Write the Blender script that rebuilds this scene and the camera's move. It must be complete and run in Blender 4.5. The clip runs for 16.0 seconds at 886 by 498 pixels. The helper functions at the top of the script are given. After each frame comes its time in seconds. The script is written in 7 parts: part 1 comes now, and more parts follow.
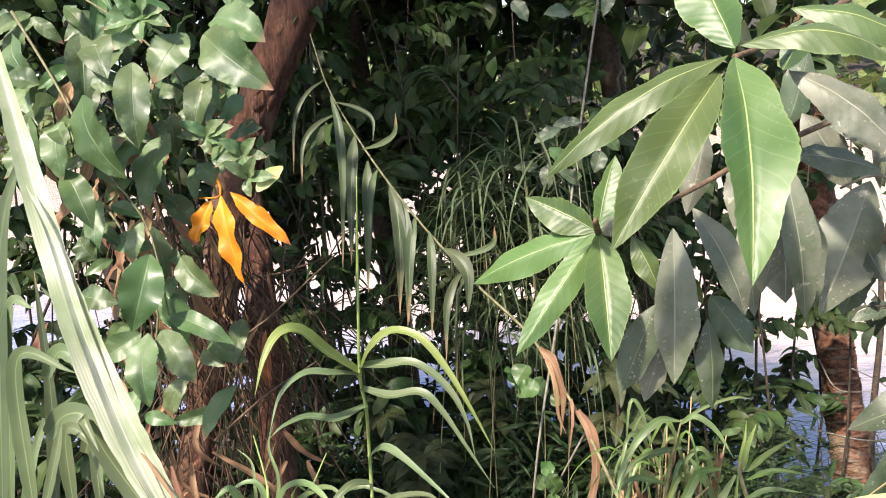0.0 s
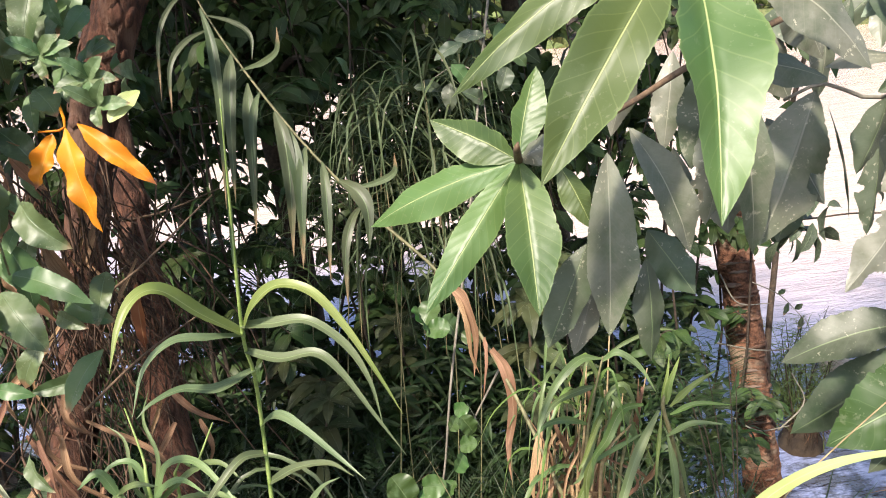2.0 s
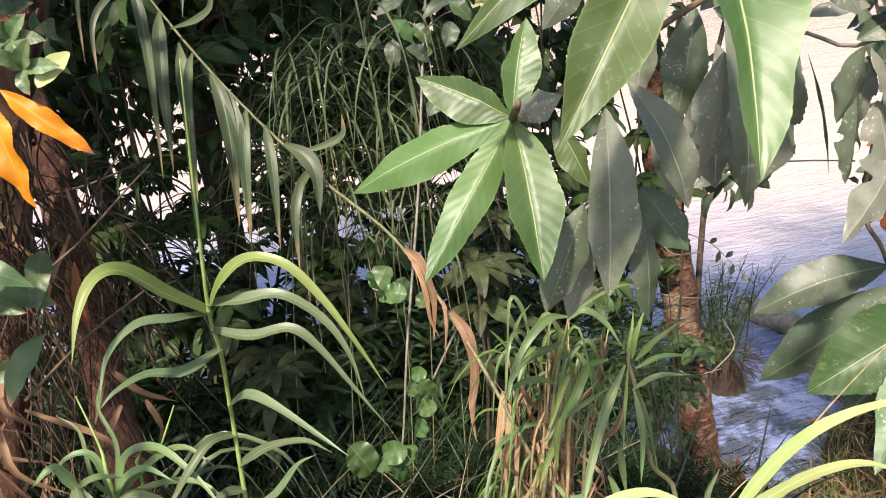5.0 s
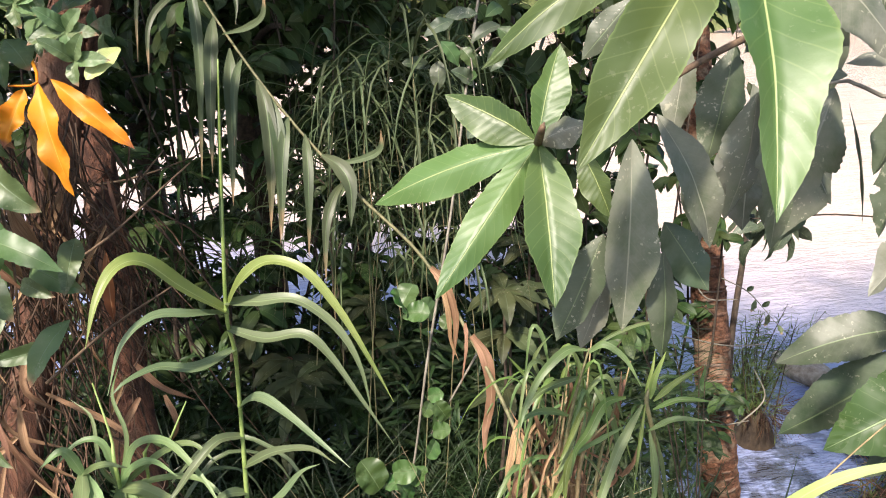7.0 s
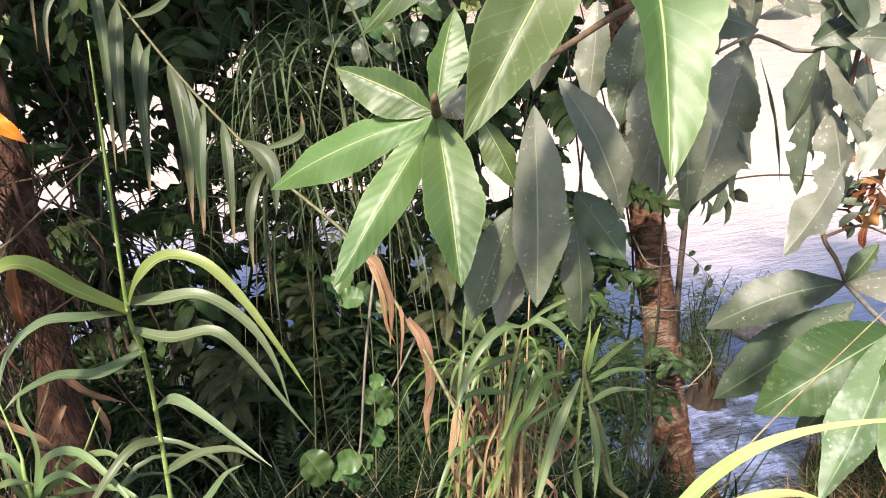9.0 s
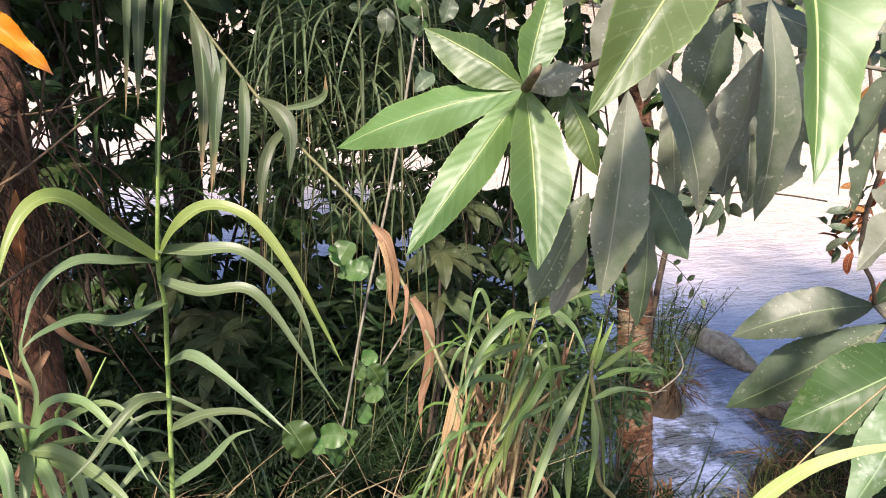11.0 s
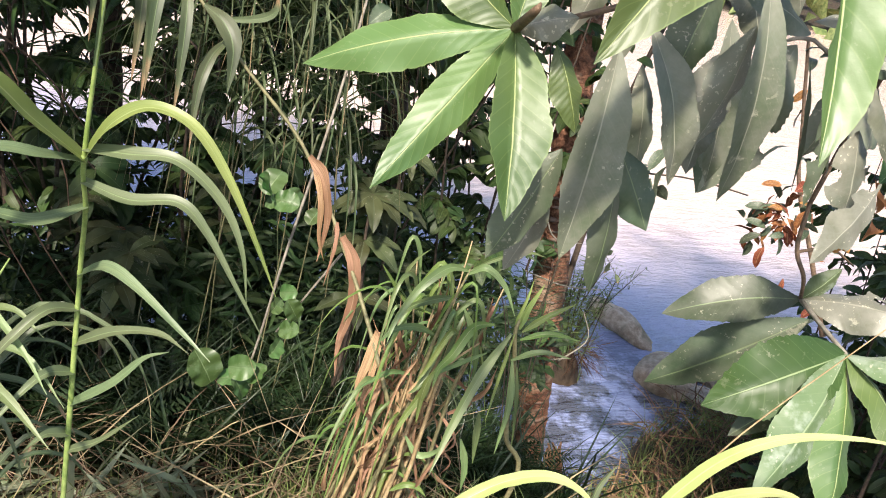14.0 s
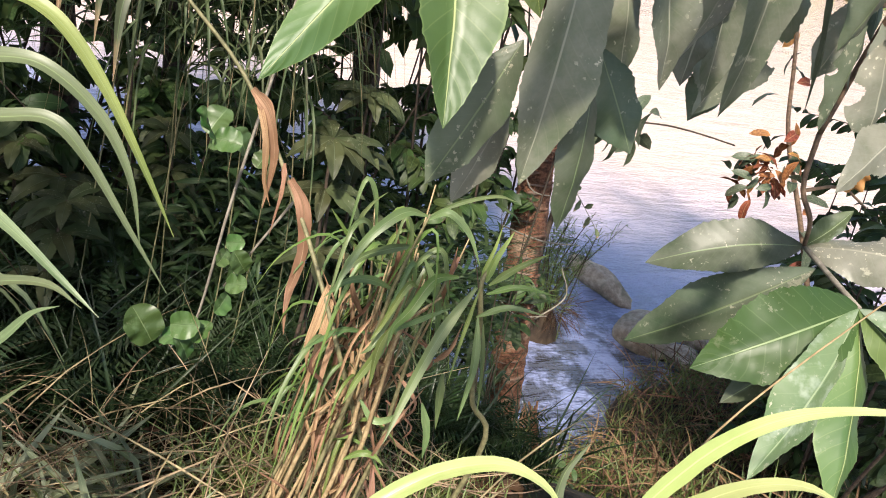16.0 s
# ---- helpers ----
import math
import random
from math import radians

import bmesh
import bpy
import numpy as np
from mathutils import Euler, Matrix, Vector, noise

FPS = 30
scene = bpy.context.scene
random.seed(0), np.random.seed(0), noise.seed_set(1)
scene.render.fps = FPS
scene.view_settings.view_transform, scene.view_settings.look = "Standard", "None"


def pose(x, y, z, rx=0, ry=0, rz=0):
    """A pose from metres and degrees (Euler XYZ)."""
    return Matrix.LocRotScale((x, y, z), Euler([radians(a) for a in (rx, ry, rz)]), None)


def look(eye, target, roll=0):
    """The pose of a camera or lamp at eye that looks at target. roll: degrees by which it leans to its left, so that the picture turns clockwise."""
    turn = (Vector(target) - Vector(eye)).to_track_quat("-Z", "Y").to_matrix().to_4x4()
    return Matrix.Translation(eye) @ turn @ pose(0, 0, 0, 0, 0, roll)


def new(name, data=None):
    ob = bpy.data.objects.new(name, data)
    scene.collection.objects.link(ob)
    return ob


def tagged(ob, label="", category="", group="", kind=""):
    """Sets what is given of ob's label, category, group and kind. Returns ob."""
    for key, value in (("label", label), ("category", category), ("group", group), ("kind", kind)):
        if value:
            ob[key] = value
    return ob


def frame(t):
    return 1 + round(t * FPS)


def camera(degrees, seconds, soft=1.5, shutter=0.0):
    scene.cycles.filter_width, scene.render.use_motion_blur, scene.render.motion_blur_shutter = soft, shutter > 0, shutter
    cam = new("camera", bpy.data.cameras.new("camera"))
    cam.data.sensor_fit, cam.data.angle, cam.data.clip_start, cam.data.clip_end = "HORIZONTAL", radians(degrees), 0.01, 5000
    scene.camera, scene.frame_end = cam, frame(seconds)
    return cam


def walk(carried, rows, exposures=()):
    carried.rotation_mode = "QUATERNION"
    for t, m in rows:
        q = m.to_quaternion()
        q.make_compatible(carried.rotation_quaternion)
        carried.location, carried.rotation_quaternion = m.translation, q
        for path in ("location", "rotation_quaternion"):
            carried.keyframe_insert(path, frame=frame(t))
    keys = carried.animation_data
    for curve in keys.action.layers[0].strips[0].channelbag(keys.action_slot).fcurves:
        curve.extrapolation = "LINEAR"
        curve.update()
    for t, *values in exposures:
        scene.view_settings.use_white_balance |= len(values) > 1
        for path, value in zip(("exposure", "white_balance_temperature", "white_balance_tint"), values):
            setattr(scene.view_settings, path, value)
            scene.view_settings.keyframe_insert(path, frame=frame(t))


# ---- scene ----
cam = camera(60.0, 16.0, 1.0)
PATH = [
    (0, pose(0.000, 0.000, 1.500, 78.00, 6.00, -0.00)),
    (0.5, pose(-0.022, 0.035, 1.498, 76.41, 5.53, -3.74)),
    (1, pose(-0.027, 0.061, 1.493, 75.50, 6.92, -2.83)),
    (1.5, pose(-0.002, 0.116, 1.489, 74.21, 7.46, -7.75)),
    (2, pose(0.010, 0.152, 1.477, 71.58, 6.39, -7.61)),
    (2.5, pose(0.002, 0.174, 1.483, 71.52, 4.45, -12.14)),
    (3, pose(-0.010, 0.184, 1.481, 69.39, 4.18, -16.14)),
    (3.5, pose(-0.035, 0.194, 1.483, 69.39, 2.44, -18.53)),
    (4, pose(-0.056, 0.191, 1.488, 69.61, 3.18, -20.49)),
    (4.5, pose(-0.061, 0.195, 1.485, 69.08, 6.44, -16.70)),
    (4.7, pose(-0.051, 0.197, 1.480, 67.65, 7.36, -14.89)),
    (6.8, pose(-0.037, 0.209, 1.471, 70.05, 1.57, -10.75)),
    (7, pose(-0.028, 0.195, 1.469, 70.08, 2.92, -9.45)),
    (7.5, pose(0.012, 0.206, 1.467, 69.68, 2.64, -10.05)),
    (8, pose(0.046, 0.205, 1.449, 68.50, 4.24, -9.81)),
    (8.5, pose(0.042, 0.221, 1.446, 66.85, 5.19, -12.83)),
    (9, pose(0.021, 0.222, 1.453, 68.34, 4.81, -13.80)),
    (9.2, pose(0.016, 0.225, 1.455, 67.96, 4.72, -12.91)),
    (11.3, pose(-0.062, 0.267, 1.439, 66.70, -2.75, -13.12)),
    (11.5, pose(-0.062, 0.273, 1.439, 65.55, -3.13, -11.53)),
    (12, pose(-0.083, 0.277, 1.440, 65.54, -4.30, -12.94)),
    (12.5, pose(-0.098, 0.272, 1.452, 65.82, -5.91, -14.04)),
    (13, pose(-0.100, 0.271, 1.461, 66.88, -6.23, -14.74)),
    (13.5, pose(-0.094, 0.289, 1.450, 65.06, -8.52, -15.01)),
    (14, pose(-0.083, 0.292, 1.417, 63.89, -10.98, -16.72)),
    (14.5, pose(-0.067, 0.305, 1.386, 62.71, -10.08, -16.15)),
    (15, pose(-0.040, 0.324, 1.374, 62.78, -9.47, -16.67)),
    (15.5, pose(-0.023, 0.348, 1.363, 63.07, -10.76, -17.21)),
    (16, pose(-0.004, 0.385, 1.345, 61.07, -11.74, -17.89)),
]
walk(cam, PATH, ((0.0, 1.06), (1.0, 1.06), (1.7, 0.98), (3.0, 0.88), (4.5, 0.80), (7.0, 0.94), (9.0, 0.95), (11.5, 0.93), (12.5, 0.97), (14.0, 0.98), (16.0, 0.84)))

# ---------------------------------------------------------------- light
world = bpy.data.worlds.new("sky")
scene.world = world
world.use_nodes = True
wn = world.node_tree.nodes
sky = wn.new("ShaderNodeTexSky")
sky.sky_type = 'NISHITA'
sky.sun_disc = False
sky.sun_elevation = radians(50)
sky.sun_rotation = radians(209.7)
sky.air_density, sky.dust_density, sky.ozone_density = 1.0, 2.0, 1.1
wn["Background"].inputs["Strength"].default_value = 0.142
world.node_tree.links.new(sky.outputs[0], wn["Background"].inputs[0])

sun = new("sun", bpy.data.lights.new("sun", 'SUN'))
sun.data.energy, sun.data.angle, sun.data.color = 4.15, radians(3), (1.0, 0.90, 0.78)
sun.matrix_world = look((-3.2, -5.6, 7.66), (0, 0, 0))

rng = random.Random(7)


# ---------------------------------------------------------------- materials
def shader(name):
    m = bpy.data.materials.new(name)
    m.use_nodes = True
    nt = m.node_tree
    nt.nodes.clear()
    out = nt.nodes.new("ShaderNodeOutputMaterial")
    b = nt.nodes.new("ShaderNodeBsdfPrincipled")
    nt.links.new(b.outputs[0], out.inputs[0])
    return m, nt, b, out


def node(nt, kind, **given):
    n = nt.nodes.new(kind)
    for key, value in given.items():
        if key == "op":
            n.operation = value
        elif key == "blend":
            n.blend_type = value
        else:
            n.inputs[int(key[1:])].default_value = value
    return n


def math_(nt, op, a, b=None, c=None):
    n = nt.nodes.new("ShaderNodeMath")
    n.operation = op
    for i, v in enumerate((a, b, c)):
        if v is None:
            continue
        if isinstance(v, (int, float)):
            n.inputs[i].default_value = v
        else:
            nt.links.new(v, n.inputs[i])
    return n.outputs[0]


def mixc(nt, fac, a, b, blend="MIX"):
    n = nt.nodes.new("ShaderNodeMix")
    n.data_type, n.blend_type = "RGBA", blend
    for sock, v in ((n.inputs[0], fac), (n.inputs[6], a), (n.inputs[7], b)):
        if isinstance(v, (int, float)):
            sock.default_value = v
        elif isinstance(v, tuple):
            sock.default_value = (*v, 1.0)
        else:
            nt.links.new(v, sock)
    return n.outputs[2]


def noise_(nt, scale, detail=4.0, rough=0.6, space="Object", offset=None):
    tc = nt.nodes.new("ShaderNodeTexCoord")
    n = nt.nodes.new("ShaderNodeTexNoise")
    n.inputs["Scale"].default_value = scale
    n.inputs["Detail"].default_value = detail
    n.inputs["Roughness"].default_value = rough
    if offset is None:
        nt.links.new(tc.outputs[space], n.inputs["Vector"])
    else:
        add = nt.nodes.new("ShaderNodeVectorMath")
        add.operation = "ADD"
        nt.links.new(tc.outputs[space], add.inputs[0])
        nt.links.new(offset, add.inputs[1])
        nt.links.new(add.outputs[0], n.inputs["Vector"])
    return n.outputs[0]


def ramp(nt, fac, lo, hi):
    n = nt.nodes.new("ShaderNodeMapRange")
    n.interpolation_type = "SMOOTHSTEP"
    n.inputs[1].default_value, n.inputs[2].default_value = lo, hi
    nt.links.new(fac, n.inputs[0])
    return n.outputs[0]


def leaf_material(name, dark, light, vein, rough=0.35, sheen=0.5, through_light=0.25, veins=13.0,
                  dust=0.0, spots=0.0, side_rib=0.10, tip=None, edge=None, mid=0.055, joined=False, bump=0.25, streak=0.0, blotch=None, rib=0.9, pucker=0.05):
    """A leaf: u runs across it, v along it. Midrib, side veins, mottling, dust, spots and a withered tip."""
    dark, light = (dark[0] * 1.12, dark[1], dark[2]), (light[0] * 1.12, light[1], light[2])
    m, nt, b, out = shader(name)
    uv = nt.nodes.new("ShaderNodeUVMap")
    sep = nt.nodes.new("ShaderNodeSeparateXYZ")
    nt.links.new(uv.outputs[0], sep.inputs[0])
    u, v = sep.outputs[0], sep.outputs[1]
    if joined:
        g = nt.nodes.new("ShaderNodeNewGeometry")
        rand = g.outputs["Random Per Island"]
    else:
        rand = nt.nodes.new("ShaderNodeObjectInfo").outputs["Random"]
    across = math_(nt, "ABSOLUTE", math_(nt, "SUBTRACT", u, 0.5))
    grain = noise_(nt, 28.0, 5.0, 0.65)
    broad = noise_(nt, 9.0, 2.0, 0.5)
    col = mixc(nt, ramp(nt, broad, 0.35, 0.65), dark, light)
    col = mixc(nt, math_(nt, "MULTIPLY", ramp(nt, grain, 0.45, 0.75), 0.35), col, light)
    hue = nt.nodes.new("ShaderNodeHueSaturation")
    nt.links.new(col, hue.inputs["Color"])
    nt.links.new(math_(nt, "MULTIPLY_ADD", rand, 0.05, 0.475), hue.inputs["Hue"])
    nt.links.new(math_(nt, "MULTIPLY_ADD", rand, 0.5, 0.75), hue.inputs["Value"])
    col = hue.outputs[0]
    # side veins climb from the midrib towards the margin
    phase = math_(nt, "SUBTRACT", math_(nt, "MULTIPLY", v, veins), math_(nt, "MULTIPLY", across, veins * 0.28))
    phase = math_(nt, "ADD", phase, math_(nt, "MULTIPLY", broad, 1.6))
    saw = math_(nt, "ABSOLUTE", math_(nt, "SUBTRACT", math_(nt, "FRACT", phase), 0.5))
    side = ramp(nt, saw, 0.07, 0.0)
    ribs = ramp(nt, across, mid, mid * 0.35)
    col = mixc(nt, math_(nt, "MULTIPLY", side, side_rib), col, vein)
    col = mixc(nt, math_(nt, "MULTIPLY", ribs, rib), col, vein)
    if edge:
        col = mixc(nt, math_(nt, "MULTIPLY", ramp(nt, across, 0.455, 0.5), 0.6), col, edge)
    if dust:
        d = math_(nt, "MULTIPLY", ramp(nt, noise_(nt, 14.0, 6.0, 0.7), 0.25, 0.7), dust)
        col = mixc(nt, d, col, (0.305, 0.290, 0.245))
    if spots:
        few = ramp(nt, noise_(nt, 24.0, 2.0, 0.5), 0.50, 0.62)
        speck = ramp(nt, noise_(nt, 210.0, 3.0, 0.6), 0.60, 0.66)
        stain = ramp(nt, noise_(nt, 42.0, 5.0, 0.7), 0.61, 0.70)
        dot = math_(nt, "MAXIMUM", math_(nt, "MULTIPLY", speck, few), math_(nt, "MULTIPLY", stain, 0.6))
        col = mixc(nt, math_(nt, "MULTIPLY", dot, spots), col, (0.55, 0.52, 0.40))
    if tip:
        wither = math_(nt, "ADD", math_(nt, "MULTIPLY", v, 1.0), math_(nt, "MULTIPLY", math_(nt, "SUBTRACT", broad, 0.5), 0.9))
        col = mixc(nt, ramp(nt, wither, 0.86, 1.0), col, tip)
    if blotch:
        pale = ramp(nt, noise_(nt, 34.0, 4.0, 0.6), 0.50, 0.66)
        col = mixc(nt, math_(nt, "MULTIPLY", pale, 0.75), col, blotch)
    if streak:
        cv = nt.nodes.new("ShaderNodeCombineXYZ")
        nt.links.new(math_(nt, "MULTIPLY", u, 26.0), cv.inputs[0])
        nt.links.new(math_(nt, "MULTIPLY", v, 3.0), cv.inputs[1])
        nt.links.new(math_(nt, "MULTIPLY", rand, 50.0), cv.inputs[2])
        fn = nt.nodes.new("ShaderNodeTexNoise")
        fn.inputs["Scale"].default_value, fn.inputs["Detail"].default_value = 1.0, 4.0
        nt.links.new(cv.outputs[0], fn.inputs["Vector"])
        line = ramp(nt, fn.outputs[0], 0.42, 0.62)
        col = mixc(nt, math_(nt, "MULTIPLY", line, streak), col, dark)
    nt.links.new(col, b.inputs["Base Color"])
    b.inputs["Specular IOR Level"].default_value = sheen
    nt.links.new(math_(nt, "MULTIPLY_ADD", grain, 0.25, rough - 0.12), b.inputs["Roughness"])
    swell = math_(nt, "MULTIPLY", math_(nt, "COSINE", math_(nt, "MULTIPLY", phase, 6.2832)), -pucker)
    h = math_(nt, "ADD", swell if veins else math_(nt, "MULTIPLY", grain, 0.2), math_(nt, "MULTIPLY", grain, 0.5))
    h = math_(nt, "ADD", h, math_(nt, "MULTIPLY", ribs, -0.8))
    bu = nt.nodes.new("ShaderNodeBump")
    bu.inputs["Strength"].default_value, bu.inputs["Distance"].default_value = bump, 0.002
    nt.links.new(h, bu.inputs["Height"])
    nt.links.new(bu.outputs[0], b.inputs["Normal"])
    tr = nt.nodes.new("ShaderNodeBsdfTranslucent")
    warm = mixc(nt, 0.35, col, light)
    nt.links.new(warm, tr.inputs[0])
    mx = nt.nodes.new("ShaderNodeMixShader")
    mx.inputs[0].default_value = through_light
    nt.links.new(b.outputs[0], mx.inputs[1])
    nt.links.new(tr.outputs[0], mx.inputs[2])
    nt.links.new(mx.outputs[0], out.inputs[0])
    return m


def rough_material(name, dark, light, scale, rough=0.85, bump=0.6, depth=0.01, third=None, stretch=None, joined=False):
    """Bark, soil, stone: two scales of mottling with relief."""
    m, nt, b, out = shader(name)
    tc = nt.nodes.new("ShaderNodeTexCoord")
    mp = nt.nodes.new("ShaderNodeMapping")
    nt.links.new(tc.outputs["Object"], mp.inputs[0])
    if stretch:
        mp.inputs["Scale"].default_value = stretch
    outs = []
    for s, d in ((scale, 8.0), (scale * 0.22, 3.0)):
        n = nt.nodes.new("ShaderNodeTexNoise")
        n.inputs["Scale"].default_value, n.inputs["Detail"].default_value, n.inputs["Roughness"].default_value = s, d, 0.68
        nt.links.new(mp.outputs[0], n.inputs["Vector"])
        outs.append(n.outputs[0])
    col = mixc(nt, ramp(nt, outs[0], 0.35, 0.68), dark, light)
    if third:
        col = mixc(nt, ramp(nt, outs[1], 0.5, 0.68), col, third)
    if joined:
        g = nt.nodes.new("ShaderNodeNewGeometry")
        hue = nt.nodes.new("ShaderNodeHueSaturation")
        nt.links.new(col, hue.inputs["Color"])
        nt.links.new(math_(nt, "MULTIPLY_ADD", g.outputs["Random Per Island"], 0.9, 0.55), hue.inputs["Value"])
        col = hue.outputs[0]
    nt.links.new(col, b.inputs["Base Color"])
    b.inputs["Roughness"].default_value = rough
    bu = nt.nodes.new("ShaderNodeBump")
    bu.inputs["Strength"].default_value, bu.inputs["Distance"].default_value = bump, depth
    nt.links.new(math_(nt, "ADD", outs[0], math_(nt, "MULTIPLY", outs[1], 0.6)), bu.inputs["Height"])
    nt.links.new(bu.outputs[0], b.inputs["Normal"])
    return m


def water_material():
    m, nt, b, out = shader("river_water")
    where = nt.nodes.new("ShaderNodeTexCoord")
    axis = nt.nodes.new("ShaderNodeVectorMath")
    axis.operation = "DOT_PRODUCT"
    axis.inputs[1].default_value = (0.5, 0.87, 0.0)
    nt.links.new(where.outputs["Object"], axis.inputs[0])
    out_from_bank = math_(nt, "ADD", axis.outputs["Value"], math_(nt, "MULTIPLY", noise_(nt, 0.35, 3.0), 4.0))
    # shade's blue painted along the bank, sunlit muddy peach in the stream
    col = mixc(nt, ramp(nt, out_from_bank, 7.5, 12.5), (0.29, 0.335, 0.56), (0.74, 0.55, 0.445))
    # dark patches painted for reflections and mud in the shallows
    dark_patches = math_(nt, "MULTIPLY", ramp(nt, axis.outputs["Value"], 6.6, 4.9), ramp(nt, noise_(nt, 3.4, 5.0, 0.7), 0.40, 0.56))
    nt.links.new(mixc(nt, math_(nt, "MULTIPLY", dark_patches, 0.9), col, (0.060, 0.062, 0.070)), b.inputs["Base Color"])
    b.inputs["Roughness"].default_value = 0.10
    b.inputs["IOR"].default_value = 1.75
    b.inputs["Specular IOR Level"].default_value = 0.8
    tc = nt.nodes.new("ShaderNodeTexCoord")
    mp = nt.nodes.new("ShaderNodeMapping")
    mp.inputs["Rotation"].default_value = (0, 0, radians(-28))
    mp.inputs["Scale"].default_value = (0.42, 1.5, 1.0)
    nt.links.new(tc.outputs["Object"], mp.inputs[0])
    h = None
    for s, d, k in ((1.1, 2.0, 1.0), (4.2, 3.0, 0.55), (11.0, 3.0, 0.34), (26.0, 2.0, 0.20)):
        n = nt.nodes.new("ShaderNodeTexNoise")
        n.inputs["Scale"].default_value, n.inputs["Detail"].default_value = s, d
        n.inputs["Distortion"].default_value = 0.8
        nt.links.new(mp.outputs[0], n.inputs["Vector"])
        t = math_(nt, "MULTIPLY", n.outputs[0], k)
        h = t if h is None else math_(nt, "ADD", h, t)
    bu = nt.nodes.new("ShaderNodeBump")
    bu.inputs["Strength"].default_value, bu.inputs["Distance"].default_value = 0.9, 0.12
    h = math_(nt, "MULTIPLY", h, math_(nt, "SUBTRACT", 1.0, math_(nt, "MULTIPLY", ramp(nt, out_from_bank, 7.5, 13.0), 0.6)))
    nt.links.new(h, bu.inputs["Height"])
    nt.links.new(bu.outputs[0], b.inputs["Normal"])
    return m


M_BIG = leaf_material("glossy_green_leaf", (0.056, 0.120, 0.028), (0.106, 0.186, 0.054), (0.42, 0.48, 0.20), 0.47, 0.85, 0.25, 13.0, side_rib=0.13, bump=0.5, pucker=0.075,
                      edge=(0.20, 0.28, 0.09), spots=0.12, mid=0.019)
M_MID = leaf_material("middle_green_leaf", (0.022, 0.078, 0.016), (0.046, 0.124, 0.030), (0.28, 0.36, 0.18), 0.44, 0.42, 0.2, 12.0, spots=0.2, mid=0.017, bump=0.5, pucker=0.09)
M_GRASSLEAF = leaf_material("yellow_green_blade", (0.100, 0.185, 0.042), (0.195, 0.290, 0.085), (0.34, 0.38, 0.18), 0.42, 0.5, 0.28, 0.0, mid=0.05, bump=0.12, streak=0.5)
M_DUSTY = leaf_material("dusty_leaf", (0.056, 0.086, 0.042), (0.094, 0.130, 0.068), (0.34, 0.34, 0.25), 0.44, 0.70, 0.15, 14.0, dust=0.66, spots=0.95, mid=0.022, pucker=0.06)
M_DEEP = leaf_material("deep_green_leaf", (0.024, 0.054, 0.022), (0.048, 0.088, 0.040), (0.18, 0.25, 0.11), 0.44, 0.5, 0.2, 14.0, dust=0.30, spots=0.6, mid=0.022, pucker=0.06)
M_POWDER = leaf_material("powdery_leaf", (0.058, 0.118, 0.040), (0.125, 0.200, 0.090), (0.34, 0.42, 0.24), 0.45, 0.5, 0.2, 14.0, dust=0.12, spots=0.8, mid=0.025, blotch=(0.33, 0.39, 0.30))
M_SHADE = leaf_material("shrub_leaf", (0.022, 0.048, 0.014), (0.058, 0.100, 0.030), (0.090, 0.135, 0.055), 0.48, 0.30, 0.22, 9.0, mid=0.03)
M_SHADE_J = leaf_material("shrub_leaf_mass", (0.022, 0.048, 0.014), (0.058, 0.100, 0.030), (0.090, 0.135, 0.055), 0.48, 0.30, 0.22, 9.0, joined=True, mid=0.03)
# the paler blotch puts patches of sheen into the leaf colour
M_ROUND = leaf_material("round_vine_leaf", (0.034, 0.088, 0.022), (0.076, 0.150, 0.044), (0.16, 0.22, 0.10), 0.42, 0.5, 0.2, 5.0, mid=0.02, spots=0.2, bump=0.6, blotch=(0.12, 0.185, 0.08))
M_FRESH = leaf_material("fresh_leaf", (0.048, 0.100, 0.034), (0.085, 0.160, 0.056), (0.17, 0.24, 0.11), 0.40, 0.5, 0.25, 8.0, mid=0.03, blotch=(0.12, 0.19, 0.09))
M_CLIMB = leaf_material("climber_leaf", (0.046, 0.112, 0.036), (0.120, 0.205, 0.078), (0.24, 0.32, 0.19), 0.46, 0.75, 0.25, 8.0, spots=0.35, tip=(0.36, 0.20, 0.12), dust=0.05, mid=0.025, blotch=(0.20, 0.27, 0.13), rib=0.45, pucker=0.09, bump=0.5)
M_ORANGE = leaf_material("orange_leaf", (0.56, 0.185, 0.012), (0.72, 0.30, 0.02), (0.80, 0.42, 0.06), 0.5, 0.4, 0.3, 9.0, tip=(0.26, 0.10, 0.07), mid=0.02, blotch=(0.80, 0.36, 0.03), spots=0.15)
M_RUST = leaf_material("rusty_leaf", (0.17, 0.065, 0.028), (0.34, 0.155, 0.062), (0.38, 0.21, 0.11), 0.55, 0.3, 0.2, 9.0)
M_REED = leaf_material("reed_blade", (0.092, 0.146, 0.068), (0.172, 0.234, 0.122), (0.25, 0.32, 0.15), 0.40, 0.5, 0.28, 0.0, mid=0.05, bump=0.12, streak=0.5)
M_CLUMP = leaf_material("clump_blade", (0.105, 0.185, 0.066), (0.215, 0.310, 0.135), (0.25, 0.32, 0.15), 0.42, 0.5, 0.28, 0.0, mid=0.05, bump=0.12, streak=0.5)
M_REED_Y = leaf_material("young_reed_blade", (0.145, 0.215, 0.055), (0.270, 0.350, 0.110), (0.34, 0.40, 0.16), 0.40, 0.5, 0.28, 0.0, mid=0.05, bump=0.12, streak=0.5)
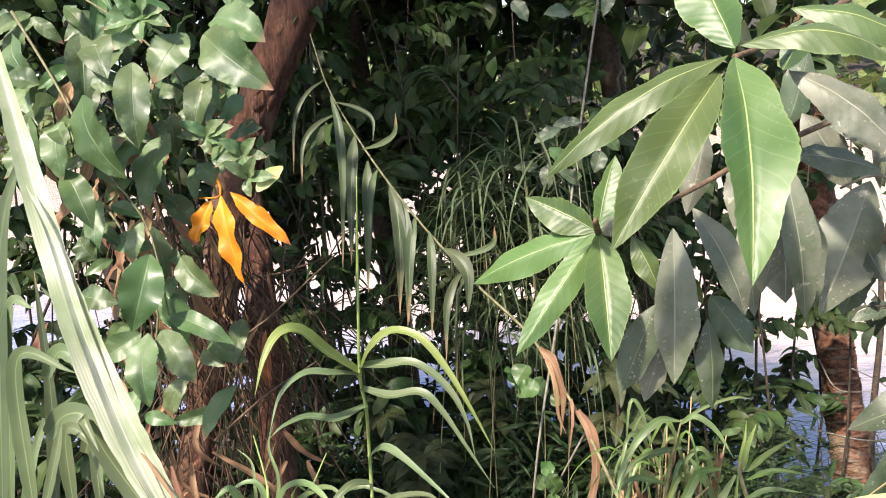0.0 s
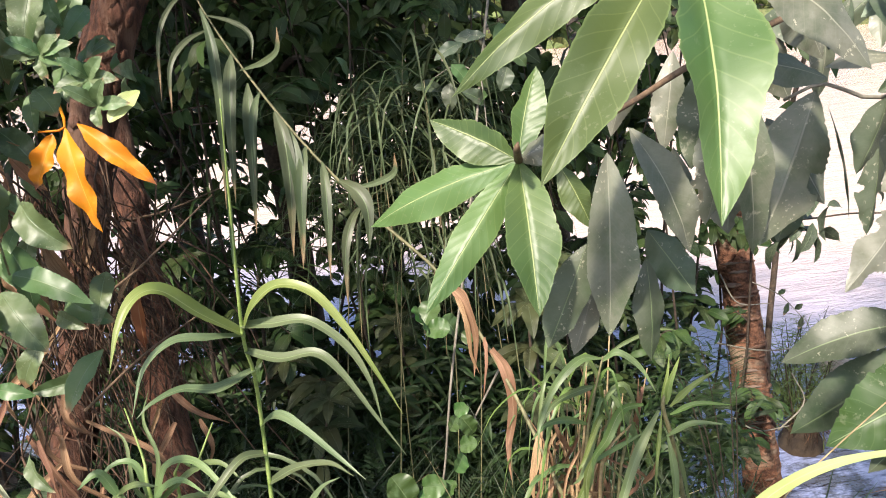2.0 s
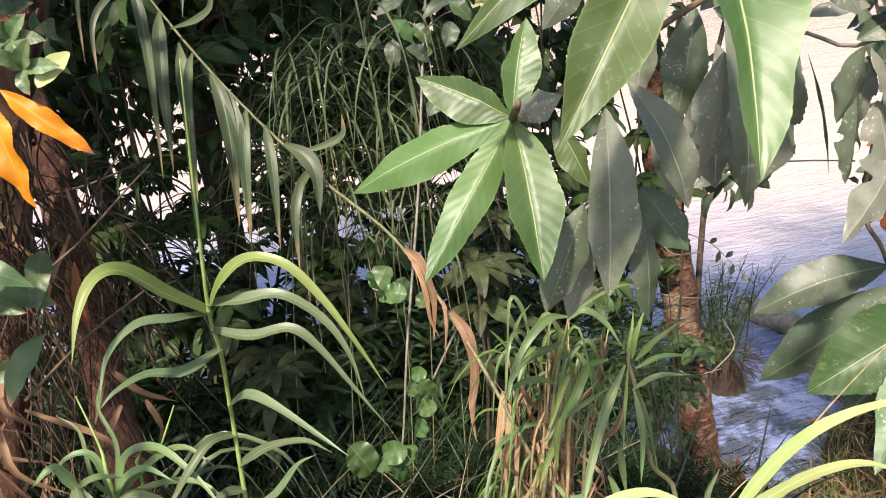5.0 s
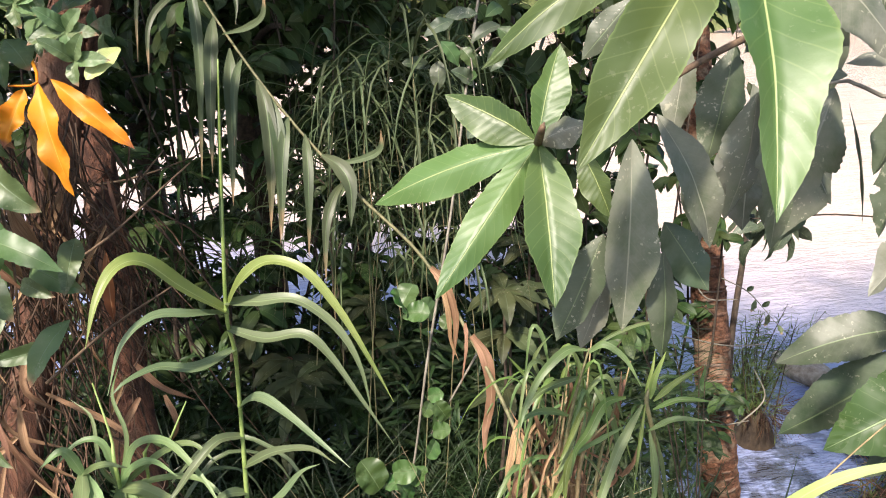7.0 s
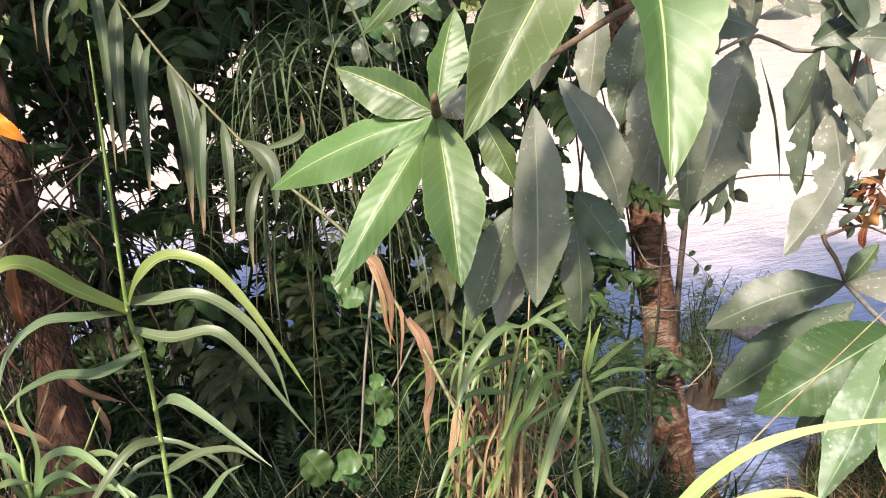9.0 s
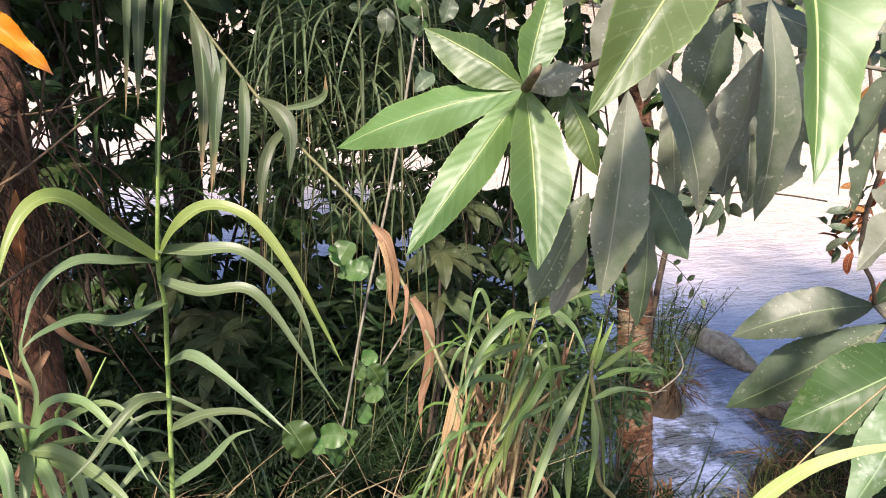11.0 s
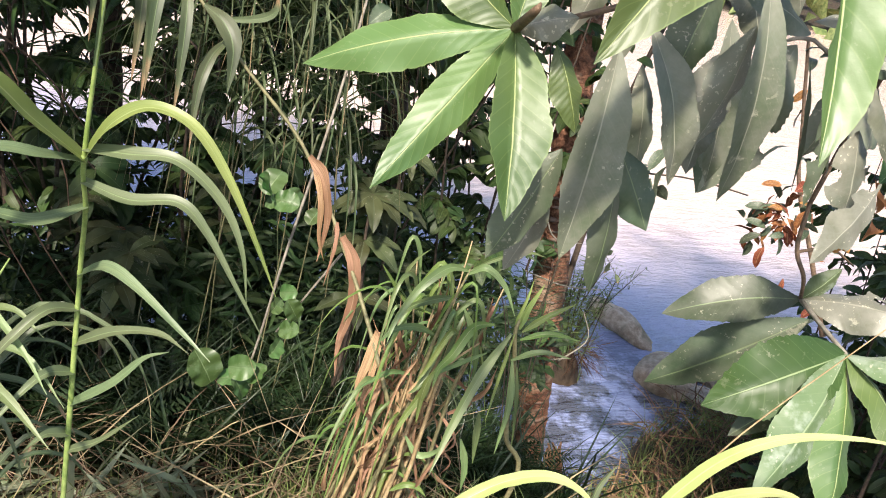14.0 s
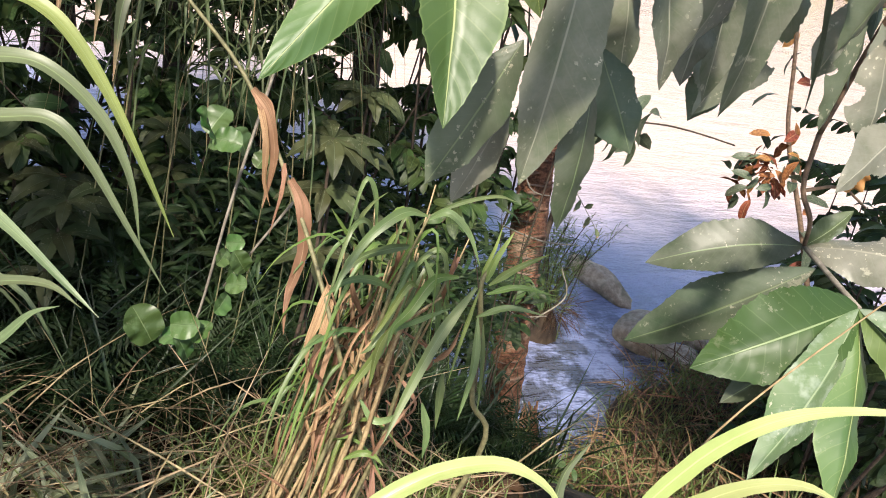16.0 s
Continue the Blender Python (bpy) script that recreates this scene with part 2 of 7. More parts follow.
M_TALL = leaf_material("tall_grass_blade", (0.054, 0.086, 0.038), (0.116, 0.160, 0.076), (0.14, 0.19, 0.09), 0.50, 0.35, 0.25, 0.0, tip=(0.34, 0.24, 0.14), mid=0.05, bump=0.12, streak=0.5)
M_REED_D = leaf_material("dull_reed_blade", (0.054, 0.084, 0.040), (0.112, 0.150, 0.076), (0.16, 0.22, 0.10), 0.46, 0.45, 0.25, 0.0, tip=(0.40, 0.26, 0.15), mid=0.05, bump=0.12, streak=0.5)
M_LIME = leaf_material("lime_blade", (0.27, 0.36, 0.115), (0.43, 0.52, 0.23), (0.56, 0.60, 0.26), 0.34, 0.55, 0.2, 0.0, mid=0.04, bump=0.12, streak=0.5)
# pale leaf, its colour whitened to stand in for strong sun glare
M_PALE = leaf_material("glare_whitened_blade", (0.24, 0.31, 0.18), (0.55, 0.60, 0.49), (0.72, 0.75, 0.66), 0.36, 0.6, 0.15, 0.0, mid=0.06, bump=0.25, streak=0.6, tip=(0.40, 0.30, 0.20))
M_DRY = leaf_material("dry_blade", (0.18, 0.110, 0.062), (0.38, 0.255, 0.160), (0.36, 0.24, 0.15), 0.7, 0.25, 0.25, 0.0, mid=0.05, bump=0.4, streak=0.7)
M_GRASS_J = leaf_material("grass_mass", (0.075, 0.125, 0.030), (0.165, 0.225, 0.065), (0.20, 0.27, 0.10), 0.42, 0.5, 0.3, 0.0, joined=True, mid=0.08)
# grass and fern greens lowered to stand in for shade under the shrubs
M_SHADED_GRASS_J = leaf_material("shade_toned_grass_mass", (0.012, 0.030, 0.010), (0.030, 0.058, 0.020), (0.04, 0.065, 0.03), 0.38, 0.5, 0.2, 0.0, joined=True, mid=0.08)
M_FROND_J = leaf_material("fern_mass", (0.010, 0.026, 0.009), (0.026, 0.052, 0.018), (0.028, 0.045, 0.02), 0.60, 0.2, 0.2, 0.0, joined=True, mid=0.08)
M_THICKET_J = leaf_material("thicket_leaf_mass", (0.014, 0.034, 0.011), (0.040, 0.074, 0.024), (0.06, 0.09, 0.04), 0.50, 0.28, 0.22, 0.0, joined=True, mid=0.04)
M_FEATHER_J = leaf_material("feathery_leaf", (0.055, 0.100, 0.028), (0.130, 0.190, 0.060), (0.13, 0.19, 0.07), 0.46, 0.4, 0.28, 0.0, joined=True, mid=0.06)
M_STRAW_J = leaf_material("straw_mass", (0.065, 0.050, 0.028), (0.42, 0.345, 0.21), (0.46, 0.38, 0.24), 0.6, 0.3, 0.2, 0.0, joined=True, mid=0.06)
M_WHORL = leaf_material("grey_green_leaf", (0.030, 0.044, 0.018), (0.068, 0.088, 0.038), (0.10, 0.12, 0.07), 0.48, 0.30, 0.2, 9.0, mid=0.03, spots=0.3)
M_STEM = rough_material("green_stem", (0.16, 0.24, 0.06), (0.30, 0.38, 0.12), 60.0, 0.5, 0.2, 0.002)
M_STEM_OLIVE = rough_material("olive_stem", (0.12, 0.115, 0.055), (0.25, 0.225, 0.115), 60.0, 0.6, 0.3, 0.002)
M_STEM_DRY = rough_material("straw_stem", (0.26, 0.185, 0.092), (0.46, 0.345, 0.190), 60.0, 0.65, 0.3, 0.002)
M_SHRUBWOOD = rough_material("dark_shrub_wood", (0.035, 0.025, 0.018), (0.095, 0.065, 0.045), 60.0, 0.85, 0.5, 0.003)
M_TWIG = rough_material("brown_twig", (0.10, 0.065, 0.042), (0.22, 0.14, 0.085), 70.0, 0.8, 0.5, 0.003)
M_TWIG_G = rough_material("grey_twig", (0.16, 0.14, 0.11), (0.30, 0.27, 0.22), 70.0, 0.8, 0.5, 0.003)
M_BARK_RED = rough_material("red_brown_bark", (0.050, 0.020, 0.012), (0.205, 0.085, 0.050), 34.0, 0.9, 1.0, 0.03, third=(0.22, 0.12, 0.08), stretch=(1.5, 1.5, 0.40))
M_BARK = rough_material("ringed_bark", (0.080, 0.032, 0.018), (0.345, 0.155, 0.086), 38.0, 0.9, 1.0, 0.035, third=(0.36, 0.25, 0.17), stretch=(1, 1, 1.4))
# litter browns darkened to stand in for shade between the straws
M_LITTER_J = leaf_material("leaf_litter", (0.026, 0.015, 0.009), (0.095, 0.052, 0.029), (0.24, 0.16, 0.10), 0.7, 0.25, 0.1, 7.0, joined=True, mid=0.03)
M_LANCE_J = leaf_material("pale_lance_blade", (0.120, 0.165, 0.085), (0.250, 0.295, 0.190), (0.28, 0.33, 0.20), 0.42, 0.5, 0.28, 0.0, joined=True, mid=0.06)
M_PLATE = rough_material("bark_plate", (0.075, 0.034, 0.022), (0.26, 0.135, 0.085), 60.0, 0.9, 0.9, 0.006, third=(0.20, 0.15, 0.12))
M_ROOT_J = rough_material("dry_root_mass", (0.034, 0.019, 0.012), (0.125, 0.072, 0.044), 50.0, 0.85, 0.4, 0.004, joined=True)
# damp soil, darkened further for shade beneath straw and shrubs
M_SOIL = rough_material("damp_soil", (0.024, 0.016, 0.011), (0.070, 0.047, 0.029), 7.0, 0.92, 0.9, 0.04, third=(0.055, 0.060, 0.025))
M_TUFT_J = leaf_material("rusty_root_mass", (0.060, 0.036, 0.020), (0.24, 0.165, 0.092), (0.50, 0.30, 0.17), 0.65, 0.3, 0.2, 0.0, joined=True, mid=0.06)
M_STONE = rough_material("river_stone", (0.26, 0.20, 0.145), (0.50, 0.42, 0.33), 14.0, 0.8, 0.6, 0.02, third=(0.16, 0.15, 0.10))
M_FAR = leaf_material("far_tree_leaf", (0.08, 0.13, 0.04), (0.17, 0.22, 0.08), (0.16, 0.20, 0.08), 0.6, 0.3, 0.2, 0.0, joined=True)
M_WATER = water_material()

# ---------------------------------------------------------------- geometry helpers
UP = Vector((0, 0, 1))
OPEN_SIDE = Vector((0.0, -0.75, 0.55))      # the side from which the light comes


def mesh_data(name, V, F, mat, UV=None, smooth=True):
    me = bpy.data.meshes.new(name)
    me.from_pydata([tuple(p) for p in V], [], [tuple(f) for f in F])
    me.materials.append(mat)
    if UV is not None:
        layer = me.uv_layers.new(name="UVMap")
        idx = np.empty(len(me.loops), dtype=np.int32)
        me.loops.foreach_get("vertex_index", idx)
        layer.data.foreach_set("uv", np.asarray(UV, dtype=np.float32)[idx].ravel())
    if smooth:
        me.polygons.foreach_set("use_smooth", [True] * len(me.polygons))
    me.update()
    return me


def thing(name, origin, label, category, group="", kind=""):
    ob = new(name)
    ob.empty_display_size = 0.05
    ob.location = origin
    return tagged(ob, label, category, group, kind)


def base_of(ob):
    p = Vector(ob.location)
    while ob.parent:
        ob = ob.parent
        p += Vector(ob.location)
    return p


def part(name, V, F, mat, parent, UV=None, label="", kind="", origin=None):
    """World-space vertices become one mesh under its thing."""
    o = Vector(origin) if origin is not None else Vector(V[0])
    me = mesh_data(name, np.asarray(V) - np.array(o), F, mat, UV)
    ob = new(name, me)
    ob.parent = parent
    ob.location = o - base_of(parent)
    return tagged(ob, label, "", "", kind)


def solo(name, V, F, mat, label, category, UV=None, group="", kind="", origin=None):
    o = Vector(origin) if origin is not None else Vector(V[0])
    ob = new(name, mesh_data(name, np.asarray(V) - np.array(o), F, mat, UV))
    ob.location = o
    return tagged(ob, label, category, group, kind)


def bez(points, n):
    """A smooth curve of n + 1 places through the given points."""
    P = [Vector(p) for p in points]
    if len(P) == 2:
        return [P[0].lerp(P[1], i / n) for i in range(n + 1)]
    Q = [P[0] * 2 - P[1]] + P + [P[-1] * 2 - P[-2]]
    out = []
    segs = len(P) - 1
    for i in range(n + 1):
        s = i / n * segs
        k = min(int(s), segs - 1)
        t = s - k
        a, b, c, d = Q[k:k + 4]
        out.append(0.5 * ((2 * b) + (c - a) * t + (2 * a - 5 * b + 4 * c - d) * t * t + (3 * b - a - 3 * c + d) * t ** 3))
    return out


def tube(points, radii, n=12, sides=7, rough=0.0, rings=0.0, seed=0):
    """A tapered, slightly uneven stem along a curve."""
    C = bez(points, n)
    V, F = [], []
    side = None
    for i, c in enumerate(C):
        t = (C[min(i + 1, n)] - C[max(i - 1, 0)]).normalized()
        if side is None:
            side = t.orthogonal().normalized()
        side = (side - t * side.dot(t)).normalized()
        other = t.cross(side)
        s = i / n * (len(radii) - 1)
        k = min(int(s), len(radii) - 2)
        r = radii[k] + (radii[k + 1] - radii[k]) * (s - k)
        for j in range(sides):
            a = 2 * math.pi * j / sides
            d = side * math.cos(a) + other * math.sin(a)
            rr = r
            if rough:
                rr *= 1 + rough * noise.noise(d * 2.2 + c * 9 + Vector((seed, 0, 0))) + rings * (1 if i % 3 == 0 else -0.3)
            V.append(c + d * rr)
    for i in range(n):
        for j in range(sides):
            a, b = i * sides + j, i * sides + (j + 1) % sides
            F.append((a, b, b + sides, a + sides))
    F.append(tuple(range(sides))[::-1])
    F.append(tuple(n * sides + j for j in range(sides)))
    return V, F


def outline(v, shape):
    """The half-width of a leaf along its length, 0 to 1."""
    if shape == "lance":        # broad lance with a drawn-out tip
        rise = math.sin(min(v / 0.46, 1.0) * math.pi / 2) ** 0.80
        fall = max(0.0, (v - 0.50) / 0.50)
        return rise * (1 - fall ** 1.75)
    if shape == "ellip":        # broad, pointed at both ends
        rise = math.sin(min(v / 0.42, 1.0) * math.pi / 2) ** 0.75
        fall = max(0.0, (v - 0.38) / 0.62)
        return rise * (1 - fall ** 1.9)
    if shape == "oval":
        return max(0.0, math.sin(math.pi * v)) ** 0.62
    if shape == "round":
        return math.sqrt(max(0.0, 1 - (2 * v - 1) ** 2))
    if shape == "blade":        # a grass blade, clasping at its foot
        return min(1.0, 0.55 + 2.2 * v) * (1 - v ** 2.2) ** 0.9
    if shape == "reed":         # clasping foot, widest early, then a long thin point
        return min(1.0, 0.55 + 2.4 * v) * (1 - v ** 1.45) ** 0.95
    if shape == "strap":        # narrow foot, long even blade, drawn-out tip
        return min(1.0, 0.22 + 2.6 * v) * (1 - v ** 2.0) ** 0.8
    if shape == "hang":         # hanging blade, widest past the middle
        return (0.15 + 0.85 * math.sin(min(v / 0.5, 1.0) * math.pi / 2)) * (1 - max(0.0, (v - 0.45) / 0.55) ** 1.7)
    return 1 - v


def ribbon(points, width, face, shape="lance", fold=0.35, wave=0.0, nv=16, nu=6, twist=0.0, seed=0, holes=0.0):
    """A leaf along a curve: vertices, faces, uv. face: which way its upper side looks."""
    C = bez(points, nv)
    face = Vector(face)
    r = random.Random(seed)
    ph = r.uniform(0, 6.28)
    V, F, UV = [], [], []
    for i, c in enumerate(C):
        v = i / nv
        t = (C[min(i + 1, nv)] - C[max(i - 1, 0)]).normalized()
        n = face - t * face.dot(t)
        n = n.normalized() if n.length > 1e-4 else t.orthogonal().normalized()
        if twist:
            n = Matrix.Rotation(twist * v, 3, t) @ n
        s = t.cross(n)
        w = max(outline(v, shape) * width / 2, 0.0004)
        if shape != "round":
            w *= 1 + 0.045 * math.sin(v * 11 + ph)
        nick = 0.0 if shape == "round" else (0.16 if shape == "blade" else 0.09 if shape == "ellip" else 0.06)
        fine = nv * 0.9 if shape == "blade" else 31
        for j in range(nu + 1):
            u = j / nu * 2 - 1
            lift = abs(u) * math.sin(fold) + wave * abs(u) ** 1.5 * math.sin(v * 17 + ph + (2.1 if u < 0 else 0))
            rag = 1 + nick * abs(u) ** 4 * noise.noise(Vector((v * fine + ph, u * 3, seed % 97)))
            if nv > 60 and shape in ("lance", "ellip"):
                rag += 0.035 * abs(u) ** 6 * ((v * 30 + ph) % 1.0 - 0.5)
            if shape == "lance":
                rag += 0.032 * abs(u) * math.sin(v * 19 + ph + (1.3 if u < 0 else 0))
            lift += 0.05 * noise.noise(Vector((v * 6 + ph, u * 1.6, seed % 89)))
            V.append(c + s * (u * w * rag * math.cos(fold)) + n * (lift * w))
            UV.append((0.5 + u / 2, v))
    for i in range(nv):
        for j in range(nu):
            if holes:
                m = Vector(V[i * (nu + 1) + j])
                e = noise.noise(m * 42 + Vector((seed, 3, 1)))
                u = abs((j + 0.5) / nu * 2 - 1)
                if e + 0.06 * noise.noise(m * 150) + 0.45 * u + 0.3 * (i / nv) > 1.05 - holes:
                    continue
            a = i * (nu + 1) + j
            F.append((a, a + 1, a + nu + 2, a + nu + 1))
    return V, F, UV


def leaf(parent, base, tip, width, mat, bow=0.06, face=None, fold=0.3, wave=0.08, shape="lance", holes=0.0, stalk=0.012, label="", name="leaf", twist=0.0):
    """One leaf blade from its stalk to its tip, arching by bow times its length."""
    b, t = Vector(base), Vector(tip)
    length = (t - b).length
    f = Vector(face) if face is not None else OPEN_SIDE
    d = (t - b).normalized()
    n = (f - d * f.dot(d)).normalized()
    seed = rng.randrange(10 ** 6)
    q = b.lerp(t, 0.35) + n * bow * length * 0.9
    r = b.lerp(t, 0.7) + n * bow * length * 0.8
    V, F, UV = ribbon([b, q, r, t], width, f, shape, fold, wave, 84 if holes or width > .028 else 34, 8 if not holes else 32, twist, seed, holes)
    return part(name, V, F, mat, parent, UV, label, origin=b)


def blade(parent, points, width, mat, face=None, fold=0.35, nv=20, name="leaf_blade", twist=0.0, label="", wave=0.05, shape="blade"):
    V, F, UV = ribbon(points, width, face if face is not None else OPEN_SIDE, shape, fold, wave, nv, 4, twist, rng.randrange(10 ** 6))
    return part(name, V, F, mat, parent, UV, label, origin=points[0])


def stem(parent, points, radii, mat, name="stem", n=14, sides=8, rough=0.08, rings=0.0, label=""):
    V, F = tube(points, radii, n, sides, rough, rings, rng.randrange(100))
    return part(name, V, F, mat, parent, None, label, origin=points[0])


def template(shape, width, fold=0.35, droop=0.15, nv=5, nu=2, wave=0.1, seed=1):
    """A leaf one long, from the origin along y, face up: for sharing."""
    V, F, UV = ribbon([(0, 0, 0), (0, 0.35, 0.05), (0, 0.7, 0.02 - droop * 0.3), (0, 1, -droop)], width, (0, 0, 1), shape, fold, wave, nv, nu, 0, seed)
    return np.array([tuple(p) for p in V]), np.array(F), np.array(UV)


def aim(place, way, size, roll=0.0, face=UP):
    """The pose of a shared leaf: it grows from place along way."""
    y = Vector(way).normalized()
    z = Vector(face) - y * y.dot(face)
    z = z.normalized() if z.length > 1e-3 else y.orthogonal().normalized()
    z = Matrix.Rotation(roll, 3, y) @ z
    x = y.cross(z)
    m = Matrix((x, y, z)).transposed().to_4x4()
    return Matrix.Translation(place) @ m @ Matrix.Diagonal((size, size, size, 1))


def joined(name, temps, poses, mat, parent=None, label="", category="", kind="stuff", origin=(0, 0, 0)):
    """Many leaves in one mesh."""
    VV, FF, UU, k = [], [], [], 0
    o = np.array(origin, dtype=float)
    for i, m in enumerate(poses):
        V, F, UV = temps[i % len(temps)]
        a = np.array(m)
        VV.append(V @ a[:3, :3].T + a[:3, 3] - o)
        FF.append(F + k)
        UU.append(UV)
        k += len(V)
    V, F, UV = np.concatenate(VV), np.concatenate(FF), np.concatenate(UU)
    ob = new(name, mesh_data(name, V.tolist(), F.tolist(), mat, UV))
    if parent:
        ob.parent = parent
        ob.location = Vector(origin) - base_of(parent)
    else:
        ob.location = origin
    return tagged(ob, label, category, "", kind)


def shared_leaf(name, me, parent, m):
    ob = new(name, me)
    ob.parent = parent
    ob.matrix_basis = Matrix.Translation(-base_of(parent)) @ m
    return ob


def temp_mesh(name, temp, mat):
    V, F, UV = temp
    return mesh_data(name, V.tolist(), F.tolist(), mat, UV)


# ---------------------------------------------------------------- ground and river
WATER_Z = -1.7


def ground_height(x, y):
    s = 0.5 * x + 0.87 * y
    pts = ((-60, 1.5), (-4, 0.25), (0, 0.02), (1.35, -0.02), (2.1, -0.28), (2.6, -0.75), (3.2, -1.3), (3.9, -1.85), (6, -2.4), (30, -2.6), (40, -1.75), (46, -0.6), (70, 3.0), (600, 30))
    z = pts[-1][1]
    for (a, za), (b, zb) in zip(pts, pts[1:]):
        if s <= b:
            t = min(max((s - a) / (b - a), 0), 1)
            z = za + (zb - za) * t
            break
    spur = math.exp(-(min(x - 3.35, 0.0) / 0.85) ** 2 - ((y - 3.1) / 0.75) ** 2)
    z = z + spur * max(0.0, -1.36 - z)
    islet = math.exp(-((x - 2.70) / .20) ** 2 - ((y - 4.40) / .22) ** 2)
    z = z + islet * max(0.0, -1.42 - z)
    flat = math.exp(-((x - 4.05) / 0.60) ** 2 - ((y - 3.95) / 0.45) ** 2)
    z = z + flat * max(0.0, -1.64 - z)
    near = math.exp(-(x * x + y * y) / 60)
    z += near * (0.10 * noise.noise(Vector((x * 1.7, y * 1.7, 0))) + 0.07 * noise.noise(Vector((x * 5, y * 5, 2))))
    return z


def build_ground():
    def axis(lo, hi):
        a, v, step = [], 0.0, 0.09
        while v < hi:
            a.append(v)
            step = 0.09 if v < 6 else step * 1.28
            v += step
        a.append(hi)
        b, v, step = [], -0.09, 0.09
        while v > lo:
            b.append(v)
            step = 0.09 if v > -3 else step * 1.3
            v -= step
        b.append(lo)
        return b[::-1] + a
    X, Y = axis(-400, 500), axis(-300, 600)
    V = [(x, y, ground_height(x, y)) for y in Y for x in X]
    n = len(X)
    F = [(j * n + i, j * n + i + 1, (j + 1) * n + i + 1, (j + 1) * n + i) for j in range(len(Y) - 1) for i in range(n - 1)]
    solo("ground", V, F, M_SOIL, "damp river bank soil sloping to water, darkened for shade", "ground", kind="structure", origin=(0, 0, 0))


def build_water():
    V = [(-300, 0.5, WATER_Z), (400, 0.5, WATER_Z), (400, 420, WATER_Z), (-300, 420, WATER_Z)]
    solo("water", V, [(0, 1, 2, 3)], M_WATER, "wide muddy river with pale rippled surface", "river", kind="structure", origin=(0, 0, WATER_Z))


build_ground()
build_water()

# ---------------------------------------------------------------- large-leaved tree branch in front
def build_branch():
    br = thing("tree_branch", (0.275, 0.742, 1.498), "leafy tree branch with long glossy green and dusty grey leaves", "branch")
    CL, BL = (0.153, 0.827, 1.326), (0.275, 0.742, 1.498)
    # wood
    stem(br, [CL, (0.217, 0.830, 1.346), (0.277, 0.857, 1.362), (0.354, 0.894, 1.385), (0.519, 0.982, 1.417)], [.0022, .0025, .003, .0035, .004], M_TWIG, "twig")
    stem(br, [BL, (0.316, 0.785, 1.504), (0.366, 0.829, 1.515), (0.583, 1.002, 1.585)], [.003, .003, .0035, .004], M_TWIG, "twig")
    stem(br, [(0.471, 0.935, 1.327), (0.506, 0.919, 1.342), (0.562, 0.915, 1.320), (0.609, 0.883, 1.335), (0.633, 0.816, 1.326), (0.730, 0.818, 1.267)], [.0016, .002, .0022, .0024, .0028, .0036], M_TWIG_G, "twig")
    stem(br, [(0.633, 0.816, 1.325), (0.624, 0.854, 1.358), (0.594, 0.875, 1.388), (0.587, 0.889, 1.416)], [.0035, .003, .0025, .002], M_TWIG, "twig")
    # young whorl
    leaf(br, CL, (0.012, 0.896, 1.264), .044, M_BIG, .10, fold=-.42)
    leaf(br, CL, (0.048, 0.772, 1.214), .038, M_BIG, .05, fold=-.42)
    leaf(br, CL, (0.143, 0.747, 1.206), .054, M_BIG, .04, fold=.55)
    leaf(br, CL, (0.081, 0.873, 1.366), .046, M_BIG, .06, fold=-.42)
    leaf(br, CL, (0.184, 0.863, 1.404), .040, M_BIG, .05, face=(-.6, -.6, .3), fold=-.42)
    leaf(br, (0.189, 0.825, 1.319), (0.211, 0.802, 1.259), .030, M_BIG, .06, fold=-.42)
    leaf(br, CL, (0.190, 0.804, 1.344), .030, M_DUSTY, .1, fold=-.42)
    stem(br, [CL, (0.141, 0.774, 1.348), (0.142, 0.771, 1.354)], [.004, .003, .0008], M_TWIG, "bud", 5)
    # large whorl
    leaf(br, BL, (0.225, 0.582, 1.322), .070, M_BIG, .07, wave=.14, face=(.05, -.85, .45), fold=.58)
    leaf(br, (0.260, 0.739, 1.484), (0.134, 0.669, 1.340), .060, M_BIG, .09, wave=.14, face=(-.1, -.80, .55), fold=.50)
    leaf(br, (0.271, 0.747, 1.500), (0.088, 0.746, 1.401), .040, M_BIG, .13, wave=.14, face=(-.2, -.7, .6), fold=-.42)
    leaf(br, (0.281, 0.744, 1.508), (0.415, 0.720, 1.478), .042, M_BIG, .20, face=(0, -.7, .7), fold=-.42)
    leaf(br, (0.280, 0.754, 1.506), (0.260, 0.825, 1.601), .064, M_BIG, .05, face=(0, -.9, .3), fold=-.42)
    leaf(br, (0.369, 0.835, 1.541), (0.492, 0.804, 1.481), .045, M_BIG, .14, fold=-.42)
    leaf(br, (0.354, 0.821, 1.479), (0.422, 0.897, 1.538), .036, M_POWDER, .05, fold=-.42)
    # older dusty leaves
    leaf(br, (0.227, 0.800, 1.328), (0.215, 0.780, 1.160), .050, M_DUSTY, .04, face=(-.05, -.8, .45), fold=.42)
    leaf(br, (0.249, 0.802, 1.347), (0.294, 0.781, 1.230), .040, M_DUSTY, .12, face=(0, -.7, .5), fold=.35)
    leaf(br, (0.206, 0.806, 1.244), (0.161, 0.801, 1.147), .040, M_DEEP, .05, face=(-.2, -.9, .1), fold=-.25)
    leaf(br, (0.218, 0.827, 1.195), (0.193, 0.827, 1.122), .030, M_DUSTY, .04, fold=-.25)
    leaf(br, (0.262, 0.805, 1.222), (0.258, 0.789, 1.123), .036, M_DEEP, .04, face=(.3, -.9, .1), fold=-.25)
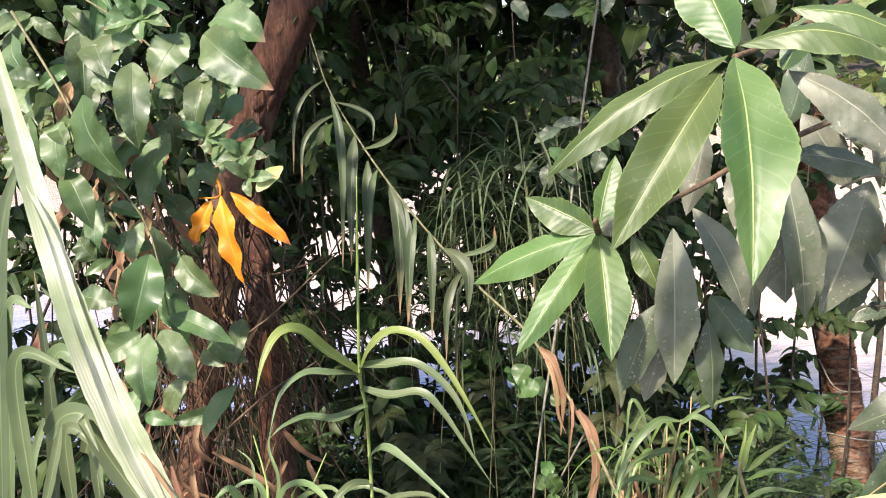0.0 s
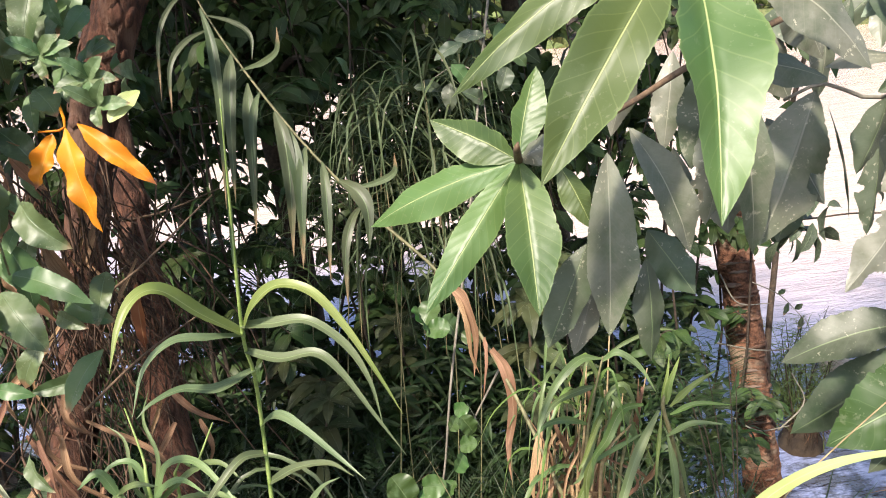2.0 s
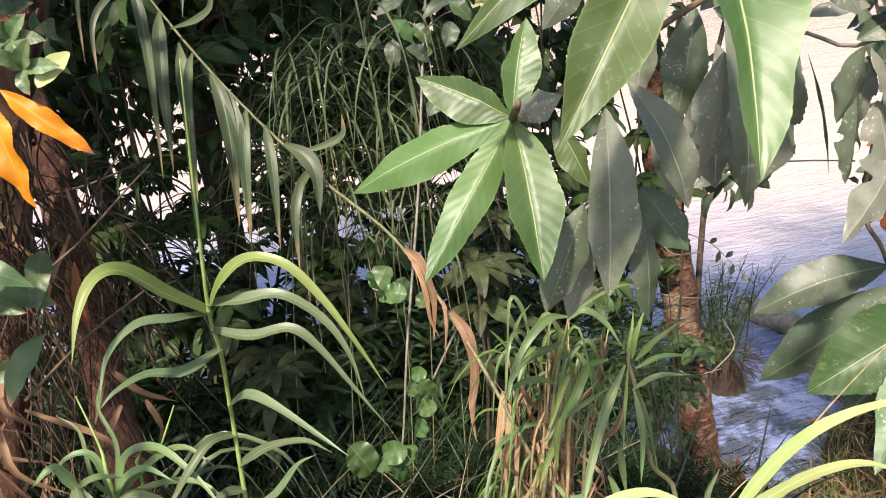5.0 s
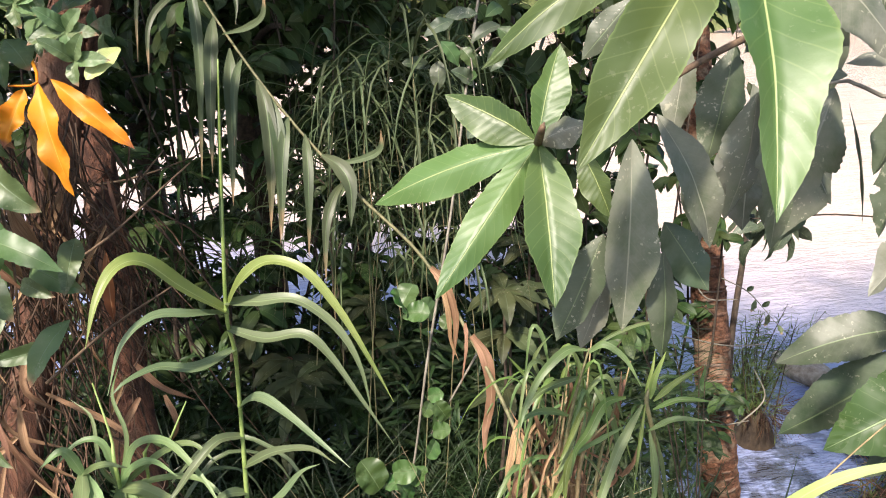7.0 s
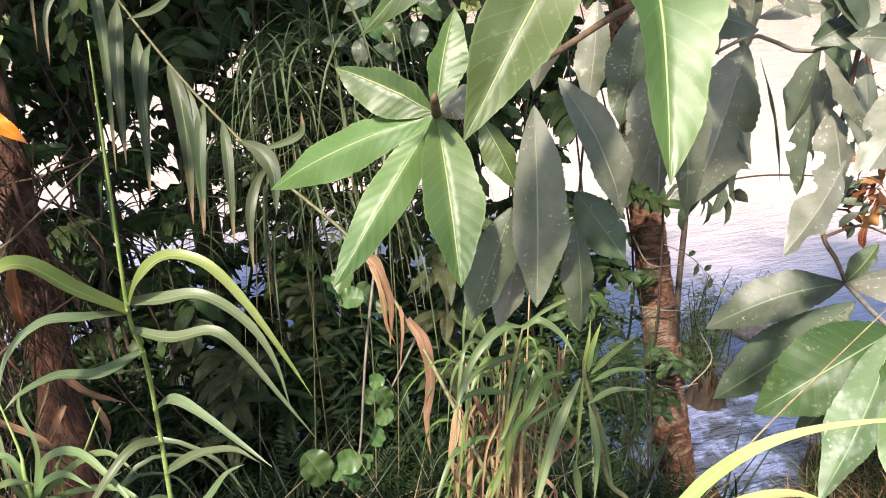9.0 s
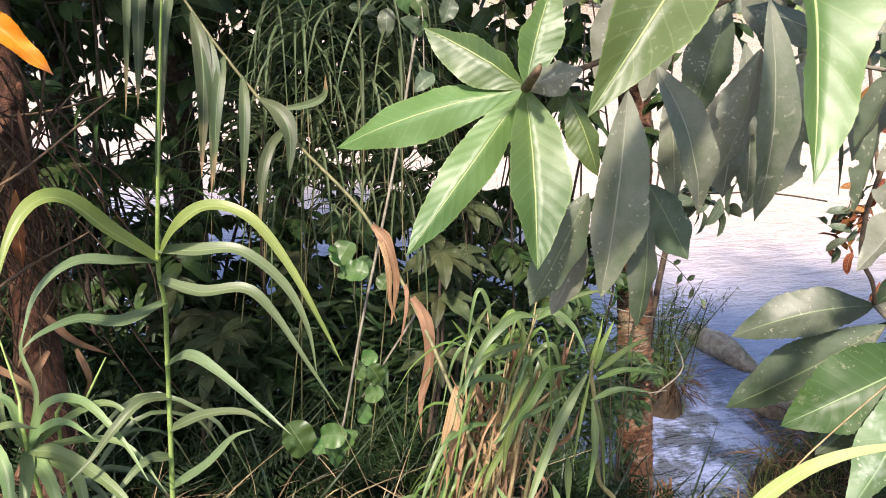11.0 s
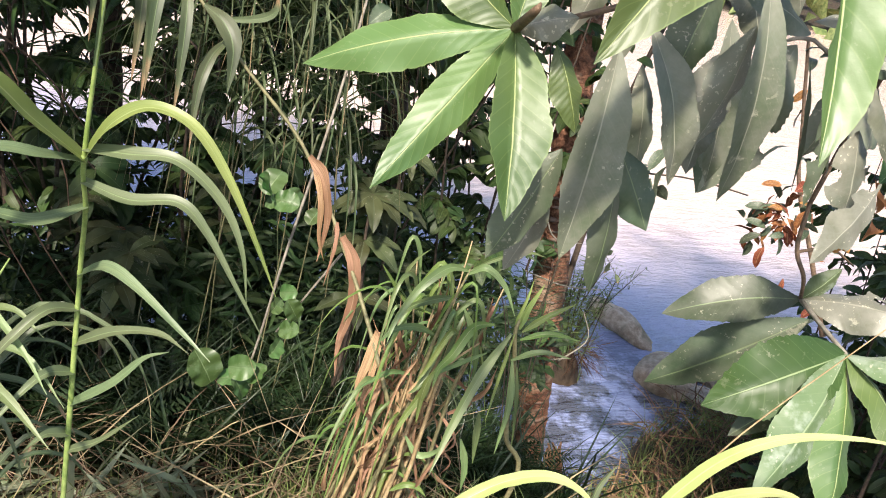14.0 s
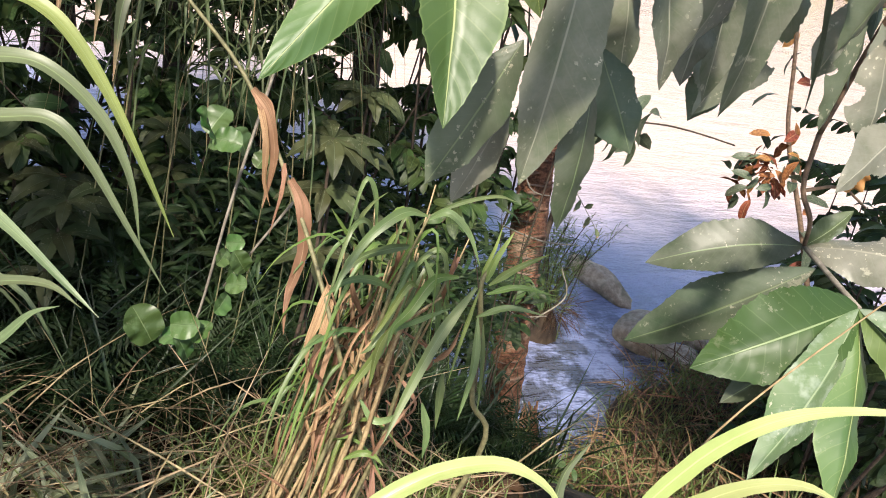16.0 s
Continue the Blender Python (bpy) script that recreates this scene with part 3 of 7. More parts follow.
    leaf(br, (0.274, 0.831, 1.240), (0.315, 0.816, 1.172), .042, M_DEEP, .03, face=(.1, -.9, 0), fold=-.25)
    leaf(br, (0.335, 0.795, 1.360), (0.325, 0.815, 1.242), .062, M_DUSTY, .06, face=(.3, -.9, .2), holes=.22, fold=-.25)
    leaf(br, (0.344, 0.809, 1.397), (0.368, 0.806, 1.209), .038, M_DUSTY, .10, face=(-.1, -.8, .4), fold=.35)
    leaf(br, (0.377, 0.880, 1.321), (0.371, 0.861, 1.212), .064, M_DUSTY, .03, face=(0, -.9, .1), holes=.2, fold=-.25)
    leaf(br, (0.385, 0.925, 1.384), (0.355, 0.911, 1.272), .050, M_DEEP, .03, fold=-.25)
    leaf(br, (0.378, 0.862, 1.477), (0.476, 0.801, 1.370), .056, M_DUSTY, .12, face=(-.1, -.7, .6), fold=-.25)
    leaf(br, (0.524, 0.940, 1.344), (0.404, 0.924, 1.379), .045, M_DUSTY, .05, face=(0, -.7, .6), fold=-.25)
    leaf(br, (0.391, 0.897, 1.350), (0.416, 0.885, 1.195), .045, M_DUSTY, .05, face=(-.1, -.8, .4), fold=.35)
    leaf(br, (0.509, 0.937, 1.332), (0.434, 0.912, 1.174), .085, M_DUSTY, .05, holes=.16, fold=-.25)
    for b, e, w, m in (((0.510, 1.023, 1.448), (0.559, 1.004, 1.356), .06, M_DUSTY), ((0.471, 1.035, 1.415), (0.514, 0.994, 1.314), .06, M_DUSTY), ((0.511, 1.040, 1.288), (0.559, 0.988, 1.184), .06, M_DUSTY),
                       ((0.442, 1.006, 1.278), (0.481, 0.967, 1.187), .05, M_DUSTY), ((0.359, 0.965, 1.286), (0.358, 0.921, 1.178), .034, M_DUSTY), ((0.502, 1.083, 1.495), (0.460, 1.061, 1.393), .05, M_DEEP),
                       ((0.553, 1.030, 1.238), (0.511, 1.008, 1.136), .06, M_DEEP)):
        leaf(br, b, e, w, m, .06, face=(.1, -.85, .4), fold=-.2)
    leaf(br, (0.355, 1.072, 1.407), (0.318, 1.054, 1.289), .046, M_DUSTY, .05, face=(.1, -.9, .2), fold=-.25)
    leaf(br, (0.417, 1.096, 1.377), (0.392, 1.073, 1.257), .042, M_DUSTY, .05, face=(-.2, -.9, .2), fold=-.2)
    leaf(br, (0.363, 1.135, 1.426), (0.302, 1.145, 1.355), .040, M_DEEP, .06, face=(.1, -.8, .5), fold=-.2)
    # leaves on the long twig; deep green on some stands in for shade
    leaf(br, (0.563, 0.915, 1.463), (0.588, 0.851, 1.321), .046, M_DEEP, .08, face=(.3, -.8, .3), fold=-.35)
    leaf(br, (0.574, 0.895, 1.365), (0.515, 0.933, 1.357), .030, M_DUSTY, .10, face=(0, -.5, .8), fold=-.25)
    leaf(br, (0.548, 0.890, 1.331), (0.619, 0.877, 1.354), .040, M_DEEP, .10, face=(0, -.5, .8), fold=-.25)
    leaf(br, (0.633, 0.816, 1.325), (0.553, 0.848, 1.341), .052, M_DEEP, .08, face=(.2, -.7, .5), fold=-.35)
    leaf(br, (0.602, 0.795, 1.321), (0.494, 0.751, 1.229), .050, M_DUSTY, .08, face=(-.5, -.8, .3), holes=.34, fold=-.25)
    leaf(br, (0.493, 0.763, 1.253), (0.408, 0.723, 1.194), .036, M_DUSTY, .06, face=(-.2, -.9, .3), holes=.16, fold=-.3)
    leaf(br, (0.556, 0.885, 1.325), (0.515, 0.870, 1.253), .048, M_DEEP, .05, face=(.3, -.9, .1), fold=-.35)
    leaf(br, (0.560, 0.883, 1.323), (0.590, 0.842, 1.243), .048, M_DUSTY, .05, face=(.5, -.8, .1), holes=.34, fold=-.35)
    stem(br, [(0.628, 0.915, 1.394), (0.640, 0.867, 1.352), (0.644, 0.812, 1.324), (0.646, 0.755, 1.301)], [.0030, .0040, .0045, .0050], M_TWIG_G, "twig", 12)
    stem(br, [(0.628, 0.915, 1.394), (0.660, 0.960, 1.400), (0.700, 1.010, 1.440), (0.740, 1.06, 1.52)], [.0030, .0026, .0026, .0030], M_TWIG_G, "twig", 12)
    leaf(br, (0.589, 0.979, 1.436), (0.578, 0.838, 1.324), .046, M_DEEP, .08, face=(-.2, -.8, .4), fold=.35)
    leaf(br, (0.705, 0.965, 1.313), (0.619, 0.979, 1.325), .044, M_DEEP, .10, face=(0, -.6, .8), fold=-.35)
    leaf(br, (0.699, 1.034, 1.281), (0.648, 1.011, 1.193), .050, M_DUSTY, .05, face=(-.1, -.9, .2), fold=-.3, holes=.12)
    leaf(br, (0.701, 0.993, 1.290), (0.680, 0.951, 1.187), .054, M_DUSTY, .05, face=(.1, -.9, .2), fold=-.3, holes=.18)
    leaf(br, (0.656, 0.861, 1.418), (0.641, 0.783, 1.392), .046, M_DUSTY, .08, face=(0, -.7, .6), holes=.22, fold=-.3)
    leaf(br, (0.634, 0.834, 1.374), (0.593, 0.732, 1.393), .020, M_MID, .08, face=(0, -.7, .6), fold=-.3)
    leaf(br, (0.722, 0.962, 1.380), (0.692, 1.021, 1.408), .040, M_DUSTY, .08, face=(0, -.7, .6), fold=-.3)
    leaf(br, (0.635, 0.889, 1.213), (0.614, 0.855, 1.155), .030, M_RUST, .10, face=(.3, -.8, .3), fold=.6, wave=.35, holes=.2, label="torn brown leaf")
    leaf(br, (0.546, 0.880, 1.275), (0.526, 0.863, 1.187), .044, M_DEEP, .04, face=(.3, -.9, .1), holes=.2, fold=-.35)
    leaf(br, (0.564, 0.872, 1.269), (0.565, 0.846, 1.177), .056, M_DUSTY, .05, holes=.4, fold=-.25)
    leaf(br, (0.501, 0.902, 1.323), (0.512, 0.872, 1.199), .016, M_DUSTY, .05, face=(.8, -.4, .1), fold=-.25)
    leaf(br, (0.641, 0.929, 1.448), (0.570, 0.956, 1.402), .040, M_POWDER, .08, holes=.3, fold=-.25)
    leaf(br, (0.636, 0.814, 1.323), (0.678, 0.821, 1.374), .050, M_POWDER, .08, fold=-.25)
    leaf(br, (0.638, 0.813, 1.321), (0.665, 0.793, 1.236), .050, M_DUSTY, .08, fold=-.25)
    leaf(br, (0.674, 0.894, 1.387), (0.735, 0.862, 1.354), .040, M_POWDER, .08, holes=.3, fold=-.25)
    # older leaves and crossing twigs behind them
    q = random.Random(77)
    for i in range(20):
        b = Vector((.72 + q.gauss(0, .07), 1.06 + q.gauss(0, .06), 1.40 + q.gauss(0, .035)))
        e = b + Vector((q.gauss(0, .045), q.gauss(-.02, .03), -q.uniform(.03, .11)))
        leaf(br, b, e, (e - b).length * q.uniform(.34, .48), (M_DEEP, M_DUSTY, M_DEEP)[i % 3], .08, face=(q.gauss(.1, .4), -.8, .4), fold=-.35, holes=.22 if i % 4 == 0 else 0.0)
    for i in range(5):
        b = Vector((.62 + q.uniform(0, .20), 1.02 + q.gauss(0, .04), 1.36 + q.uniform(0, .08)))
        e = b + Vector((q.gauss(0, .10), q.gauss(0, .03), q.gauss(.04, .05)))
        stem(br, [b, b.lerp(e, .5) + Vector((q.gauss(0, .02), 0, q.gauss(0, .02))), e], [.0022, .0018, .0010], M_TWIG, "twig", 9, 5)
    # green leaves farther out
    stem(br, [(0.740, 1.06, 1.52), (0.88, 1.12, 1.42), (1.02, 1.19, 1.28), (1.12, 1.24, 1.20)], [.0030, .0030, .0028, .0022], M_TWIG, "twig", 14)
    for b, e, w, m in (((1.12, 1.24, 1.20), (1.02, 1.20, 1.10), .060, M_MID), ((1.12, 1.24, 1.20), (1.15, 1.20, 1.05), .055, M_DEEP), ((1.10, 1.23, 1.22), (1.21, 1.20, 1.19), .060, M_MID), ((1.02, 1.19, 1.28), (0.95, 1.15, 1.19), .048, M_DEEP),
                       ((1.03, 1.19, 1.27), (1.05, 1.16, 1.14), .050, M_DUSTY), ((1.02, 1.19, 1.28), (1.14, 1.18, 1.30), .050, M_MID), ((0.95, 1.15, 1.36), (0.88, 1.10, 1.27), .046, M_DUSTY), ((0.95, 1.15, 1.36), (1.06, 1.16, 1.40), .050, M_DEEP),
                       ((0.88, 1.12, 1.42), (0.80, 1.05, 1.38), .042, M_DEEP), ((0.88, 1.12, 1.42), (0.97, 1.10, 1.47), .046, M_DUSTY), ((0.84, 1.10, 1.45), (0.80, 1.12, 1.34), .044, M_DEEP)):
        leaf(br, b, e, w, m, .08, face=(-.1, -.7, .6), fold=-.35)


def build_low_branch():
    R = (0.665, 0.939, 1.032)
    J = (0.623, 0.817, 1.035)
    br = thing("tree_branch", R, "low branch whorls of broad leaves, grey and bright green", "branch")
    stem(br, [(0.645, 0.967, 1.149), (0.628, 0.942, 1.101), (0.632, 0.919, 1.074), R], [.0028, .0027, .0026, .0024], M_TWIG, "twig")
    stem(br, [(0.645, 0.967, 1.149), (0.676, 0.986, 1.223), (0.686, 0.983, 1.307), (0.730, 1.011, 1.416)], [.0028, .003, .003, .0034], M_TWIG, "twig")
    stem(br, [(0.629, 0.940, 1.097), (0.676, 0.939, 1.104), (0.724, 0.938, 1.082)], [.0022, .0018, .0012], M_TWIG, "twig", 6, 5)
    leaf(br, (0.676, 0.939, 1.102), (0.683, 0.926, 1.133), .022, M_RUST, .1, fold=.6, wave=.4)
    stem(br, [R, (0.632, 0.859, 1.037), J], [.003, .0028, .0026], M_TWIG_G, "twig")
    leaf(br, R, (0.508, 0.986, 0.979), .060, M_DEEP, .14, face=(0, -.6, .8), fold=.2)
    leaf(br, (0.645, 0.897, 1.029), (0.534, 1.002, 0.859), .074, M_DEEP, .07, face=(-.1, -.8, .6), fold=-.40)
    leaf(br, R, (0.753, 0.821, 1.065), .070, M_DUSTY, .08, face=(.1, -.7, .7), holes=.18, fold=-.40)
    leaf(br, R, (0.694, 0.926, 1.084), .030, M_POWDER, .08, fold=-.40)
    leaf(br, J, (0.473, 0.834, 0.957), .088, M_MID, .10, face=(-.15, -.7, .7), fold=.25, shape="ellip")
    leaf(br, (0.631, 0.828, 1.014), (0.520, 0.826, 0.918), .052, M_DEEP, .10, face=(-.5, -.6, .4), fold=-.40)
    leaf(br, J, (0.476, 0.729, 0.921), .060, M_POWDER, .06, face=(-.2, -.9, .4), fold=-.40)
    leaf(br, J, (0.570, 0.708, 0.886), .066, M_BIG, .05, face=(0, -.9, .3), fold=-.40)
    leaf(br, J, (0.659, 0.708, 0.958), .060, M_BIG, .08, face=(.3, -.8, .4), fold=-.40)
    leaf(br, J, (0.683, 0.730, 1.032), .052, M_POWDER, .14, face=(.2, -.6, .7), fold=-.40)


# ---------------------------------------------------------------- reeds
def build_reed():
    top, N, N3, N4 = (-0.119, 0.958, 1.402), (-0.159, 1.027, 1.117), (-0.161, 1.055, 1.052), (-0.171, 1.091, 0.956)
    foot, low = (-0.241, 1.066, -0.030), (-0.186, 1.085, 0.738)
    rd = thing("reed", foot, "tall green reed with arching ribbon leaves", "reed")
    culm = stem(rd, [foot, low, N4, N3, N, (-0.139, 0.998, 1.270), top], [.0034, .0032, .0027, .0026, .0024, .0017, .0007], M_STEM, "culm", 30)
    for p in (N, N3, N4, (-0.158, 1.006, 1.107), (-0.164, 1.014, 1.039), (-0.175, 1.090, 0.911), (-0.177, 1.093, 0.868), (-0.180, 1.086, 0.829), (-0.183, 1.089, 0.785)):
        p = min(bez([foot, low, N4, N3, N], 160), key=lambda q: (q - Vector(p)).length)
        stem(culm, [p - UP * .004, p, p + UP * .004], [.0028, .0033, .0028], M_STEM, "node", 4)
    line = bez([foot, low, N4, N3, N, (-0.139, 0.998, 1.270), top], 240)

    def arch(pts, w, mat=M_REED):
        start = min(line, key=lambda q: (q - Vector(pts[0])).length)
        blade(rd, [start, *pts[1:]], w, mat, face=(0, -.55, .85), nv=64, shape="reed")

    arch([N, (-0.192, 0.985, 1.166), (-0.220, 0.957, 1.209), (-0.242, 0.938, 1.213), (-0.259, 0.915, 1.190), (-0.272, 0.896, 1.150)], .0280, M_REED_Y)
    arch([(-0.158, 1.006, 1.107), (-0.187, 0.979, 1.138), (-0.221, 0.956, 1.150), (-0.250, 0.932, 1.133), (-0.266, 0.909, 1.091)], .0165)
    arch([(-0.164, 1.014, 1.039), (-0.196, 1.006, 1.061), (-0.235, 0.994, 1.073), (-0.265, 0.976, 1.070), (-0.282, 0.964, 1.060)], .0165)
    arch([N, (-0.133, 0.999, 1.164), (-0.101, 0.984, 1.187), (-0.064, 0.968, 1.178), (-0.032, 0.953, 1.135), (-0.001, 0.940, 1.070), (0.017, 0.931, 1.028)], .0190, M_REED_Y)
    arch([(-0.153, 1.006, 1.123), (-0.119, 1.004, 1.134), (-0.076, 0.990, 1.136), (-0.037, 0.975, 1.105), (-0.015, 0.961, 1.060), (-0.007, 0.950, 1.003)], .0185)
    arch([(-0.154, 1.005, 1.076), (-0.118, 1.006, 1.087), (-0.074, 0.992, 1.093), (-0.047, 0.980, 1.068), (-0.016, 0.964, 1.015), (0.014, 0.952, 0.961)], .0170)
    arch([N4, (-0.140, 1.050, 0.988), (-0.109, 1.018, 0.982), (-0.068, 0.975, 0.960), (-0.038, 0.948, 0.940)], .0170)
    arch([(-0.178, 1.092, 0.866), (-0.135, 1.072, 0.893), (-0.088, 1.046, 0.908), (-0.056, 1.014, 0.903)], .0165)
    arch([(-0.183, 1.089, 0.785), (-0.138, 1.064, 0.826), (-0.103, 1.053, 0.869), (-0.076, 1.035, 0.891)], .0150)
    arch([(-0.175, 1.090, 0.911), (-0.202, 1.068, 0.923), (-0.232, 1.043, 0.904), (-0.253, 1.018, 0.887), (-0.285, 1.003, 0.863)], .0165)
    arch([(-0.180, 1.086, 0.829), (-0.203, 1.064, 0.843), (-0.227, 1.042, 0.832), (-0.266, 1.011, 0.793)], .0160)
    arch([(-0.186, 1.086, 0.740), (-0.208, 1.068, 0.752), (-0.229, 1.048, 0.746)], .0150)
    arch([(-0.189, 1.091, 0.713), (-0.151, 1.071, 0.737), (-0.106, 1.051, 0.790)], .0130)
    blade(rd, [(-0.147, 1.001, 1.214), (-0.133, 0.994, 1.318), top], .008, M_REED, name="rolled_leaf", fold=1.0)


def build_leaning_reed():
    pts = [(-0.318, 1.990, 1.662), (-0.273, 1.936, 1.498), (-0.138, 1.808, 1.267), (0.014, 1.689, 1.073), (0.139, 1.604, 0.939), (0.215, 1.489, 0.791), (0.252, 1.385, 0.699), (0.298, 1.292, 0.557), (.50, 1.36, -.02)]
    rd = thing("reed", pts[-1], "leaning reed with hanging dull blades and dry brown leaves", "reed")
    stem(rd, pts, [.0015, .0022, .0028, .0032, .0034, .0036, .0038, .004, .0045], M_STEM_OLIVE, "culm", 40)
    blade(rd, [(-0.276, 1.911, 1.505), (-0.260, 1.866, 1.438), (-0.259, 1.821, 1.320), (-0.280, 1.763, 1.099)], 0.023, M_REED_D, (0, -.8, .3), twist=-0.2, shape='hang')
    blade(rd, [(-0.257, 1.889, 1.463), (-0.308, 1.853, 1.442), (-0.343, 1.822, 1.397), (-0.353, 1.792, 1.305)], 0.014, M_REED_D, (0, -.8, .3), twist=-0.2, shape='hang')
    blade(rd, [(-0.223, 1.861, 1.406), (-0.229, 1.820, 1.361), (-0.239, 1.782, 1.277), (-0.254, 1.737, 1.116)], 0.031, M_REED_D, (0, -.8, .3), twist=-0.1, shape='hang')
    blade(rd, [(-0.197, 1.829, 1.345), (-0.198, 1.789, 1.299), (-0.204, 1.750, 1.215), (-0.220, 1.706, 1.053)], 0.030, M_REED_D, (0, -.8, .3), twist=-0.2, shape='hang')
    blade(rd, [(-0.209, 1.843, 1.372), (-0.157, 1.816, 1.383), (-0.123, 1.801, 1.405), (-0.115, 1.801, 1.451)], 0.016, M_REED_D, (0, -.8, .3), twist=-0.2, shape='hang')
    blade(rd, [(-0.149, 1.798, 1.283), (-0.137, 1.758, 1.238), (-0.135, 1.720, 1.157), (-0.151, 1.677, 1.000)], 0.035, M_REED_D, (0, -.8, .3), twist=-0.2, shape='hang')
    blade(rd, [(-0.131, 1.784, 1.256), (-0.120, 1.744, 1.212), (-0.119, 1.707, 1.131), (-0.135, 1.663, 0.976)], 0.030, M_REED_D, (0, -.8, .3), twist=-0.2, shape='hang')
    blade(rd, [(-0.095, 1.760, 1.210), (-0.105, 1.722, 1.178), (-0.116, 1.688, 1.116), (-0.129, 1.652, 0.992)], 0.025, M_REED_D, (0, -.8, .3), twist=-0.2, shape='hang')
    blade(rd, [(-0.037, 1.722, 1.137), (-0.005, 1.688, 1.118), (0.012, 1.660, 1.080), (0.005, 1.634, 1.007)], 0.036, M_REED_D, (0, -.8, .3), twist=-0.2, shape='hang')
    blade(rd, [(-0.066, 1.743, 1.176), (-0.065, 1.705, 1.143), (-0.069, 1.671, 1.079), (-0.082, 1.634, 0.953)], 0.023, M_REED_D, (0, -.8, .3), twist=-0.2, shape='hang')
    blade(rd, [(-0.287, 1.932, 1.547), (-0.331, 1.894, 1.515), (-0.362, 1.859, 1.453), (-0.375, 1.823, 1.331)], 0.012, M_REED_D, (0, -.8, .3), twist=-0.2, shape='hang')
    blade(rd, [(-0.270, 1.903, 1.491), (-0.210, 1.870, 1.470), (-0.175, 1.844, 1.440), (-0.178, 1.823, 1.391)], 0.012, M_REED_D, (0, -.8, .3), twist=-0.2, shape='hang')
    blade(rd, [(-0.175, 1.819, 1.324), (-0.185, 1.783, 1.301), (-0.194, 1.753, 1.256), (-0.203, 1.724, 1.168)], 0.018, M_REED_D, (0, -.8, .3), twist=-0.1, shape='hang')
    blade(rd, [(-0.019, 1.712, 1.118), (0.039, 1.685, 1.129), (0.076, 1.670, 1.149), (0.081, 1.668, 1.188)], 0.016, M_REED_D, (0, -.8, .3), twist=-0.2, shape='hang')
    blade(rd, [(0.003, 1.695, 1.086), (-0.023, 1.659, 1.064), (-0.043, 1.628, 1.014), (-0.054, 1.596, 0.911)], 0.021, M_REED_D, (0, -.8, .3), twist=-0.2, shape='hang')
    DRY_LEAVES = (
        (((0.151, 1.580, 0.927), (0.176, 1.552, 0.899), (0.186, 1.523, 0.830), (0.171, 1.497, 0.758)), 0.023),
        (((0.161, 1.565, 0.908), (0.172, 1.533, 0.863), (0.172, 1.509, 0.803), (0.182, 1.492, 0.764)), 0.013),
        (((0.210, 1.492, 0.814), (0.230, 1.463, 0.781), (0.232, 1.435, 0.711), (0.212, 1.411, 0.644), (0.208, 1.388, 0.585)), 0.025),
        (((0.201, 1.508, 0.834), (0.197, 1.482, 0.800), (0.180, 1.457, 0.732)), 0.009),
        (((0.266, 1.367, 0.696), (0.250, 1.341, 0.658), (0.235, 1.325, 0.612), (0.235, 1.309, 0.573)), 0.018),
        (((0.270, 1.355, 0.677), (0.255, 1.326, 0.632), (0.239, 1.306, 0.577), (0.231, 1.289, 0.530)), 0.013),
        (((0.277, 1.329, 0.637), (0.259, 1.300, 0.589), (0.246, 1.276, 0.525)), 0.011),
    )
    for pts, w in DRY_LEAVES:
        blade(rd, pts, w, M_DRY, face=(-.35, -.9, .1), name="dry_leaf", twist=.35, fold=.30, wave=.32)


# ---------------------------------------------------------------- grass clump before the tree
BANK_T = [template("blade", .036, .5, .25, 4, 2, .1, k) for k in range(3)]
BLADE_T = [template("blade", .055, .4, .25, 6, 2, .05, k) for k in range(3)]
LITTER_T = [template("ellip", .42, .3, .2, 5, 2, .3, k) for k in range(4)]
SEDGE_T = [template("blade", .010, .5, .10 + .15 * k, 6, 2, .2, k) for k in range(4)]


def frond(seed):
    """A small feathery frond, one long."""
    r = random.Random(seed)
    V, F, UV = [], [], []
    for i in range(15):
        f = .12 + .86 * i / 14
        c = Vector((0, f, .10 * math.sin(f * 2.6) - .22 * f * f))
        l = .26 * (1 - f) ** .6 + .03
        for s in (-1, 1):
            e = c + Vector((s * l, l * .45, -.05 + r.uniform(-.03, .03)))
            k = len(V)
            V += [c, c.lerp(e, .5) + Vector((0, .022, .01)), e, c.lerp(e, .5) - Vector((0, .022, -.01))]
            UV += [(.5, 0), (1, .5), (.5, 1), (0, .5)]
            F.append((k, k + 1, k + 2, k + 3))
    return np.array([tuple(p) for p in V]), np.array(F), np.array(UV)


FROND_T = [frond(k) for k in range(4)]
LANCE_T = [template("blade", .085, .3, .18, 6, 2, .08, k) for k in range(4)]
WILLOW_T = [template("ellip", .17, .3, .2 + .1 * k, 4, 2, .1, k) for k in range(4)]
STRAW_T = [template("blade", .011, .5, .06 + .12 * k, 6, 2, .2, k) for k in range(4)]
FINE_T = [template("blade", .024, .5, .30, 5, 2, .05, k) for k in range(3)]


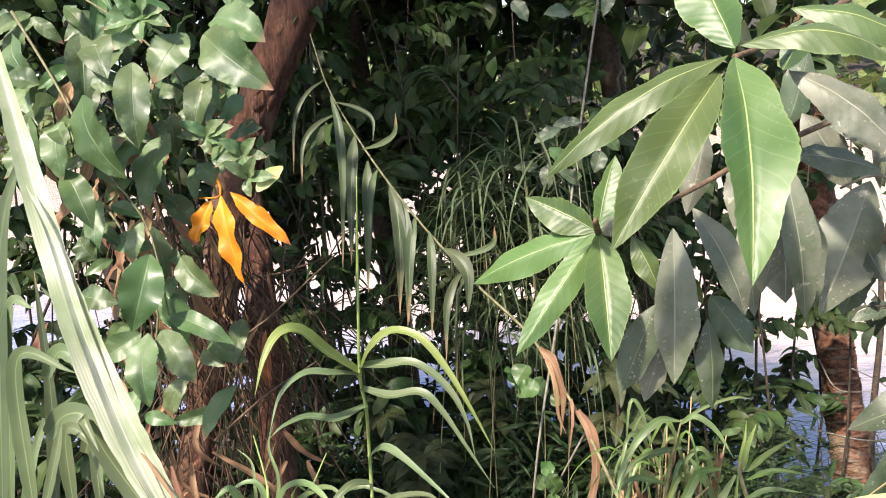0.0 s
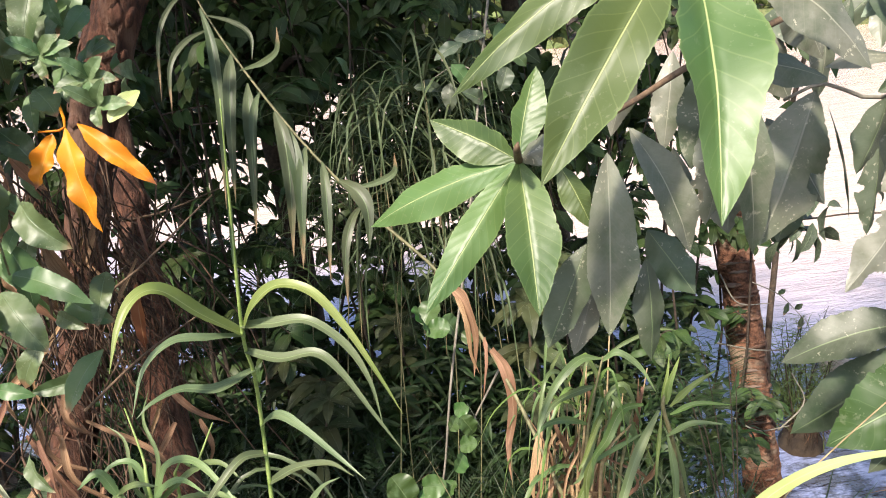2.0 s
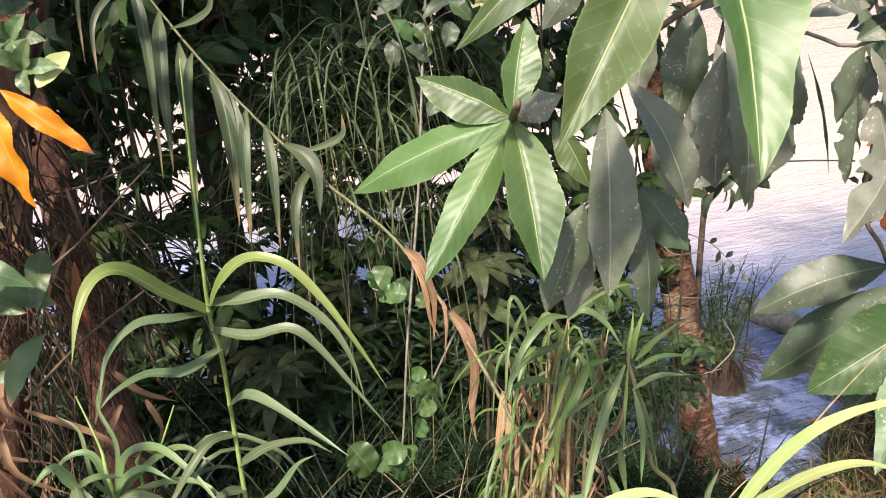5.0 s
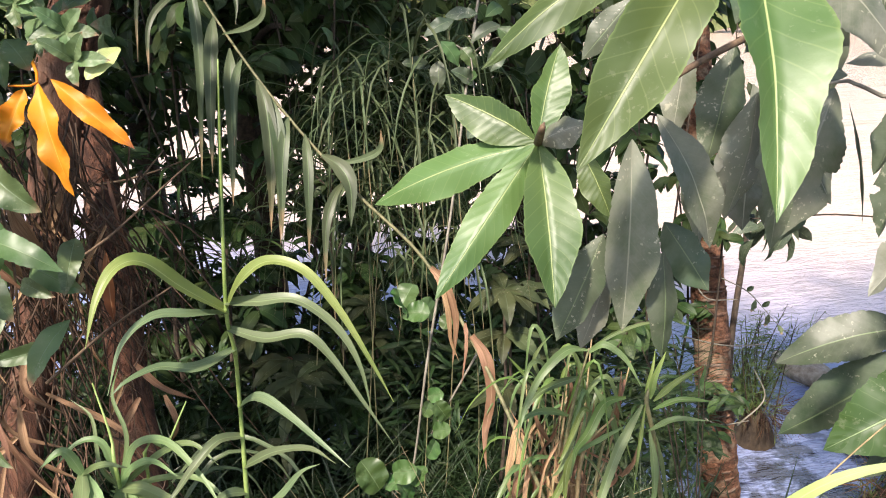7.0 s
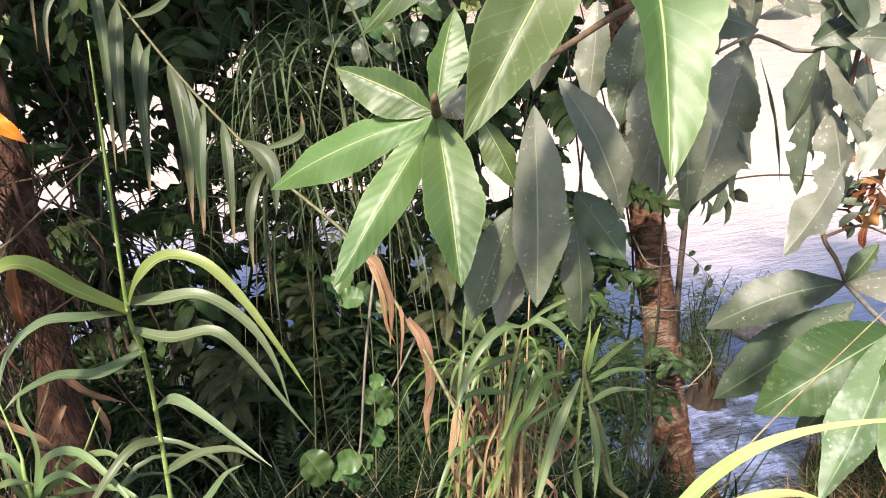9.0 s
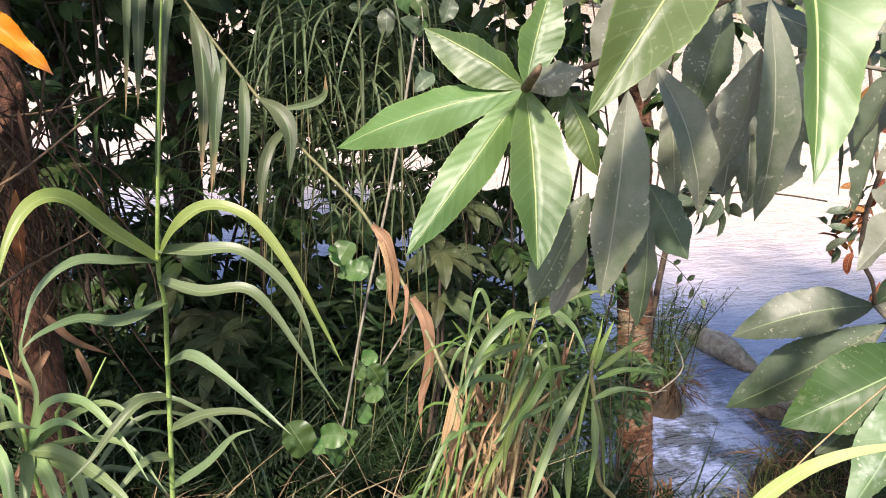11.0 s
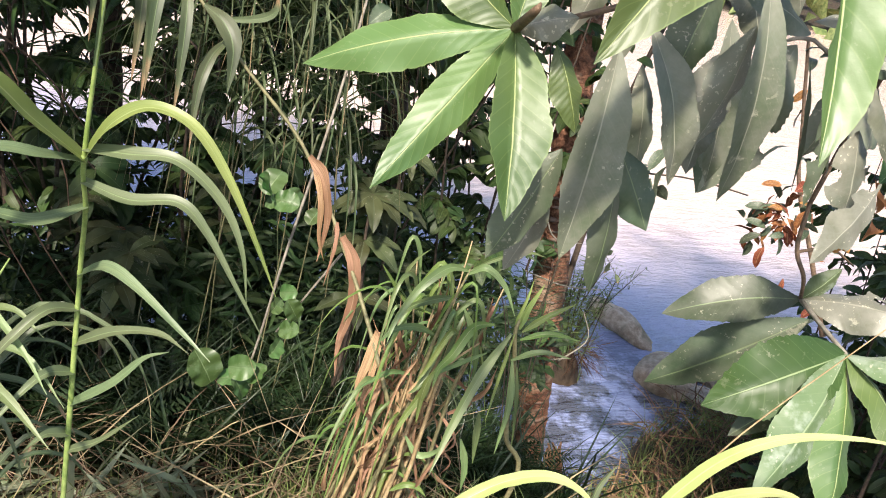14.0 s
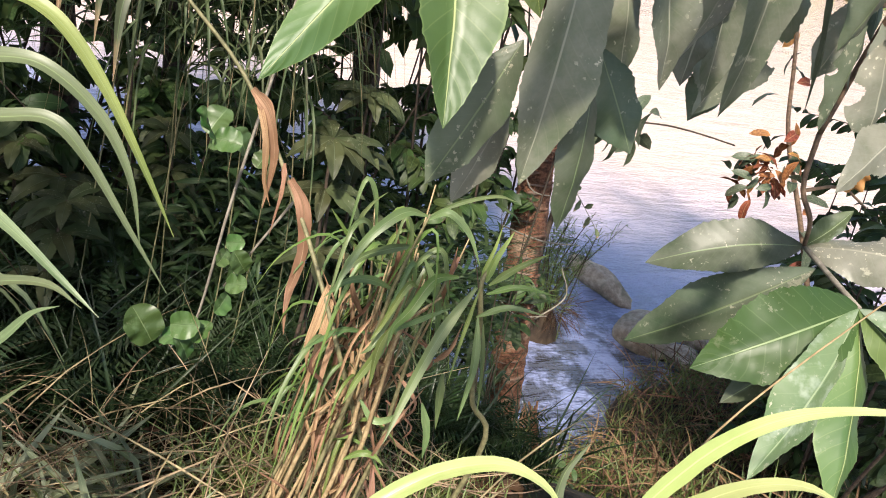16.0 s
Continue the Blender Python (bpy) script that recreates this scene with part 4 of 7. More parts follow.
def build_grass_clump():
    foot = Vector((0.216, 1.30, -.03))
    tuft = thing("grass_clump", foot, "tall grass clump with yellowing culms and dry sheaths", "grass")
    r = random.Random(21)
    low, high = Vector((0.296, 1.30, 0.358)), Vector((0.355, 1.31, 0.738))
    # older straws and thin blades inside
    for i in range(20):
        k = r.uniform(-1, 1)
        a = low + Vector((k * .050, r.uniform(-.04, .12), 0))
        b = high + Vector((k * .055 + r.gauss(0, .03), r.uniform(-.04, .16), r.uniform(-.22, .12)))
        g = Vector((a.x - .06 + k * .05, a.y, -.03))
        dry = r.random() < .75
        stem(tuft, [g, a, a.lerp(b, .5) + Vector((r.gauss(0, .012), 0, 0)), b], [.0036, .0032, .0026, .0012], M_STEM_DRY if dry else M_STEM_OLIVE, "culm", 11, 5)
        for n in range(6):
            p = a.lerp(b, r.uniform(.1, 1.0))
            l, side = r.uniform(.11, .26), r.choice((-.7, -.7, 1))
            o = Vector((side * r.uniform(.4, 1), r.uniform(-.6, .3), 0))
            if side > 0 and p.x + l * o.x > high.x + .06:
                continue
            if r.random() < .45:
                blade(tuft, [p, p + o * l * .25 - UP * l * .2, p + o * l * .4 - UP * l * .8], r.uniform(.006, .011), M_DRY, (0, -.9, .3), .6, 9, "dry_leaf", r.uniform(-2, 2), wave=.2)
            else:
                blade(tuft, [p, p + o * l * .35 + UP * l * .25, p + o * l * .75 + UP * l * r.uniform(-.1, .2), p + o * l - UP * l * r.uniform(.2, .8)], r.uniform(.007, .014), M_GRASSLEAF if n % 2 else M_CLUMP, UP, .4, 12, shape="strap")
    for i in range(95):
        p = low.lerp(high, r.uniform(-.35, .9)) + Vector((r.gauss(0, .040), r.gauss(.02, .05), 0))
        e = p + Vector((r.gauss(.01, .035), r.gauss(-.02, .03), r.uniform(.05, .16) * r.choice((1, -1))))
        blade(tuft, [p, p.lerp(e, .5) + Vector((r.gauss(0, .02), -.015, 0)), e], r.uniform(.005, .012), M_DRY, (r.gauss(0, .5), -.9, .2), .5, 8, "dry_leaf", r.uniform(-1.5, 1.5), wave=.25)
    for i in range(13):
        p = high + Vector((r.uniform(-.04, .09), r.uniform(-.05, .10), r.uniform(-.08, .11)))
        l, side = r.uniform(.10, .22), r.choice((-.65, -.65, 1))
        o = Vector((side * r.uniform(.3, 1), r.uniform(-.7, .2), 0))
        blade(tuft, [p - UP * .05, p + o * l * .30 + UP * l * .20, p + o * l * .70 + UP * l * r.uniform(-.05, .45), p + o * l - UP * l * r.uniform(-.3, .9)], r.uniform(.007, .012), M_GRASSLEAF if i % 2 else M_CLUMP, (0, -.75, .65), .35, 14, shape="strap")
    # leaning culms, their arching blades, and the fork that stands before the trunk
    stem(tuft, [(0.162, 1.290, -0.030), (0.262, 1.270, 0.386), (0.305, 1.260, 0.607), (0.326, 1.250, 0.771), (0.352, 1.240, 0.894)], [.0042, .0040, .0036, .0030, .0016], M_STEM_OLIVE, "culm", 22, 6)
    stem(tuft, [(0.197, 1.310, -0.030), (0.297, 1.290, 0.361), (0.339, 1.290, 0.540), (0.367, 1.290, 0.696), (0.368, 1.290, 0.803)], [.0042, .0040, .0036, .0030, .0016], M_STEM_DRY, "culm", 22, 6)
    stem(tuft, [(0.207, 1.250, -0.030), (0.307, 1.230, 0.422), (0.327, 1.227, 0.581), (0.339, 1.223, 0.714), (0.388, 1.220, 0.773)], [.0042, .0040, .0036, .0030, .0016], M_STEM_DRY, "culm", 22, 6)
    stem(tuft, [(0.152, 1.330, -0.030), (0.252, 1.310, 0.429), (0.301, 1.317, 0.534), (0.329, 1.323, 0.648), (0.345, 1.330, 0.755)], [.0042, .0040, .0036, .0030, .0016], M_STEM_DRY, "culm", 22, 6)
    stem(tuft, [(0.253, 1.280, -0.030), (0.353, 1.260, 0.408), (0.368, 1.257, 0.546), (0.378, 1.253, 0.666), (0.405, 1.250, 0.788)], [.0042, .0040, .0036, .0030, .0016], M_STEM_OLIVE, "culm", 22, 6)
    stem(tuft, [(0.145, 1.350, -0.030), (0.245, 1.330, 0.327), (0.282, 1.340, 0.501), (0.319, 1.350, 0.609), (0.336, 1.360, 0.730)], [.0042, .0040, .0036, .0030, .0016], M_STEM_OLIVE, "culm", 22, 6)
    stem(tuft, [(0.194, 1.270, -0.030), (0.294, 1.250, 0.410), (0.310, 1.253, 0.560), (0.331, 1.257, 0.665), (0.349, 1.260, 0.747)], [.0042, .0040, .0036, .0030, .0016], M_STEM_DRY, "culm", 22, 6)
    blade(tuft, [(0.350, 1.240, 0.891), (0.310, 1.225, 0.903), (0.265, 1.210, 0.875), (0.233, 1.195, 0.828), (0.222, 1.180, 0.802)], 0.0161, M_CLUMP, (0, -.85, .55), .3, 26, shape="strap")
    blade(tuft, [(0.351, 1.240, 0.886), (0.372, 1.227, 0.904), (0.402, 1.213, 0.881), (0.425, 1.200, 0.836)], 0.0133, M_CLUMP, (0, -.85, .55), .3, 26, shape="strap")
    blade(tuft, [(0.365, 1.290, 0.815), (0.312, 1.267, 0.822), (0.263, 1.243, 0.817), (0.223, 1.220, 0.775)], 0.0140, M_CLUMP, (0, -.85, .55), .3, 26, shape="strap")
    blade(tuft, [(0.331, 1.260, 0.759), (0.286, 1.240, 0.789), (0.247, 1.220, 0.799), (0.215, 1.200, 0.788)], 0.0133, M_CLUMP, (0, -.85, .55), .3, 26, shape="strap")
    blade(tuft, [(0.421, 1.250, 0.788), (0.376, 1.230, 0.795), (0.342, 1.210, 0.758), (0.315, 1.190, 0.745), (0.303, 1.170, 0.726)], 0.0189, M_GRASSLEAF, (0, -.85, .55), .3, 26, shape="strap")
    blade(tuft, [(0.415, 1.240, 0.739), (0.362, 1.223, 0.731), (0.314, 1.207, 0.721), (0.288, 1.190, 0.705)], 0.0098, M_CLUMP, (0, -.85, .55), .3, 26, shape="strap")
    blade(tuft, [(0.327, 1.310, 0.644), (0.276, 1.290, 0.667), (0.237, 1.270, 0.664), (0.209, 1.250, 0.662)], 0.0105, M_CLUMP, (0, -.85, .55), .3, 26, shape="strap")
    blade(tuft, [(0.350, 1.240, 0.891), (0.397, 1.247, 0.910), (0.449, 1.253, 0.919), (0.485, 1.260, 0.909)], 0.0077, M_CLUMP, (0, -.85, .55), .3, 26, shape="strap")
    blade(tuft, [(0.321, 1.220, 0.711), (0.306, 1.210, 0.683), (0.280, 1.200, 0.645), (0.263, 1.190, 0.611)], 0.0161, M_GRASSLEAF, (0, -.85, .55), .3, 26, shape="strap")
    blade(tuft, [(0.318, 1.200, 0.743), (0.302, 1.193, 0.714), (0.296, 1.187, 0.679), (0.294, 1.180, 0.648)], 0.0133, M_GRASSLEAF, (0, -.85, .55), .3, 26, shape="strap")
    blade(tuft, [(0.339, 1.240, 0.766), (0.314, 1.227, 0.718), (0.295, 1.213, 0.693), (0.278, 1.200, 0.692)], 0.0119, M_CLUMP, (0, -.85, .55), .3, 26, shape="strap")
    blade(tuft, [(0.376, 1.280, 0.798), (0.400, 1.277, 0.753), (0.414, 1.273, 0.707), (0.418, 1.270, 0.652)], 0.0168, M_CLUMP, (0, -.85, .55), .3, 26, shape="strap")
    blade(tuft, [(0.336, 1.360, 0.730), (0.294, 1.353, 0.811), (0.302, 1.347, 0.849), (0.322, 1.340, 0.875)], 0.0084, M_CLUMP, (0, -.85, .55), .3, 26, shape="strap")
    blade(tuft, [(0.345, 1.330, 0.755), (0.293, 1.327, 0.780), (0.254, 1.323, 0.832), (0.238, 1.320, 0.855)], 0.0077, M_GRASSLEAF, (0, -.85, .55), .3, 26, shape="strap")
    blade(tuft, [(0.309, 1.250, 0.563), (0.331, 1.233, 0.535), (0.356, 1.217, 0.555), (0.364, 1.200, 0.602)], 0.0140, M_CLUMP, (0, -.85, .55), .3, 26, shape="strap")
    blade(tuft, [(0.290, 1.220, 0.469), (0.312, 1.213, 0.487), (0.333, 1.207, 0.485), (0.350, 1.200, 0.469)], 0.0133, M_GRASSLEAF, (0, -.85, .55), .3, 26, shape="strap")
    blade(tuft, [(0.353, 1.230, 0.784), (0.334, 1.220, 0.791), (0.303, 1.210, 0.730), (0.288, 1.200, 0.715)], 0.0112, M_GRASSLEAF, (0, -.85, .55), .3, 26, shape="strap")
    blade(tuft, [(0.435, 1.250, 0.608), (0.438, 1.245, 0.558), (0.443, 1.240, 0.499)], 0.0168, M_CLUMP, (0, -.85, .55), .3, 26, shape="strap")
    blade(tuft, [(0.408, 1.240, 0.558), (0.426, 1.235, 0.498), (0.428, 1.230, 0.445)], 0.0168, M_CLUMP, (0, -.85, .55), .3, 26, shape="strap")
    blade(tuft, [(0.445, 1.210, 0.805), (0.453, 1.215, 0.838), (0.473, 1.220, 0.882)], 0.0135, M_REED_Y, (0, -.65, .75), .35, 26, shape="strap")
    blade(tuft, [(0.451, 1.210, 0.800), (0.483, 1.205, 0.831), (0.526, 1.200, 0.859)], 0.0130, M_REED_Y, (0, -.65, .75), .35, 26, shape="strap")
    blade(tuft, [(0.451, 1.210, 0.785), (0.490, 1.195, 0.806), (0.544, 1.180, 0.802)], 0.0115, M_GRASSLEAF, (0, -.65, .75), .35, 26, shape="strap")
    blade(tuft, [(0.442, 1.205, 0.749), (0.479, 1.188, 0.776), (0.527, 1.170, 0.776)], 0.0120, M_CLUMP, (0, -.65, .75), .35, 26, shape="strap")
    blade(tuft, [(0.430, 1.205, 0.800), (0.377, 1.170, 0.746), (0.332, 1.135, 0.672), (0.299, 1.100, 0.617)], 0.0200, M_CLUMP, (0, -.65, .75), .35, 26, shape="strap")
    blade(tuft, [(0.442, 1.200, 0.752), (0.443, 1.175, 0.681), (0.427, 1.150, 0.603)], 0.0155, M_CLUMP, (0, -.65, .75), .35, 26, shape="strap")
    blade(tuft, [(0.459, 1.210, 0.732), (0.468, 1.195, 0.664), (0.474, 1.180, 0.585)], 0.0095, M_CLUMP, (0, -.65, .75), .35, 26, shape="strap")
    blade(tuft, [(0.433, 1.200, 0.803), (0.415, 1.180, 0.726), (0.401, 1.160, 0.665)], 0.0075, M_GRASSLEAF, (0, -.65, .75), .35, 26, shape="strap")
    blade(tuft, [(0.441, 1.215, 0.802), (0.445, 1.223, 0.816), (0.457, 1.232, 0.850), (0.464, 1.240, 0.879)], 0.0080, M_REED_Y, (0, -.65, .75), .35, 26, shape="strap")
    stem(tuft, [(.46, 1.30, -.03), (0.544, 1.250, 0.428), (0.488, 1.230, 0.568), (0.458, 1.215, 0.723), (0.439, 1.210, 0.802), (0.453, 1.220, 0.827)], [.006, .0050, .0046, .0042, .0036, .0016], M_STEM_OLIVE, "culm", 26, 7)


# ---------------------------------------------------------------- trees
def stand_back(tree, k=1.25, pivot=Vector((.01, .2, 1.45))):
    """Set a finished tree farther out, and larger, along the line from the path."""
    tree.location = pivot + (Vector(tree.location) - pivot) * k
    tree.scale = (k, k, k)


def build_trunks():
    tr = thing("tree", (1.28, 2.22, -.62), "straight tree with ringed brown bark beside the water", "tree")
    low, mid, up = Vector((1.255, 2.215, -.75)), Vector((1.187, 2.290, 0.053)), Vector((1.204, 2.481, 0.643))
    top = up + (up - mid) * 1.9
    stem(tr, [low, low.lerp(mid, .4), mid, up, top], [.078, .066, .059, .056, .052], M_BARK, "trunk", 90, 22, .14, .045)
    for c in (((1.051, 2.293, 0.314), (1.180, 2.234, 0.291), (1.317, 2.224, 0.283)), ((1.105, 2.363, 0.517), (1.134, 2.302, 0.436), (1.241, 2.295, 0.419)), ((1.202, 2.168, 0.031), (1.288, 2.165, 0.121), (1.267, 2.205, 0.209)), ((1.050, 2.209, 0.107), (1.121, 2.153, 0.059), (1.231, 2.150, 0.056))):
        stem(tr, list(c), [.003, .0026, .0016], M_TWIG_G, "tendril", 9, 5)
    bark_plates(tr, [low, low.lerp(mid, .4), mid, up, top], .060, 120, (.03, .10), (.005, .018), M_PLATE, 12)
    q = random.Random(9)
    for i in range(16):
        p = low + Vector((q.gauss(0, .03), -.09, .42 + q.uniform(-.05, .05)))
        blade(tr, [p, p + Vector((q.gauss(0, .05), -.04, -.14)), p + Vector((q.gauss(.03, .10), -.03, -.34))], .016, M_DRY, (0, -1, .2), .5, 7, "dry_frond", q.uniform(-.6, .6))
    stem(tr, [(1.120, 2.189, 0.550), (1.171, 2.132, 0.525), (1.198, 2.089, 0.489), (1.224, 2.044, 0.447)], [.002, .0016, .0013, .0008], M_TWIG_G, "tendril", 10, 5)
    for p, e in (((1.171, 2.132, 0.525), (1.188, 2.122, 0.541)), ((1.185, 2.104, 0.506), (1.161, 2.085, 0.477)), ((1.198, 2.089, 0.489), (1.217, 2.080, 0.507)), ((1.211, 2.073, 0.469), (1.190, 2.055, 0.441)), ((1.224, 2.044, 0.447), (1.225, 2.020, 0.426))):
        leaf(tr, p, e, .016, M_REED_D, .1, wave=.2)
    stand_back(tr)
    # thin stem beside it
    th = thing("sapling", (1.254, 2.275, -0.303), "thin dark sapling stem beside the ringed tree", "sapling")
    stem(th, [(1.234, 2.257, -0.359), (1.306, 2.419, 0.162), (1.391, 2.524, 0.519), (1.465, 2.634, 0.830), (1.675, 2.779, 1.298)], [.012, .011, .010, .009, .008], M_SHRUBWOOD, "stem", 20, 8)
    stand_back(th)
    # leaning reddish tree behind the climber
    le = thing("tree", (-0.758, 1.770, 0.524), "leaning tree with rough reddish brown bark", "tree")
    stem(le, [(-0.918, 1.794, -0.073), (-0.802, 1.852, 0.430), (-0.659, 1.908, 0.921), (-0.562, 1.970, 1.304), (-0.453, 2.005, 1.551), (-0.330, 2.045, 1.778), (-0.188, 2.117, 2.102)], [.05, .045, .045, .050, .056, .060, .055], M_BARK_RED, "trunk", 44, 18, .22)
    bark_plates(le, [(-0.802, 1.852, 0.430), (-0.659, 1.908, 0.921), (-0.562, 1.970, 1.304), (-0.453, 2.005, 1.551), (-0.330, 2.045, 1.778), (-0.188, 2.117, 2.102)], .052, 90, (.012, .035), (.02, .07), M_BARK_RED, 13)
    # old trunk wrapped in dry roots
    ol = thing("tree", (-0.532, 1.816, 0.411), "old tree trunk wrapped in dry hanging roots", "tree")
    stem(ol, [(-0.585, 1.629, -0.171), (-0.533, 1.785, 0.339), (-0.542, 1.870, 0.532), (-0.550, 1.975, 0.745), (-0.570, 2.072, 0.909), (-0.595, 2.193, 1.127), (-0.627, 2.339, 1.451)], [.060, .052, .046, .044, .043, .042, .04], M_BARK_RED, "trunk", 40, 16, .3)
    bark_plates(ol, [(-0.533, 1.785, 0.339), (-0.542, 1.870, 0.532), (-0.550, 1.975, 0.745), (-0.570, 2.072, 0.909), (-0.595, 2.193, 1.127), (-0.627, 2.339, 1.451)], .044, 60, (.012, .030), (.02, .06), M_BARK_RED, 14)


def bark_plates(tree, spine, radius, n, wide, tall, mat, seed):
    """Flakes and ring scars standing off a trunk."""
    r = random.Random(seed)
    C = bez(spine, 200)
    for i in range(n):
        k = r.randrange(4, 150)
        c, t = C[k], (C[k + 1] - C[k - 1]).normalized()
        a0 = r.uniform(0, 6.28)
        side = t.orthogonal().normalized()
        other = t.cross(side)
        w, h = r.uniform(*wide), r.uniform(*tall)
        V, F, m = [], [], 6
        for lay, lift in ((0, -.004), (1, r.uniform(.002, .006))):
            for row in range(3):
                for j in range(m + 1):
                    f = j / m
                    a = a0 + (f - .5) * w / radius
                    d = side * math.cos(a) + other * math.sin(a)
                    z = (row - 1) * h * .5 * (math.sin(math.pi * (f * .9 + .05)) ** .6) + .003 * noise.noise(Vector((f * 5, row, i)))
                    up = lift if lay == 0 or (row == 1 and 0 < j < m) else lift * .5
                    V.append(c + t * z + d * (radius + up))
        q = 3 * (m + 1)
        for row in range(2):
            for j in range(m):
                p = row * (m + 1) + j
                F.append((q + p, q + p + 1, q + p + m + 2, q + p + m + 1))
        for j in range(m):
            F.append((j, j + 1, q + j + 1, q + j))
            p = 2 * (m + 1) + j
            F.append((p + 1, p, q + p, q + p + 1))
        part("bark_plate", V, F, mat, tree)


def build_roots():
    """Dry root threads and dead straw that hang round the leaning trunks."""
    r = random.Random(5)
    holder = thing("dry_roots", (-0.603, 1.616, 0.743), "tangle of dry brown roots hanging round trunks", "roots")
    VV, FF, k = [], [], 0
    a, b = Vector((-0.697, 1.612, 1.365)), Vector((-0.413, 1.733, 1.134))
    lower, upper = (Vector((-0.706, 1.545, 1.049)), Vector((-0.514, 1.619, 0.897))), (a, b)
    for i in range(250):
        band = lower if i % 5 == 0 else upper
        p = band[0].lerp(band[1], r.random()) + Vector((r.gauss(0, .03), r.gauss(0, .07), r.uniform(-.34, .06)))
        d = Vector((r.gauss(0, .30), r.gauss(0, .15), -1)).normalized()
        l = r.uniform(.12, .42)
        q = p + d * l * .5 + Vector((r.gauss(0, .025), r.gauss(0, .025), 0))
        V, F = tube([p, q, p + d * l + Vector((r.gauss(0, .05), 0, 0))], [.0022, .0018, .0008], 6, 4)
        VV += V
        FF += [tuple(x + k for x in f) for f in F]
        k += len(V)
    part("root_threads", VV, FF, M_ROOT_J, holder, kind="stuff")
    for i in range(46):
        band = lower if i % 2 else upper
        p = band[0].lerp(band[1], r.random()) + Vector((r.gauss(0, .03), r.gauss(-.05, .05), r.uniform(-.5, .05)))
        e = p + Vector((r.gauss(0, .08), r.gauss(0, .04), -r.uniform(.1, .26)))
        blade(holder, [p, p.lerp(e, .5) + Vector((r.gauss(0, .03), -.02, 0)), e], r.uniform(.008, .02), M_DRY, (0, -1, .2), .6, 8, "dry_leaf", r.uniform(-2, 2), wave=.3)
    # thin bare twigs that cross in front
    for c in (((-0.543, 1.444, 1.136), (-0.450, 1.431, 1.061), (-0.264, 1.562, 1.177)), ((-0.515, 1.389, 0.872), (-0.420, 1.455, 0.929), (-0.321, 1.516, 0.969)), ((-0.542, 1.425, 1.286), (-0.516, 1.392, 1.126), (-0.520, 1.363, 0.990)),
              ((-0.516, 1.830, 1.090), (-0.431, 1.870, 1.090), (-0.312, 1.914, 1.115)), ((-0.496, 1.686, 1.019), (-0.441, 1.751, 1.067), (-0.357, 1.828, 1.152))):
        stem(holder, list(c), [.003, .0026, .0015], M_TWIG, "twig", 9, 5)


